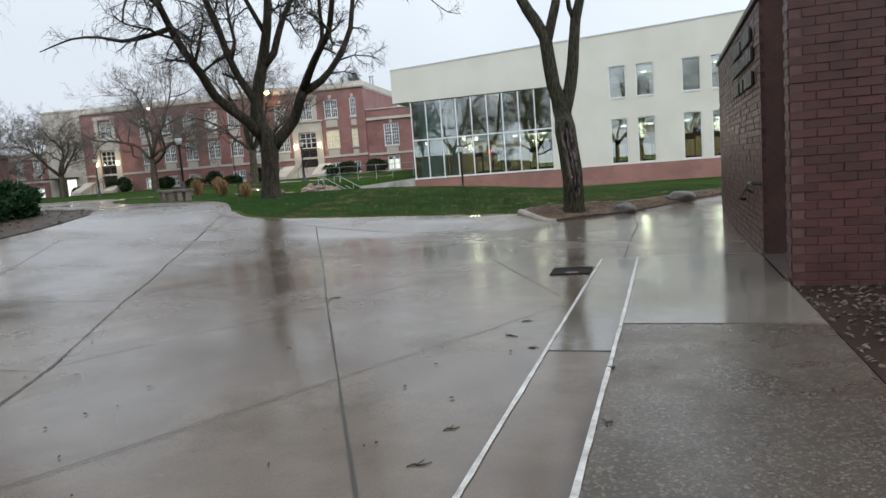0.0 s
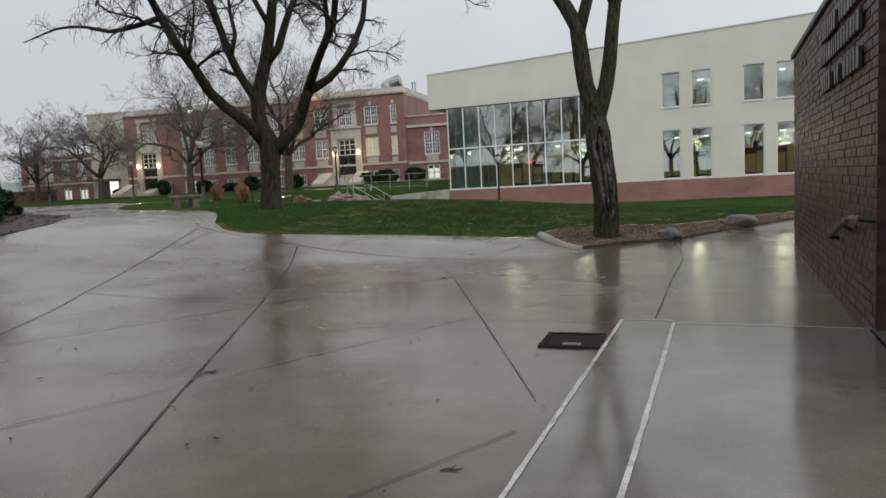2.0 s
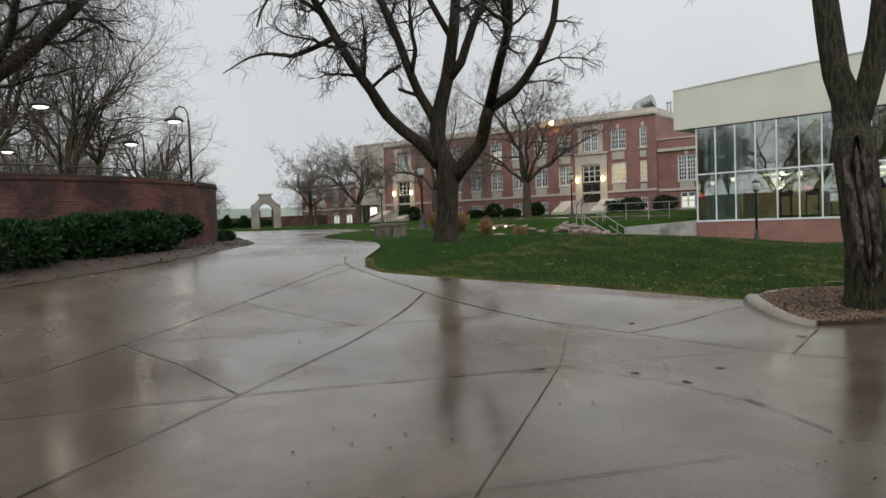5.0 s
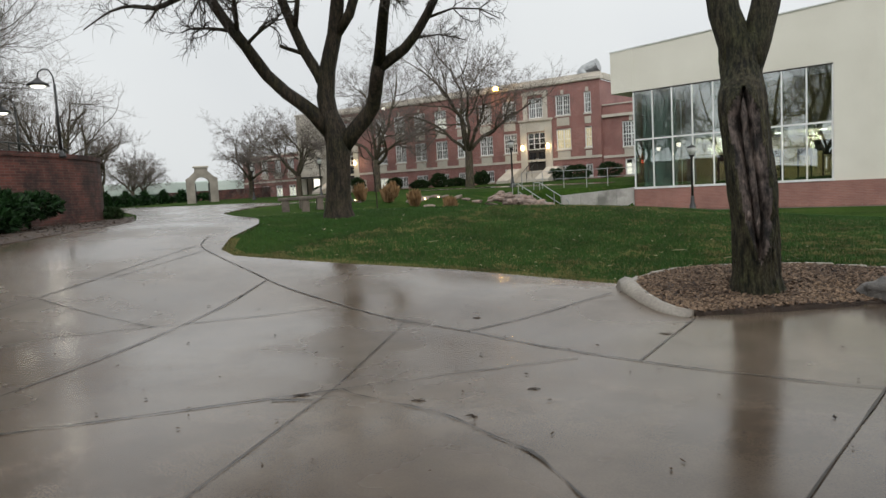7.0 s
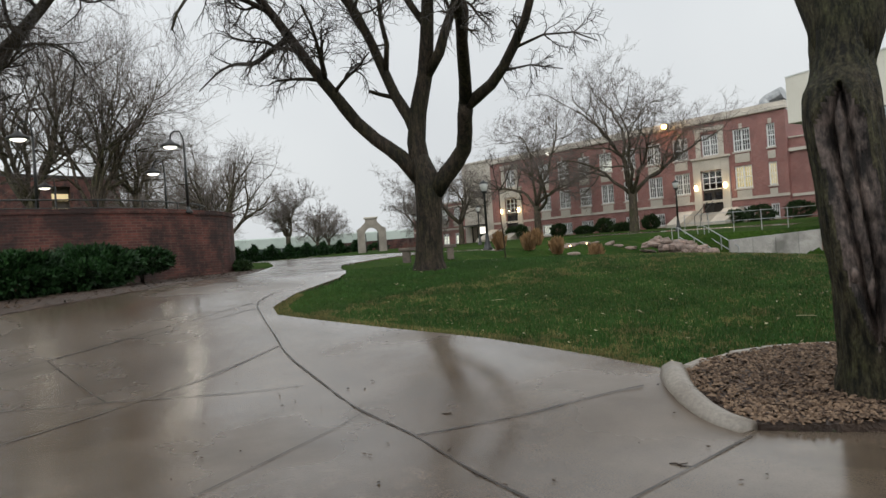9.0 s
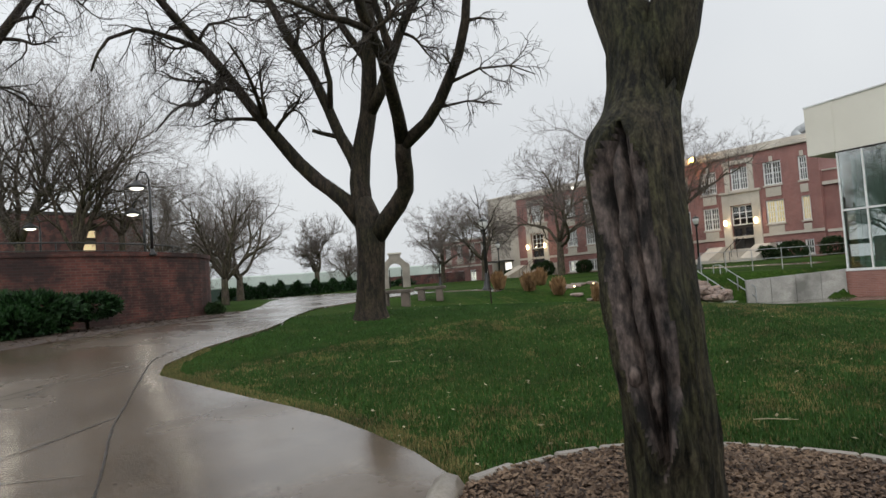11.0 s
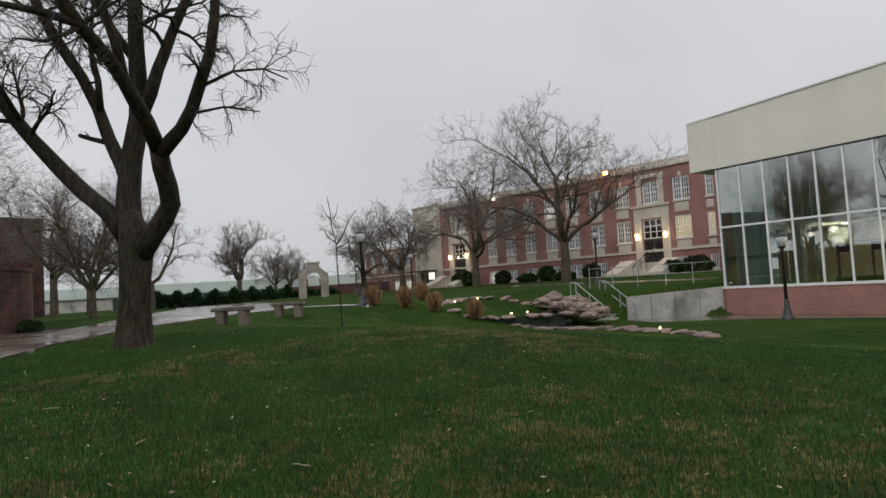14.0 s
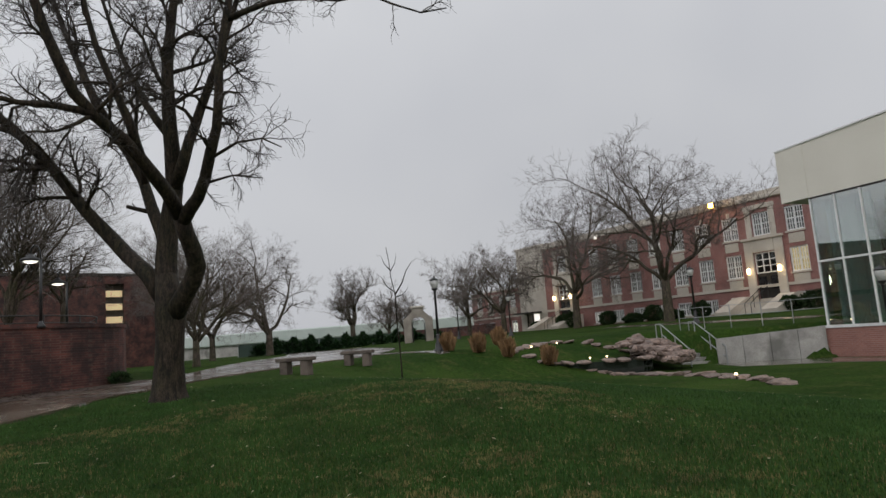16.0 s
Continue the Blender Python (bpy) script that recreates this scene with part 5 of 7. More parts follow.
    sill_n = mesh_of("sill", boxed(-0.4, 0.4, -0.1, 0.06, -0.12, 0.0), STONE)
    key = mesh_of("keystone", boxed(-0.14, 0.14, -0.07, 0.0, 0, 0.42, bevel=0.02), STONE)
    kinds = {"wide": sash(1.45, 1.86, 6, 4), "low": sash(1.45, 1.14, 6, 2), "narrow": sash(0.67, 1.86, 3, 4), "narrow_low": sash(0.67, 1.14, 3, 2),
             "big": sash(1.6, 2.25, 6, 6), "base": sash(1.3, 1.45, 2, 2), "wing": sash(1.15, 2.0, 4, 6), "wing_low": sash(1.15, 1.35, 2, 2)}
    lit = mesh_of("blind", boxed(-0.62, 0.62, 0.2, 0.215, 0.1, 1.76), BLIND)
    lit_n = mesh_of("blind", boxed(-0.24, 0.24, 0.2, 0.215, 0.1, 1.76), BLIND)
    white = mesh_of("lit_room", boxed(-0.55, 0.55, 0.2, 0.215, 0.1, 1.05), WHITE_GLOW)

    def window(x, y, z, kind):
        w = shared("window", kinds[kind][0], b, (x, y, z))
        p = shared("pane", kinds[kind][1], w)
        p.visible_shadow = False
        narrow = kind.startswith("narrow")
        shared("sill", sill_n if narrow else sill_w, w)
        return w

    for x, z, kind in places:
        w = window(x, 0, z, kind)
        if kind in ("wide", "narrow"):
            if abs(x - doors[0]) > 1 and abs(x - doors[1]) > 1:
                shared("apron_panel", panel_n if kind == "narrow" else panel_w, b, (x, 0, z - 0.92 if z > 5 else z - 0.88))
                if z > 7:
                    shared("keystone", key, b, (x, 0, z + 1.86))
        if z == 4.57 and abs(x + 22.2) < 0.1:
            shared("blind", lit, w)
        if z == 4.57 and kind == "narrow":
            shared("blind", lit_n, w)
        if kind == "low" and abs(x + 43.475) < 0.1:
            shared("lit_room", white, w)
        if kind == "wide" and abs(x + 35.6) < 0.3 and z > 7:
            shared("lit_room", white, w)
    for x0, x1, z0, z1 in lower:
        w = window((x0 + x1) / 2, 0.4, z0, "big" if z0 > 4 else "base")
        shared("apron_panel", panel_w, b, ((x0 + x1) / 2, 0.4, z0 - 0.7)) if z0 > 4 else shared("lit_room", white, w)
        if z0 > 4:
            shared("keystone", key, b, ((x0 + x1) / 2, 0.4, z1))
    for x0, x1, z0, z1 in wing:
        w = window((x0 + x1) / 2, 0, z0, "wing" if z0 > 4 else "wing_low")
        if z0 < 4 and x0 > -63:
            shared("lit_room", white, w)
        if z0 > 4:
            shared("apron_panel", panel_w, b, ((x0 + x1) / 2, 0, z0 - 0.55))
    # entrances
    for d in doors:
        s = bmesh.new()
        for a, c in ((d - 1.62, d - 0.925), (d + 0.925, d + 1.62)):
            box(s, a, c, -0.16, 0.0, 2.0, 7.35, bevel=0.03)
        box(s, d - 0.92, d + 0.92, -0.16, 0.0, 6.4, 7.35)
        box(s, d - 1.75, d + 1.75, -0.3, 0.0, 7.354, 7.55, bevel=0.03)
        for a, c in ((d - 1.25, d - 0.78), (d + 0.78, d + 1.25)):
            box(s, a, c, -0.12, 0.0, 7.556, 9.75, bevel=0.03)
        box(s, d - 1.35, d + 1.35, -0.14, 0.0, 9.754, 10.1, bevel=0.03)
        part("stone_surround", s, STONE, b, "carved pale stone entrance surround")
        fr = wall_cells(bmesh.new(), -0.919, 0.919, 4.75, 6.349, pane_grid(-0.84, 0.84, 4.83, 6.27, 3, 3, 0.06), 0.1)
        for v in fr.verts:
            v.co += Vector((d, 0.1, 0))
        w = part("transom_window", fr, WHITE_METAL, b, "white barred window over doors")
        part("pane", boxed(d - 0.9, d + 0.9, 0.15, 0.16, 4.8, 6.3), PANE_HALL, w).visible_shadow = False
        for s0 in (-0.9, 0.01):
            dr = part("door", boxed(d + s0, d + s0 + 0.88, 0.12, 0.18, 2.82, 4.72, bevel=0.01), BRONZE, b, "dark panelled door")
            part("door_glass", boxed(d + s0 + 0.15, d + s0 + 0.73, 0.105, 0.118, 3.5, 4.5), SCREEN, dr)
            part("door_handle", boxed(d + s0 + (0.78 if s0 < 0 else 0.06), d + s0 + (0.82 if s0 < 0 else 0.1), 0.07, 0.118, 3.6, 3.95), GREY_METAL, dr)
        for x in (-1.3, 1.3):
            br = part("wall_lantern", lathe(bmesh.new(), [(0.05, 4.72), (0.13, 4.8), (0.16, 5.1), (0.05, 5.25)], d + x, -0.35, 8), LAMP_WARM, b, "lit warm wall lantern")
            part("lantern_bracket", boxed(d + x - 0.025, d + x + 0.025, -0.4, -0.165, 5.26, 5.31), BLACK_METAL, br)
            lamp("lantern_light", d + x, FY - 0.55, 5.0, 25, (1.0, 0.72, 0.4))
        st = 7
        for i in range(st):
            part("step", boxed(d - 1.3, d + 1.3, -0.35 - 0.32 * (st - i), -0.0 if i == st - 1 else -0.355 - 0.32 * (st - i - 1), 1.0, 1.62 + 1.18 * (i + 1) / st - 0.002 * i), STONE, b, "worn stone step")
        for s0 in (-2.6, 1.32):
            ck = bmesh.new()
            pts = [(-0.02, 1.0), (-0.02, 3.05), (-0.9, 3.05), (-3.4, 2.0), (-3.4, 1.0)]
            f = ck.faces.new([ck.verts.new((d + s0, y, z)) for y, z in pts])
            e = bmesh.ops.extrude_face_region(ck, geom=[f])
            for g in e["geom"]:
                if isinstance(g, bmesh.types.BMVert):
                    g.co.x += 1.28
            bmesh.ops.recalc_face_normals(ck, faces=ck.faces)
            part("cheek_wall", ck, STONE, b, "sloping stone cheek wall")
        hr = bmesh.new()
        for s0 in (-0.25, 0.25):
            rod(hr, (d + s0, -0.6, 3.7), (d + s0, -2.9, 2.5), 0.03)
            for y, z in ((-0.6, 3.7), (-1.75, 3.1), (-2.9, 2.5)):
                rod(hr, (d + s0, y, z), (d + s0, y, z - 0.95), 0.025)
        part("stair_rail", hr, BLACK_METAL, b, "dark stair handrail")
    # side door of the stair bay, lit from within
    part("lit_doorway", boxed(-54.2, -52.85, 0.3, 0.34, 1.5, 3.55), WHITE_GLOW, b, "brightly lit glass doorway")
    part("door_frame", box(boxed(-55.19, -55.1, 0.1, 0.2, 1.5, 3.6), -54.3, -54.2, 0.1, 0.2, 1.5, 3.6), BRONZE, b)
    part("canopy", boxed(-55.6, -52.4, -1.6, -0.005, 3.65, 3.8), BRONZE, b, "flat dark door canopy")
    # roof plant
    hood = bmesh.new()
    lathe(hood, [(0.7, 11.0), (0.7, 11.8), (0.62, 12.1), (0.3, 12.4), (0.02, 12.45)], -21.6, 4, 16)
    part("roof_hood", hood, GREY_METAL, b, "curved metal roof ventilator", True)
    scoop = bmesh.new()
    rod(scoop, (-21.6, 4, 11.9), (-20.2, 4, 12.35), 0.62, 14)
    part("roof_scoop", scoop, GREY_METAL, b, "tilted metal scoop")
    part("roof_unit", boxed(-25.2, -23.4, 3, 5, 10.38, 11.55, bevel=0.05), GREY_METAL, b)
    part("roof_unit", boxed(-31.5, -30, 3, 5, 10.38, 11.3, bevel=0.05), STONE, b)
    for x in (-19.2, -18.9):
        part("vent_pipe", lathe(bmesh.new(), [(0.08, 10.35), (0.08, 12.0), (0.13, 12.02), (0.13, 12.15)], x, 5, 8), GREY_METAL, b)
    # sodium floodlight on the cornice
    fl = part("floodlight", boxed(-28.95, -28.45, -0.62, -0.35, 10.55, 10.95, bevel=0.03), BRONZE, b, "orange floodlight on cornice")
    part("lens", boxed(-28.92, -28.48, -0.66, -0.625, 10.58, 10.92), SODIUM, fl, "glowing orange lens")
    part("bracket", boxed(-28.73, -28.67, -0.36, -0.21, 10.65, 10.75), BRONZE, fl)
    lamp("sodium_light", -28.7, FY - 0.95, 10.7, 70, (1.0, 0.5, 0.12), 0.2)
    part("wall_light", lathe(bmesh.new(), [(0.05, 10.25), (0.16, 10.3), (0.16, 10.55), (0.05, 10.6)], -42.6, -0.3, 8), LAMP_WHITE, b, "white wall light")
    return b


brick_hall()


# ---- near brick building ----
def near_building():
    b = thing("brick_annex", "dark red brick building with recessed door and metal letters", "building")
    b.matrix_world = NEAR.copy()
    H = 3.12
    z0 = -0.1
    # backing walls (mortar shows in the joints)
    part("wall_core", boxed(0.004, 0.34, 1.92, 8.35, z0, H - 0.02), MORTAR, b)
    part("end_wall", boxed(0.345, 6.0, 8.03, 8.35, z0, H - 0.02), BRICK_OLD, b)
    part("block_core", boxed(0.004, 6.0, 0.004, 0.3, z0, 3.55), MORTAR, b)
    part("block_return", boxed(0.02, 0.9, 0.302, 0.34, z0, 3.55), MORTAR, b)
    part("recess_back", boxed(1.1, 1.3, 0.345, 1.915, z0, 3.5), BRICK_OLD, b)
    part("recess_side", boxed(0.345, 1.095, 1.925, 2.2, z0, 3.1), BRICK_OLD, b)
    part("recess_near_side", boxed(0.3, 1.095, 0.343, 0.5, z0, 3.1), BRICK_OLD, b)
    part("east_wall", boxed(5.7, 6.0, 0.305, 8.025, z0, 3.4), BRICK_OLD, b)
    part("roof", boxed(0.35, 5.95, 0.35, 8.2, H - 0.1, H - 0.03), STAIN_DARK, b)
    # courses: one brick high rows, half-bond
    bw, bh, gap = 0.213, 0.0815, 0.009
    piece = mesh_of("brick", boxed(-0.006, 0.04, -(bw - gap) / 2, (bw - gap) / 2, -(bh - gap) / 2, (bh - gap) / 2, bevel=0.003), BRICK)
    piece_s = mesh_of("brick", boxed(-(bw - gap) / 2, (bw - gap) / 2, -0.006, 0.04, -(bh - gap) / 2, (bh - gap) / 2, bevel=0.003), BRICK)
    rng = random.Random(12)
    rest = bmesh.new()
    singles = []
    rows = int((H + 0.02) / bh)
    for k in range(rows):
        z = z0 + 0.1 + bh * (k + 0.5)
        v = 1.92 + (bw / 2 if k % 2 else 0) + bw / 2
        while v < 8.34:
            near = v < 3.9 and 0.6 < z < 2.9
            if near and len(singles) < 230:
                singles.append((v, z))
            else:
                jit = rng.uniform(-0.004, 0.003)
                box(rest, -0.006 + jit, 0.04, max(1.92, v - (bw - gap) / 2), min(8.35, v + (bw - gap) / 2), z - (bh - gap) / 2, z + (bh - gap) / 2)
            v += bw
        if k % 2:
            box(rest, -0.006, 0.04, 1.92, 1.92 + (bw - gap) / 2, z - (bh - gap) / 2, z + (bh - gap) / 2)
    long_wall = part("brickwork", rest, BRICK_LOT, b, "red brick courses")
    long_wall["kind"] = "stuff"
    rest2 = bmesh.new()
    singles2 = []
    for k in range(int(3.6 / bh)):
        z = z0 + 0.1 + bh * (k + 0.5)
        u = (bw / 2 if k % 2 else 0) + bw / 2
        while u < 3.2:
            if u < 1.3 and 0.5 < z < 2.3 and len(singles2) < 120:
                singles2.append((u, z))
            else:
                box(rest2, u - (bw - gap) / 2, u + (bw - gap) / 2, -0.006 + rng.uniform(-0.004, 0.003), 0.04, z - (bh - gap) / 2, z + (bh - gap) / 2)
            u += bw
        for v in ((0.09,) if k % 2 else (0.05, 0.19)):
            box(rest2, -0.006, 0.04, max(0.0, v - 0.05), v + 0.085, z - (bh - gap) / 2, z + (bh - gap) / 2)
    block = part("block_brickwork", rest2, BRICK_LOT, b, "red brick courses")
    block["kind"] = "stuff"
    for v, z in singles:
        shared("brick", piece, long_wall, (rng.uniform(-0.004, 0.003), v, z))
    for u, z in singles2:
        shared("brick", piece_s, block, (u, rng.uniform(-0.004, 0.003), z))
    # coping
    part("coping", boxed(-0.05, 0.4, 1.9, 8.4, H - 0.018, H + 0.06, bevel=0.01), BRONZE, b, "dark metal coping")
    part("end_coping", boxed(0.405, 6.0, 8.0, 8.4, H - 0.018, H + 0.055), BRONZE, b, "dark metal coping")
    # recessed doorway
    part("lintel_panel", boxed(0.3, 0.38, 0.343, 1.918, 2.32, 3.5), PANEL, b, "dark grey panel over door")
    part("soffit", boxed(0.385, 1.095, 0.505, 1.92, 2.32, 2.4), PANEL, b)
    d = part("door", boxed(1.04, 1.095, 0.62, 1.8, 0.14, 2.2, bevel=0.008), BRONZE, b, "dark recessed door")
    part("door_glass", boxed(1.03, 1.038, 0.75, 1.67, 0.9, 2.0), SCREEN, d)
    part("threshold", boxed(0.0, 1.03, 0.345, 1.915, -0.1, 0.136), SLAB, b, "wet concrete threshold")
    part("threshold_edge", boxed(-0.045, -0.024, 0.25, 1.95, 0.1, 0.142), WHITE_PAINT, b, "white threshold edge")
    # three rows of raised letters, unreadable: plain bars
    for z, words in ((2.82, ((2.6, 3.5), (3.72, 4.85))), (2.57, ((2.45, 4.9),)), (2.27, ((2.45, 3.3), (3.5, 3.85), (4.05, 4.65)))):
        for v0, v1 in words:
            v = v0
            while v < v1 - 0.08:
                wide = min(rng.uniform(0.09, 0.15), v1 - v)
                part("letter_bar", boxed(-0.05, -0.015, v, v + wide, z - 0.085, z + 0.085, bevel=0.006), BLACK_METAL, b, "dark raised letter")
                v += wide + 0.045
    # handrail beside the door
    rail = bmesh.new()
    rod(rail, (-0.1, 2.0, 0.99), (-0.1, 2.5, 0.97), 0.022)
    rod(rail, (-0.1, 2.5, 0.97), (-0.1, 3.7, 0.7), 0.022)
    rod(rail, (-0.1, 3.7, 0.7), (-0.01, 3.75, 0.68), 0.022)
    rod(rail, (-0.1, 2.0, 0.99), (0.0, 1.98, 0.98), 0.022)
    rod(rail, (-0.1, 2.9, 0.88), (0.0, 2.9, 0.82), 0.015)
    part("handrail", rail, BRONZE, b, "short dark metal handrail")


near_building()
bed = [near_xy(0.0, 0.0), near_xy(0.0, -14), near_xy(5.5, -14), near_xy(5.5, 0.0)]
bm = bmesh.new()
f = bm.faces.new([bm.verts.new((x, y, 0.11)) for x, y in bed])
if f.normal.z < 0:
    f.normal_flip()
tagged(part("side_bed", bm, LITTER), "dark leaf-strewn mulch bed beside brick block", "mulch bed", kind="structure")
near_bed = [near_xy(0.0, -0.05), near_xy(0.0, -6.5), near_xy(2.5, -6.5), near_xy(2.5, -0.05)]
chips("leaf_mulch", near_bed, 5200, 0.115, SIDE_CHIP, "wet brown leaves and bark chips in side bed", 9, (0.025, 0.07), 0.0)


# ---- raised terrace with curved brick wall ----
WALL_LINE = [(-25.0, 22.6), (-22.0, 23.0), (-19.6, 22.95), (-18.35, 22.45), (-17.35, 21.5), (-16.6, 20.3), (-15.95, 18.8), (-15.75, 16.8), (-15.9, 14.5), (-16.5, 12), (-17.6, 8.5), (-19.5, 4.0)]


def terrace():
    w = thing("planter_wall", "curved weathered red brick retaining wall with dark coping", "wall", kind="structure")
    path = smooth_path([(x, y, 0) for x, y in WALL_LINE], 0.35)

    def strip(out, inn, z0, z1):
        bm = bmesh.new()
        prev = None
        for i, p in enumerate(path):
            d = path[min(i + 1, len(path) - 1)] - path[max(i - 1, 0)]
            s = Vector((-d.y, d.x, 0)).normalized()
            a, c = p + s * out, p - s * inn
            low = gz(a.x, a.y) - 0.3 if z0 is None else z0
            row = [bm.verts.new(q) for q in ((a.x, a.y, low), (c.x, c.y, low), (c.x, c.y, z1), (a.x, a.y, z1))]
            if prev:
                for k in range(4):
                    bm.faces.new((prev[k], prev[(k + 1) % 4], row[(k + 1) % 4], row[k]))
            prev = row
        bmesh.ops.recalc_face_normals(bm, faces=bm.faces)
        return bm

    part("brickwork", strip(0.0, 0.35, None, 2.93), BRICK_OLD, w, "mossy red brickwork")
    part("coping", strip(0.04, 0.4, 2.934, 3.06), BRICK_OLD, w, "dark soldier-course coping")
    fill = bmesh.new()
    inner = [(p.x - 0.2, p.y - 0.1) for p in path]
    fc = fill.faces.new([fill.verts.new((x, y, 2.95)) for x, y in inner + [(-60, 0), (-60, 25)]])
    if fc.normal.z < 0:
        fc.normal_flip()
    tagged(part("terrace_ground", fill, TURF), "raised terrace turf behind brick wall", "terrace", kind="structure")
    rail = thing("terrace_railing", "thin black metal railing along terrace edge", "railing")
    bm = bmesh.new()
    tops = []
    for i, p in enumerate(path):
        d = path[min(i + 1, len(path) - 1)] - path[max(i - 1, 0)]
        s = Vector((-d.y, d.x, 0)).normalized()
        tops.append(p - s * 0.9)
    tops = tops[6:]
    for a, c in zip(tops, tops[1:]):
        rod(bm, (a.x, a.y, 3.38), (c.x, c.y, 3.38), 0.022, 6)
        rod(bm, (a.x, a.y, 3.16), (c.x, c.y, 3.16), 0.014, 6)
    part("rail", bm, BLACK_METAL, rail)
    post = mesh_of("post", rod(bmesh.new(), (0, 0, 2.9), (0, 0, 3.38), 0.02, 6), BLACK_METAL)
    for a in tops[::4]:
        shared("post", post, rail, (a.x, a.y, 0))


terrace()
bed_poly = flat([(-19.1, 23.35), (-18.2, 22.5), (-17.25, 21.5), (-16.5, 20.3), (-15.85, 18.8), (-15.65, 16.8), (-15.8, 14.5), (-16.4, 12), (-17.5, 8.5)], 0.6) + \
    [(-12.5, 3.5)] + flat([(-11.2, 7), (-10.5, 11), (-10.4, 13.5), (-10.6, 15.5), (-11.1, 17.25), (-12.15, 18.9), (-14.1, 20.75), (-16.3, 22.22), (-18.75, 23.7)], 0.6)
mulch_bed(bed_poly, "shrub_bed", 0.03, "dark soil bed along curved brick wall")
chips("bed_litter", bed_poly, 2500, 0.05, LITTER, "dead leaves and stems on soil", 15, (0.05, 0.14))


def leaf_clump(name, label, category, blobs, count, size, material, seed, group="", stems=0, up=0.0):
    """A shrub: many small leaves spread through lumpy mounds, on short stems."""
    r = random.Random(seed)
    t = thing(name, label, category, group=group)
    vs, fs = [], []
    total = sum(b[3] * b[4] * b[5] for b in blobs)
    for cx, cy, cz, sx, sy, sz in blobs:
        for _ in range(int(count * sx * sy * sz / total)):
            d = Vector([r.gauss(0, 1) for _ in range(3)]).normalized()
            k = r.uniform(0.55, 1.0) ** 0.5 * (0.86 + 0.3 * noise.noise(d * 2.4 + Vector((seed, cx, cy))))
            p = Vector((cx + d.x * sx * k, cy + d.y * sy * k, cz + d.z * sz * k))
            if p.z < gz(p.x, p.y) + 0.02 and up == 0.0 and cz < 2.5:
                continue
            l = size * r.uniform(0.6, 1.5)
            ax = (d + Vector([r.uniform(-0.8, 0.8) for _ in range(3)]) + Vector((0, 0, 0.3 + up))).normalized()
            sd = ax.cross(Vector([r.uniform(-1, 1) for _ in range(3)])).normalized() * l * 0.3
            q = len(vs)
            vs += [tuple(p - sd), tuple(p + sd), tuple(p + ax * l)]
            fs.append((q, q + 1, q + 2))
    me = bpy.data.meshes.new("foliage")
    me.from_pydata(vs, [], fs)
    me.materials.append(material)
    o = new("foliage", me)
    o.parent = t
    T = Tubes()
    for cx, cy, cz, sx, sy, sz in blobs:
        for _ in range(3):
            a = r.uniform(0, 6.3)
            T.add([(cx, cy, gz(cx, cy) - 0.05 if cz < 3 else cz - sz), (cx + 0.15 * sx * math.cos(a), cy + 0.15 * sy * math.sin(a), cz - sz * 0.3), (cx + 0.6 * sx * math.cos(a), cy + 0.6 * sy * math.sin(a), cz + sz * 0.35)], [0.03, 0.022, 0.008], 5)
    T.part("stems", BARK, t)
    return t


leaf_clump("yew_shrub", "dark green spreading yew shrub in front of brick wall", "shrub",
           [(-14.25, 18.25, 1.6, 0.75, 0.85, 0.36), (-13.7, 17.0, 1.5, 1.15, 1.1, 0.58), (-13.2, 15.4, 1.35, 1.3, 1.2, 0.66), (-13.0, 16.6, 1.3, 0.9, 0.9, 0.45)], 26000, 0.11, YEW, 3, "yew shrubs")
leaf_clump("yew_shrub", "dark green low yew shrub in soil bed", "shrub",
           [(-12.7, 13.4, 1.25, 1.5, 1.2, 0.66), (-12.9, 11.8, 1.15, 1.5, 1.3, 0.7), (-13.2, 10.2, 1.1, 1.5, 1.3, 0.7)], 20000, 0.11, YEW, 4, "yew shrubs")
leaf_clump("low_plant", "small green leafy plant at wall foot", "plant", [(-18.1, 22.6, 1.25, 0.35, 0.35, 0.22)], 900, 0.09, BUSH, 6)


# ---- lamps ----
def bell_lamp(x, y, z, h, label, turn=0.0):
    p = thing("terrace_lamp", label, "street lamp", (x, y, z), turn, "terrace lamps")
    part("base", lathe(bmesh.new(), [(0.13, 0.0), (0.13, 0.06), (0.07, 0.12), (0.05, 0.2)]), BLACK_METAL, p, smooth=True)
    part("pole", lathe(bmesh.new(), [(0.045, 0.15), (0.035, h)]), BLACK_METAL, p, smooth=True)
    T = Tubes()
    T.add([(0.0, 0, h - 0.05), (-0.02, 0, h + 0.22), (-0.12, 0, h + 0.4), (-0.28, 0, h + 0.44), (-0.42, 0, h + 0.36), (-0.46, 0, h + 0.18)], [0.022] * 6, 8)
    T.part("arm", BLACK_METAL, p)
    part("shade", lathe(bmesh.new(), [(0.3, h - 0.02), (0.26, h + 0.05), (0.12, h + 0.12), (0.05, h + 0.2)], -0.46, 0, 16), BLACK_METAL, p, "black bell-shaped shade", True)
    part("bulb", lathe(bmesh.new(), [(0.05, h - 0.08), (0.15, h - 0.06), (0.2, h - 0.025), (0.15, h - 0.022)], -0.46, 0, 14), LAMP_WHITE, p, "glowing white bulb", True)
    m = p.matrix_world @ Vector((-0.46, 0, h - 0.2))
    lamp("terrace_light", m.x, m.y, m.z, 5, (1.0, 0.9, 0.75), 0.25)


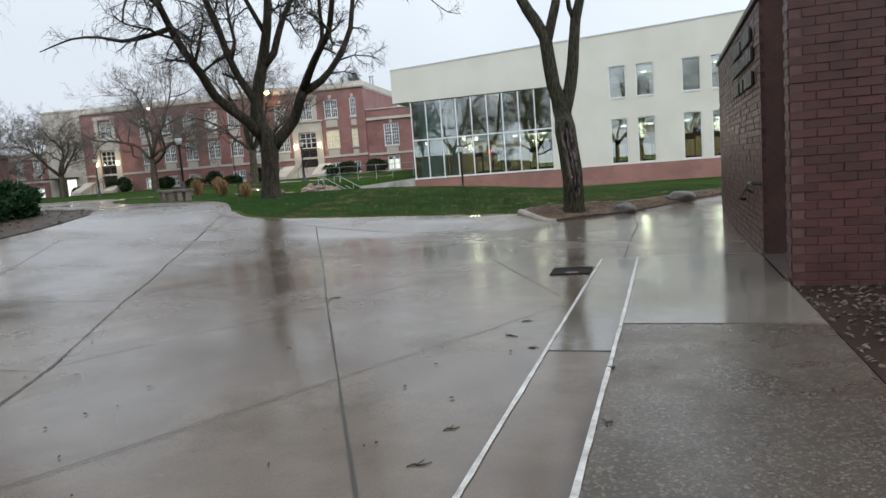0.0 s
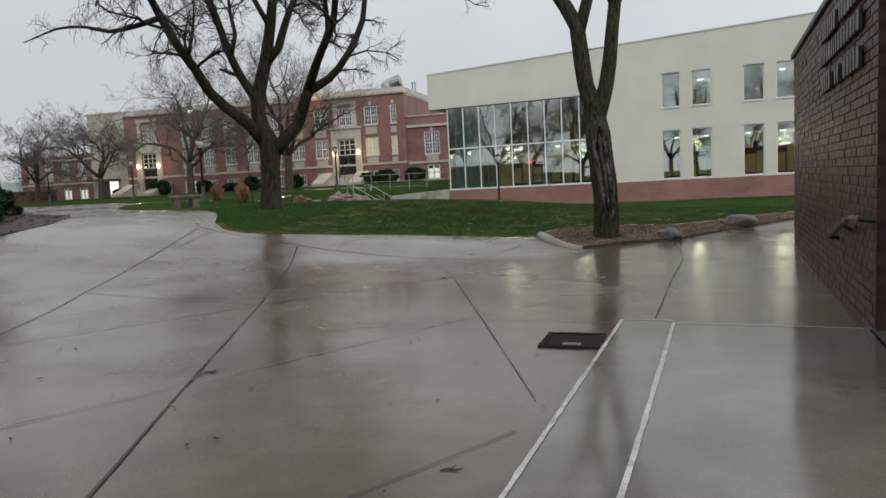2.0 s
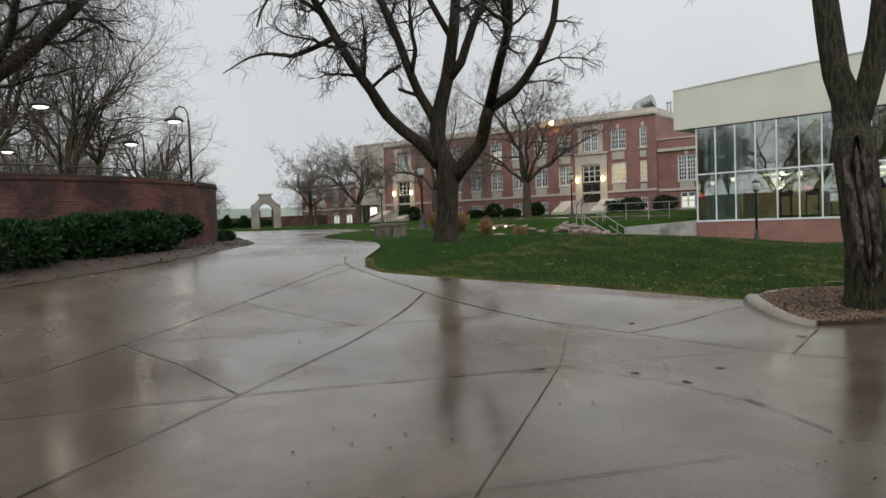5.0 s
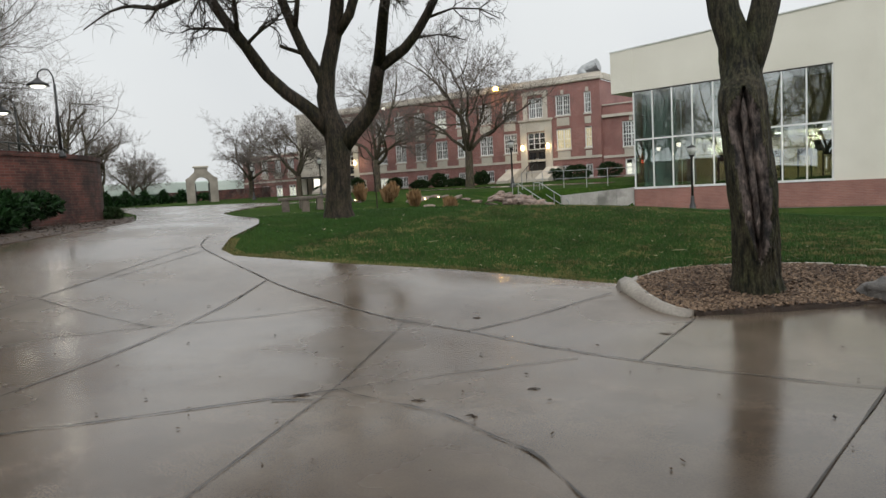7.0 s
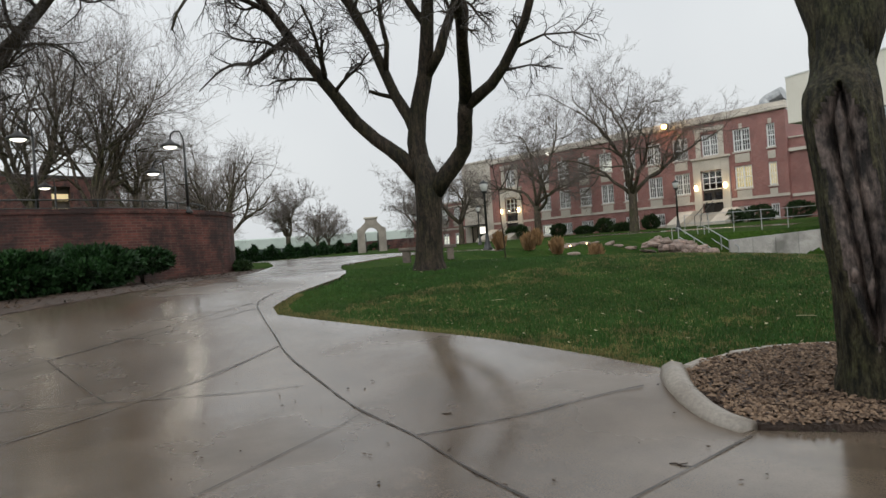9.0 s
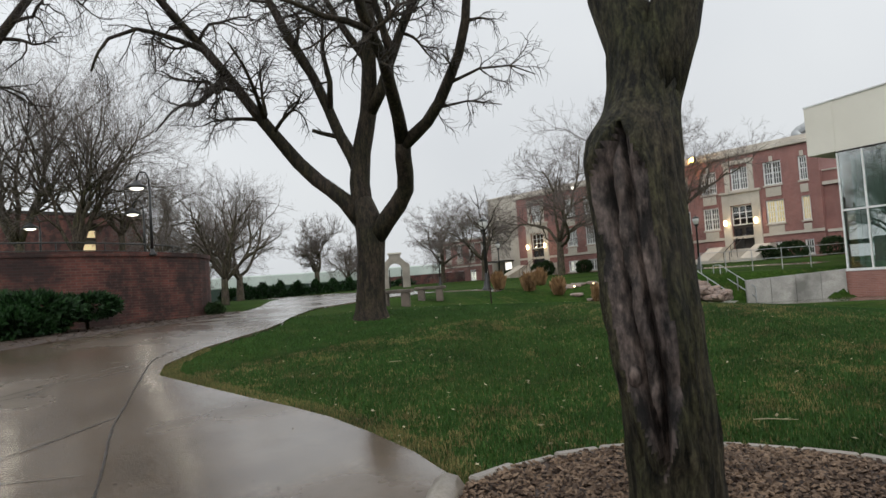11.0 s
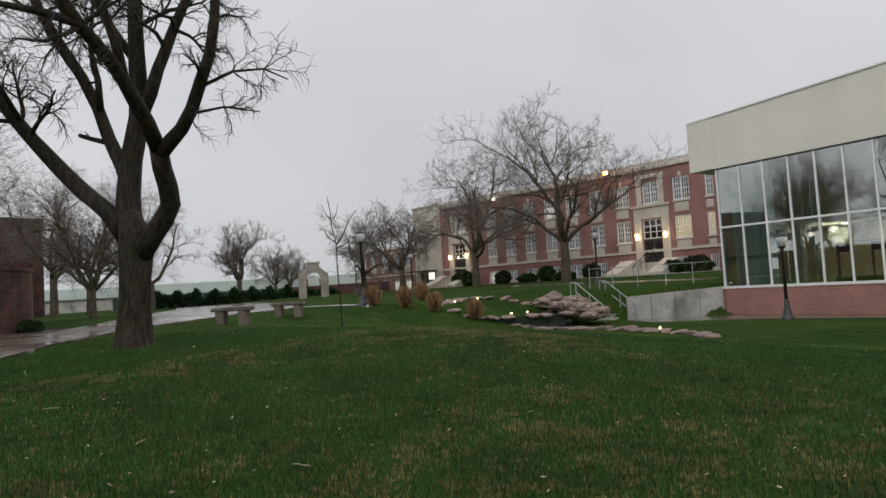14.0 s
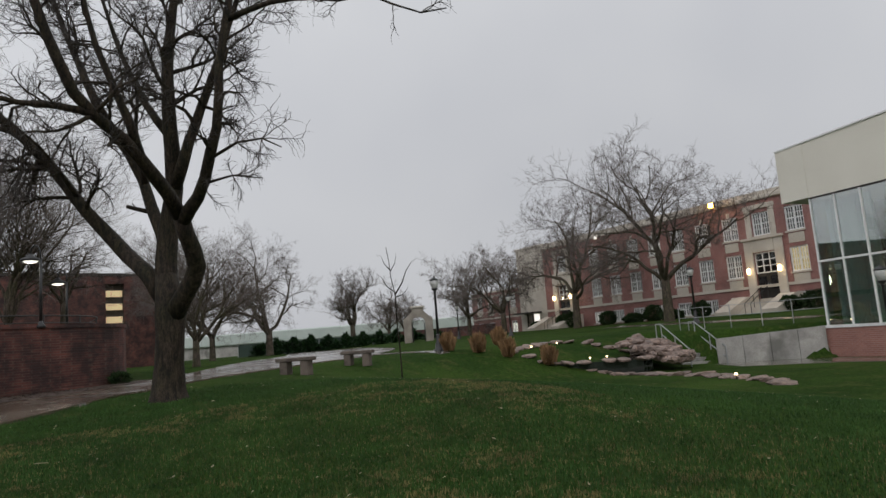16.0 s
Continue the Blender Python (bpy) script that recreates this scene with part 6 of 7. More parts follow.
bell_lamp(-16.61, 20.38, 2.95, 2.05, "black gooseneck lamp with lit bell shade on terrace", 35)
bell_lamp(-16.75, 16.5, 2.95, 2.1, "black gooseneck lamp with lit bell shade on terrace", 35)
bell_lamp(-20.8, 21.2, 2.95, 1.8, "black gooseneck lamp further back on terrace", 35)
bell_lamp(-24.5, 18.5, 2.95, 1.7, "black gooseneck lamp further back on terrace", 35)


def post_lamp(x, y, top, label):
    z = gz(x, y)
    h = top - z
    p = thing("lantern_post", label, "street lamp", (x, y, z), 0, "lantern posts")
    part("base", lathe(bmesh.new(), [(0.24, -0.1), (0.24, 0.08), (0.17, 0.12), (0.15, 0.3), (0.1, 0.42), (0.085, 0.7), (0.07, 0.75)], n=12), BLACK_METAL, p, "moulded cast base", True)
    part("pole", lathe(bmesh.new(), [(0.062, 0.7), (0.048, h - 0.75), (0.07, h - 0.72), (0.05, h - 0.66)], n=12), BLACK_METAL, p, smooth=True)
    part("cradle", lathe(bmesh.new(), [(0.05, h - 0.68), (0.14, h - 0.6), (0.15, h - 0.56), (0.1, h - 0.55)], n=12), BLACK_METAL, p, smooth=True)
    part("lantern", lathe(bmesh.new(), [(0.12, h - 0.555), (0.19, h - 0.35), (0.2, h - 0.24), (0.17, h - 0.2)], n=12), FROSTED, p, "frosted lantern glass", True)
    part("cap", lathe(bmesh.new(), [(0.22, h - 0.205), (0.2, h - 0.16), (0.08, h - 0.08), (0.03, h - 0.05), (0.02, h), (0.0, h + 0.02)], n=12), BLACK_METAL, p, "black lantern cap with finial", True)


post_lamp(-19.4, 35.5, 4.5, "black lantern post standing unlit on lawn")
post_lamp(-5.2, 44.5, 3.05, "black lantern post beside glass building")
post_lamp(-19.2, 52.4, 4.7, "black lantern post before brick hall")
post_lamp(-39.0, 54.0, 4.9, "black lantern post before brick hall")
post_lamp(-49.5, 55.5, 4.9, "black lantern post near stone arch")


# ---- benches, arch, fountain ----
def bench(x, y, turn):
    b = thing("stone_bench", "backless weathered stone slab bench beside path", "bench", (x, y, gz(x, y)), turn, "stone benches")
    part("seat", boxed(-0.6, 0.6, -0.25, 0.25, 0.42, 0.54, bevel=0.02), BENCH, b, "thick stone seat slab")
    for s in (-0.48, 0.22):
        part("leg", boxed(s, s + 0.26, -0.22, 0.22, -0.05, 0.418, bevel=0.015), BENCH, b)


bench(-14.7, 27.4, 48)
bench(-17.1, 30.6, 50)


def stone_arch():
    a = thing("stone_arch", "free-standing pale stone memorial arch with stepped top", "arch", (-57.3, 55.4, 0.9), 58)
    W, T = 1.55, 0.45
    outline = []
    for i in range(17):
        ang = math.pi * i / 16
        outline.append((-0.75 * math.cos(ang), 2.5 + 0.75 * math.sin(ang)))
    prof = [(-W, -0.3), (-W, 3.1), (-1.2, 3.3), (-0.62, 3.85), (-0.62, 4.2), (0.62, 4.2), (0.62, 3.85), (1.2, 3.3), (W, 3.1), (W, -0.3), (0.75, -0.3)] + outline[::-1] + [(-0.75, -0.3)]
    bm = bmesh.new()
    f = bm.faces.new([bm.verts.new((x, -T, z)) for x, z in prof])
    e = bmesh.ops.extrude_face_region(bm, geom=[f])
    for g in e["geom"]:
        if isinstance(g, bmesh.types.BMVert):
            g.co.y = T
    bmesh.ops.recalc_face_normals(bm, faces=bm.faces)
    part("arch_body", bm, BENCH_PALE, a)
    part("cap", boxed(-0.75, 0.75, -0.55, 0.55, 4.204, 4.4, bevel=0.04), STONE, a)
    for s in (-W - 0.08, 0.82):
        part("base", boxed(s, s + 0.81, -0.53, 0.53, -0.35, 0.4, bevel=0.03), STONE, a)
    part("inner_frame", box(boxed(-0.7, -0.6, -0.08, 0.08, -0.3, 2.6), 0.6, 0.7, -0.08, 0.08, -0.3, 2.6), BRONZE, a)


stone_arch()


def fountain():
    r = random.Random(31)
    pond = [(-17.2, 37.9), (-17.9, 40.2), (-17.4, 42.2), (-14.6, 43.2), (-13.2, 42.0), (-12.6, 40.8), (-14.2, 39.3), (-15.6, 38.2)]
    bm = bmesh.new()
    f = bm.faces.new([bm.verts.new((x, y, 0.3)) for x, y in flat(pond, 0.6)])
    if f.normal.z < 0:
        f.normal_flip()
    # the water sits on a low stone basin
    e = bmesh.ops.extrude_face_region(bm, geom=[f])
    for g in e["geom"]:
        if isinstance(g, bmesh.types.BMVert):
            g.co.z = -0.4
    bmesh.ops.recalc_face_normals(bm, faces=bm.faces)
    tagged(part("pond_water", bm, WATER), "dark still pond water among stones", "pond", kind="structure")
    stones = []
    ring = flat(pond + pond[:1], 0.55)
    for x, y in ring:
        stones.append((x + r.uniform(-0.12, 0.12), y + r.uniform(-0.12, 0.12), max(0.3, gz(x, y)) + 0.03, r.uniform(0.25, 0.42), r.uniform(0.2, 0.32), r.uniform(0.07, 0.13)))
    for _ in range(120):
        a = r.random()
        x, y = -14.9 + 3.2 * a + r.uniform(-0.5, 0.5), 42.9 - 0.9 * a + r.uniform(-0.8, 0.8)
        h = 1.0 - 0.75 * a + r.uniform(-0.1, 0.2)
        stones.append((x, y, max(0.0, h - 0.1), r.uniform(0.16, 0.38), r.uniform(0.14, 0.3), r.uniform(0.1, 0.22)))
    for i in range(26):
        f0 = i / 25
        stones.append((-14.0 + 9.4 * f0 + r.uniform(-0.2, 0.2), 39.4 + 1.2 * math.sin(f0 * 3.1) - 1.8 * f0 + r.uniform(-0.15, 0.15), gz(-14 + 9.4 * f0, 39.5 - f0) + 0.03, r.uniform(0.25, 0.5), r.uniform(0.15, 0.3), r.uniform(0.05, 0.12)))
    shapes = []
    for s in range(6):
        bm = bmesh.new()
        bmesh.ops.create_icosphere(bm, subdivisions=2, radius=1)
        for v in bm.verts:
            v.co *= 1 + 0.35 * noise.fractal(v.co * 1.4 + Vector((s * 5.1, 2, 0)), 0.9, 2.0, 3)
            v.co.z = max(-0.7, min(0.75, v.co.z))
        shapes.append(mesh_of("stone", bm, ROCK_PALE))
    for x, y, z, sx, sy, sz in stones:
        o = new("pond_stone", shapes[r.randrange(6)])
        o.matrix_world = Matrix.LocRotScale((x, y, z), Euler((r.uniform(-0.2, 0.2), r.uniform(-0.2, 0.2), r.uniform(0, 6.3))), (sx, sy, sz))
        tagged(o, "rough brown fieldstone piled round pond", "rock", group="pond stones")
    for x, y, z in ((-16.95, 37.75, 0.95), (-17.2, 38.9, 1.0), (-17.5, 40.6, 1.05), (-15.2, 40.4, 0.36), (-14.9, 41.1, 0.36), (-6.9, 38.6, -0.1)):
        t = thing("pond_light", "small lit garden spotlight at pond edge", "garden light", (x, y, z), 0, "pond lights")
        part("stake", lathe(bmesh.new(), [(0.02, -0.3), (0.02, 0.02)], n=6), BLACK_METAL, t)
        part("lens", lathe(bmesh.new(), [(0.03, 0.02), (0.045, 0.04), (0.04, 0.08), (0.015, 0.09)], n=8), LAMP_WARM, t, "glowing lens")
    # steps with rails
    st = thing("garden_steps", "grey concrete garden steps down beside pond", "steps", (-12.3, 44.15, -0.62), 68)
    for i in range(6):
        part("step", boxed(-0.8, 0.8, 0.32 * i, 2.6, -0.2 + 0.17 * i, 0.17 * (i + 1) - 0.003 * i), CONCRETE, st, "grey concrete step")
    hr = thing("step_railing", "pale galvanised pipe railing on garden steps", "railing", (-12.3, 44.15, -0.62), 68, "step railings")
    bm = bmesh.new()
    rod(bm, (-0.85, -0.3, 1.1), (-0.85, 2.0, 2.2), 0.025)
    rod(bm, (-0.85, -0.3, 0.65), (-0.85, 2.0, 1.75), 0.025)
    rod(bm, (-0.85, 2.0, 2.2), (-0.85, 2.5, 2.2), 0.025)
    for y, z in ((-0.3, 1.1), (0.85, 1.65), (2.0, 2.2), (2.5, 2.2)):
        rod(bm, (-0.85, y, z), (-0.85, y, -0.1), 0.025)
    part("rail", bm, GREY_METAL, hr)
    copy_thing(hr, pose(-12.3 + 1.6 * math.cos(radians(68)), 44.15 + 1.6 * math.sin(radians(68)), -0.62, 0, 0, 68))
    wl_ = thing("concrete_wall", "stained pale concrete retaining wall joining glass building", "wall", (-12.2, 44.75, 0), math.degrees(math.atan2(2.7, 3.1)), kind="structure")
    n = 4
    for i in range(n):
        a, c = 4.15 * i / n, 4.15 * (i + 1) / n
        bm = boxed(a + 0.006, c - 0.006, -0.12, 0.12, -0.8, 0.8, bevel=0.01)
        for v in bm.verts:
            if v.co.z > 0:
                v.co.z += 0.055 * v.co.x
        part("wall_panel", bm, CONCRETE, wl_, "stained concrete panel")
    fence = thing("wall_railing", "thin grey post railing above concrete wall", "railing")
    pts = [(-15.5, 46.6), (-13.0, 47.0), (-10.8, 48.2), (-9.6, 49.6)]
    line = smooth_path([(x, y, 0) for x, y in pts], 1.0)
    bm = bmesh.new()
    for a, c in zip(line, line[1:]):
        for h in (1.0, 0.55):
            rod(bm, (a.x, a.y, gz(a.x, a.y) + h), (c.x, c.y, gz(c.x, c.y) + h), 0.015, 6)
    part("rail", bm, GREY_METAL, fence)
    for a in line:
        part("post", rod(bmesh.new(), (a.x, a.y, gz(a.x, a.y) - 0.1), (a.x, a.y, gz(a.x, a.y) + 1.05), 0.022, 6), GREY_METAL, fence)


fountain()
walk2 = [(-30, 57.5), (-24, 56.0), (-18, 54.0), (-12, 53.0), (-12, 51.6), (-18, 52.4), (-24, 54.2), (-30, 55.6)]
tagged(part("hall_path", draped(walk2, 0.02, 0.5), SLAB), "pale wet concrete path before brick hall", "path", kind="structure")
walk3 = [(-23, 34.6), (-20.5, 35.6), (-18.2, 35.3), (-18.0, 34.7), (-20.3, 34.6), (-22.4, 33.5)]
tagged(part("lamp_path", draped(walk3, 0.02, 0.5), SLAB), "pale wet concrete path strip on lawn", "path", kind="structure")
apron = [(-12.0, 44.3), (-9.0, 46.9), (-3, 46.2), (6, 45.1), (6, 44.3), (-3, 45.2), (-7, 44.9), (-10, 43.2)]
tagged(part("building_walk", draped(apron, 0.02, 0.5), SLAB), "wet concrete strip along brick plinth", "path", kind="structure")

for i, (x, y) in enumerate(((-18.6, 35.5), (-17.6, 36.4), (-16.6, 37.2), (-15.2, 38.2), (-18.9, 38.4))):
    leaf_clump("ornamental_grass", "tuft of dry russet ornamental grass", "plant", [(x, y, gz(x, y) + 0.22, 0.2, 0.2, 0.24)], 420, 0.38, RUST, 40 + i, "ornamental grasses", up=2.6)
for i, (x, w, h) in enumerate(((-20.3, 1.3, 0.75), (-22.3, 1.0, 0.6), (-30.0, 0.9, 0.75), (-33.0, 1.2, 0.45), (-35.0, 0.9, 0.8), (-37.3, 1.3, 0.45), (-40.6, 1.0, 0.75), (-45.6, 0.9, 0.9), (-17.3, 1.2, 0.8), (-46.9, 0.8, 0.8), (-51.2, 0.7, 0.5))):
    leaf_clump("hall_shrub", "clipped dark evergreen shrub against brick hall", "shrub", [(x, 66.6, gz(x, 66.6) + h * 0.8, w, 0.8, h)], 2200, 0.16, BUSH, 60 + i, "hall shrubs")


# ---- trees at a distance ----
HT = "bare deciduous tree with fine twigs before brick hall"
CROWN = {1: 7, 2: 6, 3: 6, 4: 7}
# these trees take the bark and twig colours paled for haze
FAR = dict(twig=TWIG_HAZED, bark=BARK_HAZED)
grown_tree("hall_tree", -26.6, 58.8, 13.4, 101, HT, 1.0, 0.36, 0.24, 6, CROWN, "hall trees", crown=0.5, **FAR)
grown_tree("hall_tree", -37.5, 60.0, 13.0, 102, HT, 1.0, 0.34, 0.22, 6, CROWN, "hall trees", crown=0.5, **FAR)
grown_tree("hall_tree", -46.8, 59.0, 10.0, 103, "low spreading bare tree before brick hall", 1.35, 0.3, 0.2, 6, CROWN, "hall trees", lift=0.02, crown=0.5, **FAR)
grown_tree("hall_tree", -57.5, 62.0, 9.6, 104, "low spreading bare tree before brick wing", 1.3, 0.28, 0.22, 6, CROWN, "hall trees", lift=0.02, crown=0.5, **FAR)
PT = "bare tree beside far path with grey-brown twigs paled for haze"
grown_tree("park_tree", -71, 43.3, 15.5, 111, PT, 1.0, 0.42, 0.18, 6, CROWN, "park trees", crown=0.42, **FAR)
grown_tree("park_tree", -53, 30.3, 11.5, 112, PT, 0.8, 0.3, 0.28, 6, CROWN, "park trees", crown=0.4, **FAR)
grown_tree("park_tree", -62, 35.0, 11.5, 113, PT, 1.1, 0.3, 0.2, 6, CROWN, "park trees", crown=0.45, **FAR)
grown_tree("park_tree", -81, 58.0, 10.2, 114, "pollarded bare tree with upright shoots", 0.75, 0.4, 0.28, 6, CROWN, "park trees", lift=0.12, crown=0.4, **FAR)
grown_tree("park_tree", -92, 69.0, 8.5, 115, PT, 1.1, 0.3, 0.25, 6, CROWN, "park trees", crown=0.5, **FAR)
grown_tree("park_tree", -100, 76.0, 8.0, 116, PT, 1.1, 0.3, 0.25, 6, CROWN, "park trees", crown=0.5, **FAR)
TT = "bare multi-stemmed tree rising behind terrace wall"
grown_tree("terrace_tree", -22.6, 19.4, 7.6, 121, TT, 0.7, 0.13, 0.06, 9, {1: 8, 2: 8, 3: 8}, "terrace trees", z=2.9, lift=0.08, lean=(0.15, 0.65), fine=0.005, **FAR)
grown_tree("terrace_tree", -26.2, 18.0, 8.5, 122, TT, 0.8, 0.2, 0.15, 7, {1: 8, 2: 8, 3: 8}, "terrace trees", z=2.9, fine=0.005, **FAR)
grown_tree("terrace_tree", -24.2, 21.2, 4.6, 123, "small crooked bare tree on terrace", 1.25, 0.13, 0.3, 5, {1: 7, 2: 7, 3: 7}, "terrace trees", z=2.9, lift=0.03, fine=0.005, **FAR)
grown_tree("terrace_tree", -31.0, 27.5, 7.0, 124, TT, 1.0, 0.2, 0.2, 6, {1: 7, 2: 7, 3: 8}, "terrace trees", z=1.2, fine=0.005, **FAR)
RT = "tall bare tree mirrored in glass across the plaza"
for i, (x, y, h) in enumerate(((-44, -9, 14), (-33, -12, 16), (-21, -17, 15), (-8, -19, 17), (3.5, -17, 16), (14, -20, 17))):
    grown_tree("plaza_tree", x, y, h, 150 + i, RT, 1.0, 0.38, 0.2, 6, CROWN, "plaza trees", crown=0.48)


def leaning_tree():
    T = Tree(131)
    kids = {1: 9, 2: 9, 3: 12}
    T.limbs.add([(-17.6, 12.0, 2.8), (-17.5, 12.1, 3.1), (-16.9, 12.6, 4.0)], [0.42, 0.34, 0.3], 12)
    T.along([(-17.0, 12.5, 3.8), (-15.9, 13.6, 4.6), (-15.0, 14.8, 5.6), (-14.4, 15.9, 6.9), (-13.9, 16.8, 8.2), (-13.2, 17.8, 9.8)], 0.27, 0.07, kids, 3, 2.8, 0.0, droop=0.12, start=0.2)
    T.along([(-15.6, 14.0, 4.9), (-14.8, 14.6, 6.0), (-13.8, 14.6, 7.2), (-12.4, 14.8, 8.6)], 0.15, 0.04, kids, 3, 2.6, 0.0, droop=0.12)
    T.along([(-16.6, 12.9, 4.2), (-16.9, 13.8, 5.6), (-17.6, 14.8, 7.4), (-18.0, 16.0, 9.4)], 0.16, 0.04, kids, 3, 2.6, 0.0, droop=0.1)
    T.finish("leaning_tree", "dark leaning bare tree on raised terrace")


leaning_tree()


def sapling():
    T = Tree(141)
    x, y = -13.7, 30.6
    z = gz(x, y)
    for pts, r0, r1 in (([(x + 0.12, y, z - 0.1), (x + 0.1, y, z + 0.9), (x + 0.02, y, 2.3), (x, y, 3.15), (x - 0.12, y - 0.05, 3.7), (x - 0.16, y - 0.06, 4.2), (x - 0.25, y - 0.1, 4.75)], 0.028, 0.01),
                        ([(x, y, 3.1), (x + 0.22, y + 0.2, 3.5), (x + 0.32, y + 0.3, 3.85), (x + 0.5, y + 0.45, 4.15)], 0.03, 0.01),
                        ([(x, y, 3.0), (x + 0.2, y + 0.18, 3.08), (x + 0.36, y + 0.3, 3.25)], 0.02, 0.008),
                        ([(x - 0.02, y, 3.2), (x - 0.2, y - 0.18, 3.4), (x - 0.34, y - 0.3, 3.75)], 0.022, 0.008),
                        ([(x - 0.14, y - 0.05, 3.95), (x - 0.3, y - 0.18, 4.2), (x - 0.36, y - 0.24, 4.45)], 0.016, 0.006),
                        ([(x - 0.13, y - 0.05, 3.9), (x + 0.02, y + 0.06, 4.15), (x + 0.06, y + 0.1, 4.4)], 0.014, 0.006)):
        path = smooth_path([(a, c, h + 0.2 * min(1, h / 3)) for a, c, h in pts], 0.2)
        T.limbs.add(path, [r0 + (r1 - r0) * i / (len(path) - 1) for i in range(len(path))], 6)
        for k in range(2, len(path), 2):
            if path[k].z > 3.1:
                T.twigs.add(T.curve(path[k], T.aside(path[k] - path[k - 1], 0.9), 0.22, 3, 0.2, 0.05), [0.006, 0.005, 0.004, 0.003], 3)
    T.finish("sapling", "thin bare young tree on lawn near benches")


sapling()


# ---- far left: brick block, hedge, fence, long pale roof ----
def side_block():
    b = thing("terrace_building", "plain red brick building with lit stair window", "building", (-63.0, 31.6, 0), 12)
    bm = bmesh.new()
    wall_cells(bm, -46, 0, 0.8, 9.7, [(-6.0, -4.4, 1.6, 9.0), (-24, -16, 5.2, 7.0)], 0.3)
    for v in bm.verts:
        v.co = Vector((-v.co.y, v.co.x, v.co.z))
    part("wall", bm, BRICK_OLD, b)
    part("north_wall", boxed(-14, -0.305, -0.3, 0.0, 0.8, 9.7), BRICK_OLD, b)
    part("coping", boxed(-14, 0.08, -46, 0.08, 9.704, 9.95), BRONZE, b)
    for k in range(6):
        part("stair_light", boxed(-0.5, -0.4, -5.95, -4.45, 1.8 + k * 1.2, 2.4 + k * 1.2), STAIR_GLOW, b, "lit band of stair window")
    # added dark sheets stand for the unlit depth behind both openings
    part("stair_dim_sheet", boxed(-0.9, -0.8, -6.2, -4.2, 1.4, 9.2), PAINTED_DIM, b)
    part("upper_dim_sheet", boxed(-0.9, -0.8, -24.2, -15.8, 5.0, 7.2), PAINTED_DIM, b)


side_block()
leaf_clump("far_hedge", "clipped dark green hedge row in distance", "hedge", [(-76 + 0.45 * i * 2.4, 44 + i * 2.4, 1.5, 1.6, 1.6, 1.2) for i in range(9)], 9000, 0.4, YEW, 90)
for i in range(9):
    x, y = -74 + 0.8 * i, 45 + 1.9 * i
    leaf_clump("conifer", "small pointed dark evergreen in distant row", "tree", [(x, y, 2.2, 0.5, 0.5, 1.1)], 500, 0.3, YEW, 200 + i, "conifer row")
fence = thing("windscreen_fence", "long dark green fabric fence in distance", "fence")
for i in range(14):
    a, c = Vector((-88 + 2.0 * i * 0.9, 44 + 3.2 * i, 0)), Vector((-88 + 2.0 * (i + 1) * 0.9, 44 + 3.2 * (i + 1), 0))
    d = c - a
    o = part("panel", boxed(0.04, d.length - 0.04, -0.03, 0.03, 0.9, 2.9), GREEN_FENCE, fence)
    o.matrix_local = Matrix.Translation(a) @ Matrix.Rotation(math.atan2(d.y, d.x), 4, "Z")
    part("post", rod(bmesh.new(), (a.x, a.y, 0.5), (a.x, a.y, 3.1), 0.06), GREY_METAL, fence)
far = thing("long_hall", "long low building with pale green roof in distance", "building", (-119, 54, 0), 62)
part("wall", boxed(-30, 75, 0, 12, 0.5, 3.3), CONCRETE, far)
part("roof", boxed(-31, 76, -0.6, 12.6, 3.304, 5.4, bevel=0.2), PALE_ROOF, far, "pale green sheet roof")
part("low_wall", boxed(-9, 9, 0, 0.4, 0, 1.6), BRICK_OLD, thing("boundary_wall", "low red brick boundary wall by arch", "wall", (-68, 66, 1.4), 20, kind="structure"))


# ---- grass and litter ----
def patch(x, y):
    """Where the turf is worn: about -1 to 1, ragged, drawn out along the slope."""
    v = np.zeros_like(x)
    for k, (f, w) in enumerate(((0.6, 0.3), (2.6, 0.3), (6.1, 0.35), (13.3, 0.35), (27.0, 0.3))):
        a = 0.7 + 1.9 * k
        u, q = x * math.cos(a) + y * math.sin(a), -x * math.sin(a) + y * math.cos(a)
        v += w * np.sin(f * u + 1.3 * np.sin(0.8 * f * q + k)) * np.cos(0.9 * f * q + 1.1 * np.sin(0.7 * f * u))
    return v


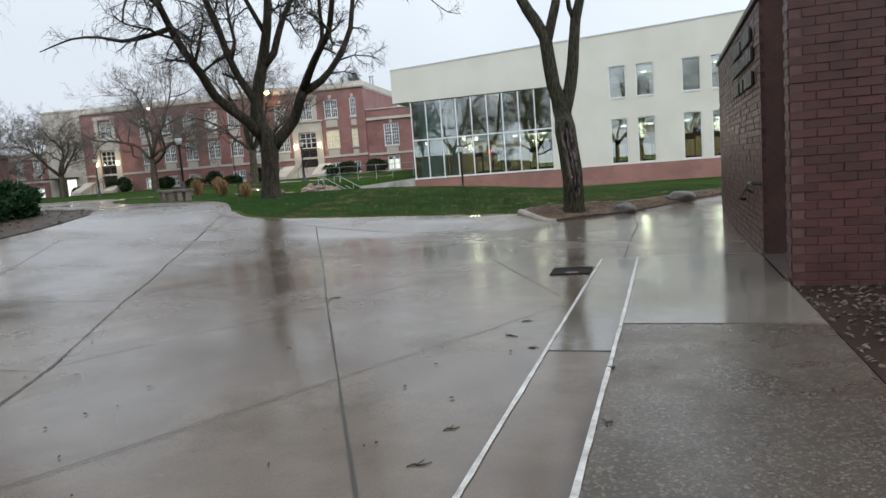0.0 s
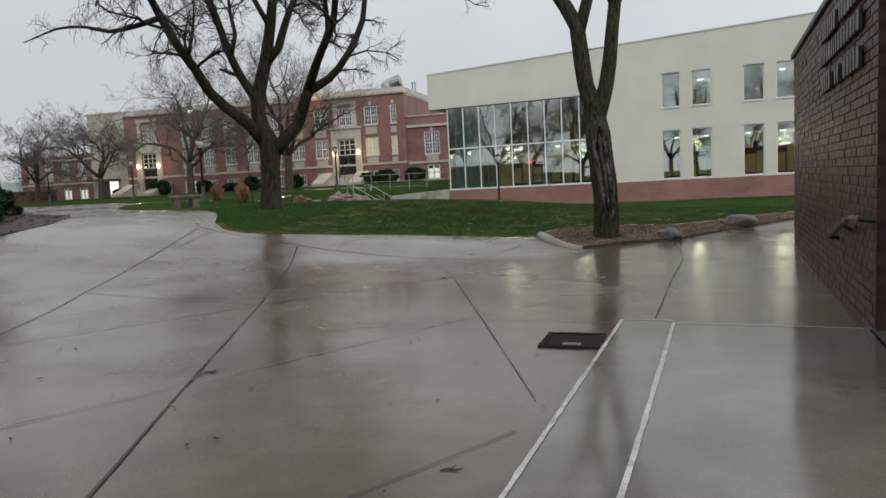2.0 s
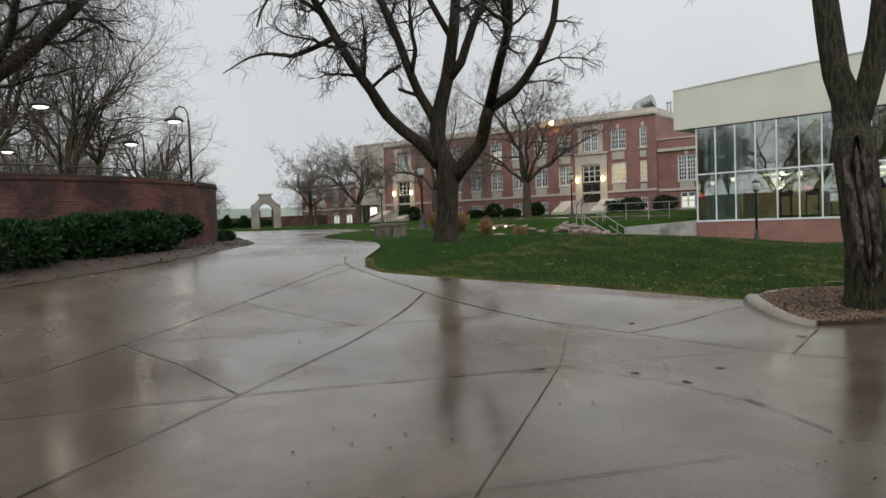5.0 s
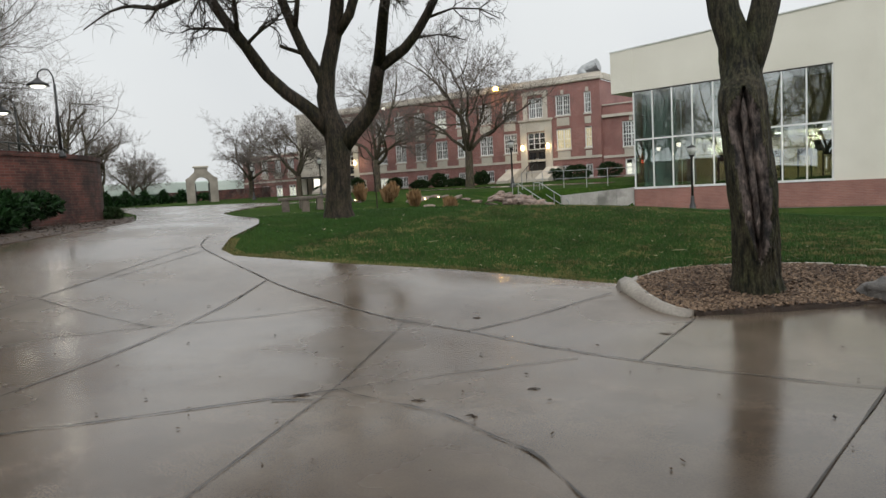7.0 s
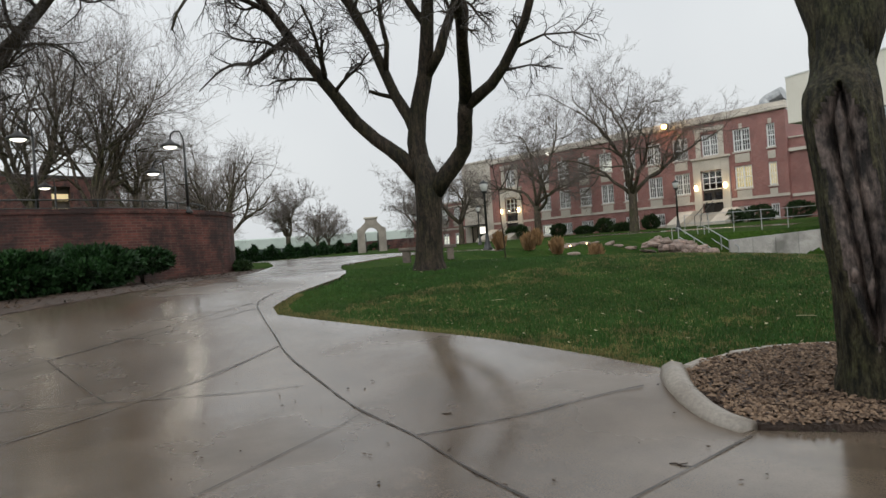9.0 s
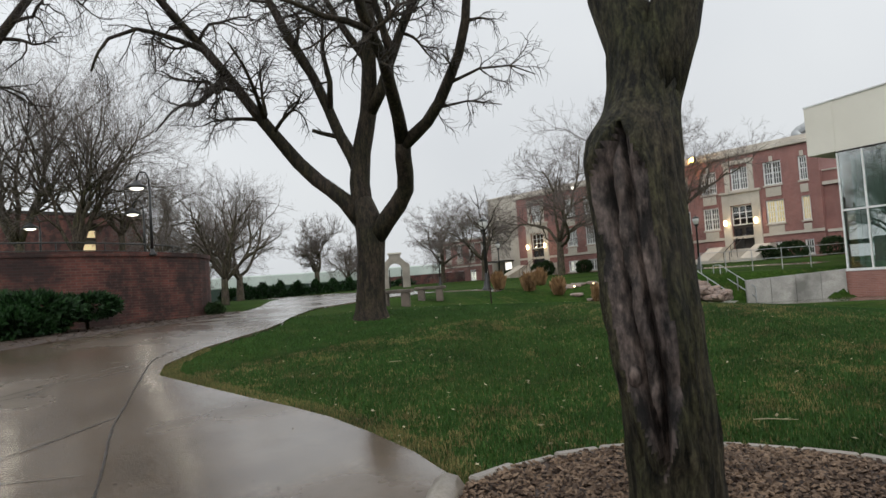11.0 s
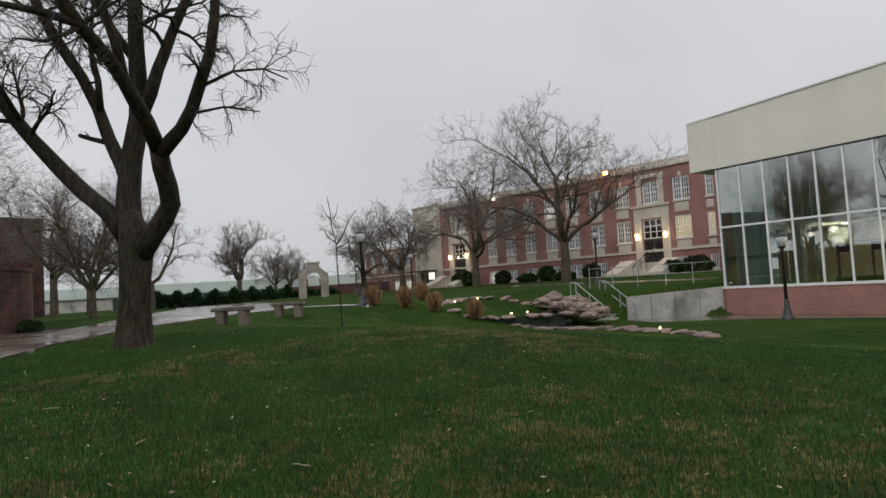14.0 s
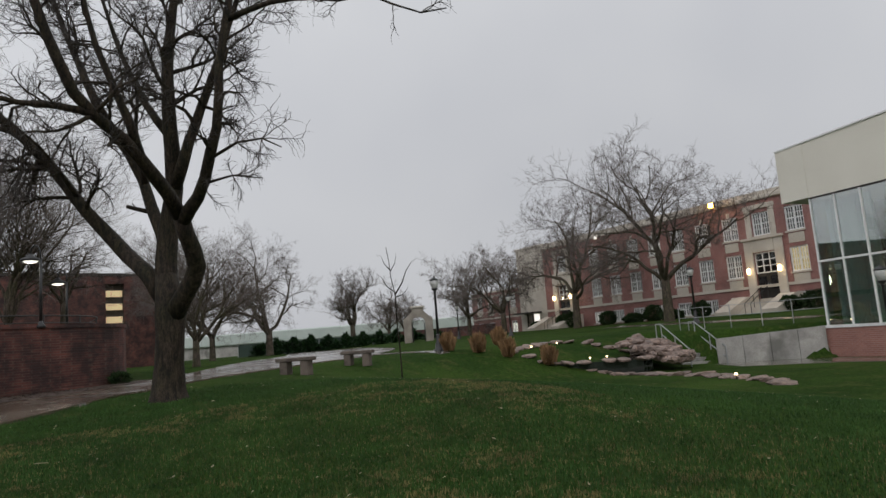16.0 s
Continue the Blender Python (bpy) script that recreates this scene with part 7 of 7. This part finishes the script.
def blades(name, count, region, seed, material, label, size, keep):
    """Single grass blades over the lawn."""
    g = np.random.default_rng(seed)
    x0, x1, y0, y1 = region
    x, y = g.uniform(x0, x1, count), g.uniform(y0, y1, count)
    ok = (g.random(count) < keep(x, y)) & ~inside_many(PAVED, x, y) & ~inside_many(MULCH_POLY, x, y)
    x, y = x[ok], y[ok]
    n = len(x)
    z = np.array([gz(a, c) for a, c in zip(x.tolist(), y.tolist())])
    a, l, w = g.uniform(0, 6.283, n), g.uniform(size[0], size[1], n), g.uniform(0.004, 0.008, n)
    lean = g.uniform(0.1, 0.7, n) * l
    ca, sa = np.cos(a), np.sin(a)
    vs = np.empty((n, 3, 3))
    vs[:, 0] = np.stack([x - sa * w, y + ca * w, z - 0.01], 1)
    vs[:, 1] = np.stack([x + sa * w, y - ca * w, z - 0.01], 1)
    vs[:, 2] = np.stack([x + ca * lean, y + sa * lean, z + l], 1)
    me = bpy.data.meshes.new(name)
    me.vertices.add(n * 3)
    me.loops.add(n * 3)
    me.polygons.add(n)
    me.vertices.foreach_set("co", vs.ravel())
    me.loops.foreach_set("vertex_index", np.arange(n * 3))
    me.polygons.foreach_set("loop_start", np.arange(n) * 3)
    me.update(calc_edges=True)
    me.materials.append(material)
    return tagged(new(name, me), label, "grass", kind="stuff")


def near_walk(x, y):
    return np.clip(1.3 - np.hypot(x - 3.0, 0.9 * (y - 20.5)) / 11.0, 0.02, 1.0)


blades("grass", 900000, (-11, 10, 17.4, 33), 1, BLADE, "short wet green grass blades", (0.022, 0.055), lambda x, y: near_walk(x, y) * (0.95 - 0.8 * np.maximum(0, patch(x, y) - 0.15)))
blades("dead_grass", 420000, (-6, 9, 18.2, 28), 3, STRAW, "pale dead grass blades in worn patches", (0.02, 0.05), lambda x, y: np.maximum(0.05, patch(x, y) - 0.12) * 1.7)
blades("edge_straw", 60000, (-8, 1, 17.6, 19.0), 4, STRAW, "dead grass along lawn edge", (0.02, 0.05), lambda x, y: inside_many(PAVED, x, y - 0.28) * 0.8)


def lawn_scraps():
    """Pale leaf scraps in the turf, and a few straws."""
    r = random.Random(57)
    vs, fs = [], []
    while len(fs) < 4 * 420:
        x, y = r.uniform(-11, 9), 18.3 + 16 * r.random() ** 1.5
        if inside(PAVED, x, y) or inside(MULCH_POLY, x, y):
            continue
        l, w = r.uniform(0.012, 0.035), r.uniform(0.008, 0.018)
        m = Matrix.Translation((x, y, gz(x, y) + 0.045)) @ Euler((r.uniform(-0.5, 0.5), r.uniform(-0.5, 0.5), r.uniform(0, 6.3))).to_matrix().to_4x4()
        q = len(vs)
        vs += [tuple(m @ Vector(c)) for c in ((-l, 0, 0), (0, -w, 0.002), (l, 0, 0.004), (0, w, 0.002), (0, 0, 0.008))]
        fs += [(q, q + 1, q + 4), (q + 1, q + 2, q + 4), (q + 2, q + 3, q + 4), (q + 3, q, q + 4)]
    me = bpy.data.meshes.new("lawn_leaves")
    me.from_pydata(vs, [], fs)
    me.materials.append(SCRAP)
    tagged(new("lawn_leaves", me), "pale dead leaf scraps lying in wet grass", "leaves", kind="stuff")
    for x, y, a, l in ((1.15, 20.75, 0.5, 0.34), (2.9, 21.9, 2.9, 0.26), (0.2, 21.3, 0.2, 0.22), (3.4, 22.6, 1.1, 0.2), (-1.6, 20.6, 2.4, 0.24), (4.6, 23.2, 0.3, 0.25), (-3.9, 20.3, 0.9, 0.2)):
        t = thing("straw_stalk", "pale dry stalk lying on the lawn", "stalk", (x, y, gz(x, y) + 0.045), math.degrees(a), "straw stalks")
        T = Tubes()
        T.add([(-l / 2, 0, 0), (-l / 6, 0.01, 0.006), (l / 5, -0.012, 0.008), (l / 2, 0.015, 0.002)], [0.005, 0.006, 0.005, 0.003], 5)
        T.add([(l / 6, 0, 0.006), (l / 3, 0.04, 0.01)], [0.004, 0.002], 4)
        T.part("stalk", SCRAP, t)


lawn_scraps()


def litter():
    r = random.Random(17)
    vs, fs = [], []
    for _ in range(420):
        x, y = r.uniform(-8, 4.5), 2 + 16 * r.random() ** 1.1
        if not inside(PAVED, x, y):
            continue
        z = gz(x, y) + 0.039
        l, w, a = r.uniform(0.008, 0.03), r.uniform(0.005, 0.014), r.uniform(0, 6.3)
        m = Matrix.Translation((x, y, z)) @ Euler((r.uniform(-0.2, 0.2), r.uniform(-0.2, 0.2), a)).to_matrix().to_4x4()
        q = len(vs)
        vs += [tuple(m @ Vector(c)) for c in ((-l, 0, 0), (0, -w, 0.002), (l, 0, 0.004), (0, w, 0.002), (0, 0, 0.008))]
        fs += [(q, q + 1, q + 4), (q + 1, q + 2, q + 4), (q + 2, q + 3, q + 4), (q + 3, q, q + 4)]
    me = bpy.data.meshes.new("fallen_leaves")
    me.from_pydata(vs, [], fs)
    me.materials.append(LITTER)
    tagged(new("fallen_leaves", me), "small dark leaf fragments scattered on wet concrete", "leaves", kind="stuff")
    for i, (x, y, a, l) in enumerate(((1.35, 7.1, 0.3, 0.18), (1.25, 6.6, 2.6, 0.2), (1.62, 5.6, 0.8, 0.16), (1.45, 6.2, 0.1, 0.14), (1.1, 4.6, 0.5, 0.16), (1.02, 4.15, 0.35, 0.2),
                                      (-0.45, 13.6, 0.2, 0.2), (0.4, 13.85, 0.4, 0.16), (0.9, 13.75, 2.8, 0.14), (1.0, 14.4, 0.5, 0.15), (-0.6, 16.3, 0.4, 0.15), (1.35, 16.4, 0.1, 0.2), (-1.0, 8.6, 0.2, 0.18), (1.93, 4.4, 1.2, 0.14), (2.0, 5.3, 1.5, 0.1))):
        t = thing("fallen_twig", "small dark wet twig lying on concrete", "twig", (x, y, gz(x, y) + (0.034 if i not in (13, 14) else 0.146)), math.degrees(a), "fallen twigs")
        T = Tubes()
        l *= 0.62
        T.add([(-l / 2, 0, 0), (-l / 5, 0.014, 0.003), (l / 8, -0.01, 0.002), (l / 2, 0.012, 0)], [0.003, 0.005, 0.004, 0.002], 5)
        T.add([(-l / 8, 0, 0), (l / 6, 0.035, 0.004), (l / 4, 0.05, 0.003)], [0.004, 0.003, 0.0015], 4)
        T.part("stick", LITTER, t)


litter()
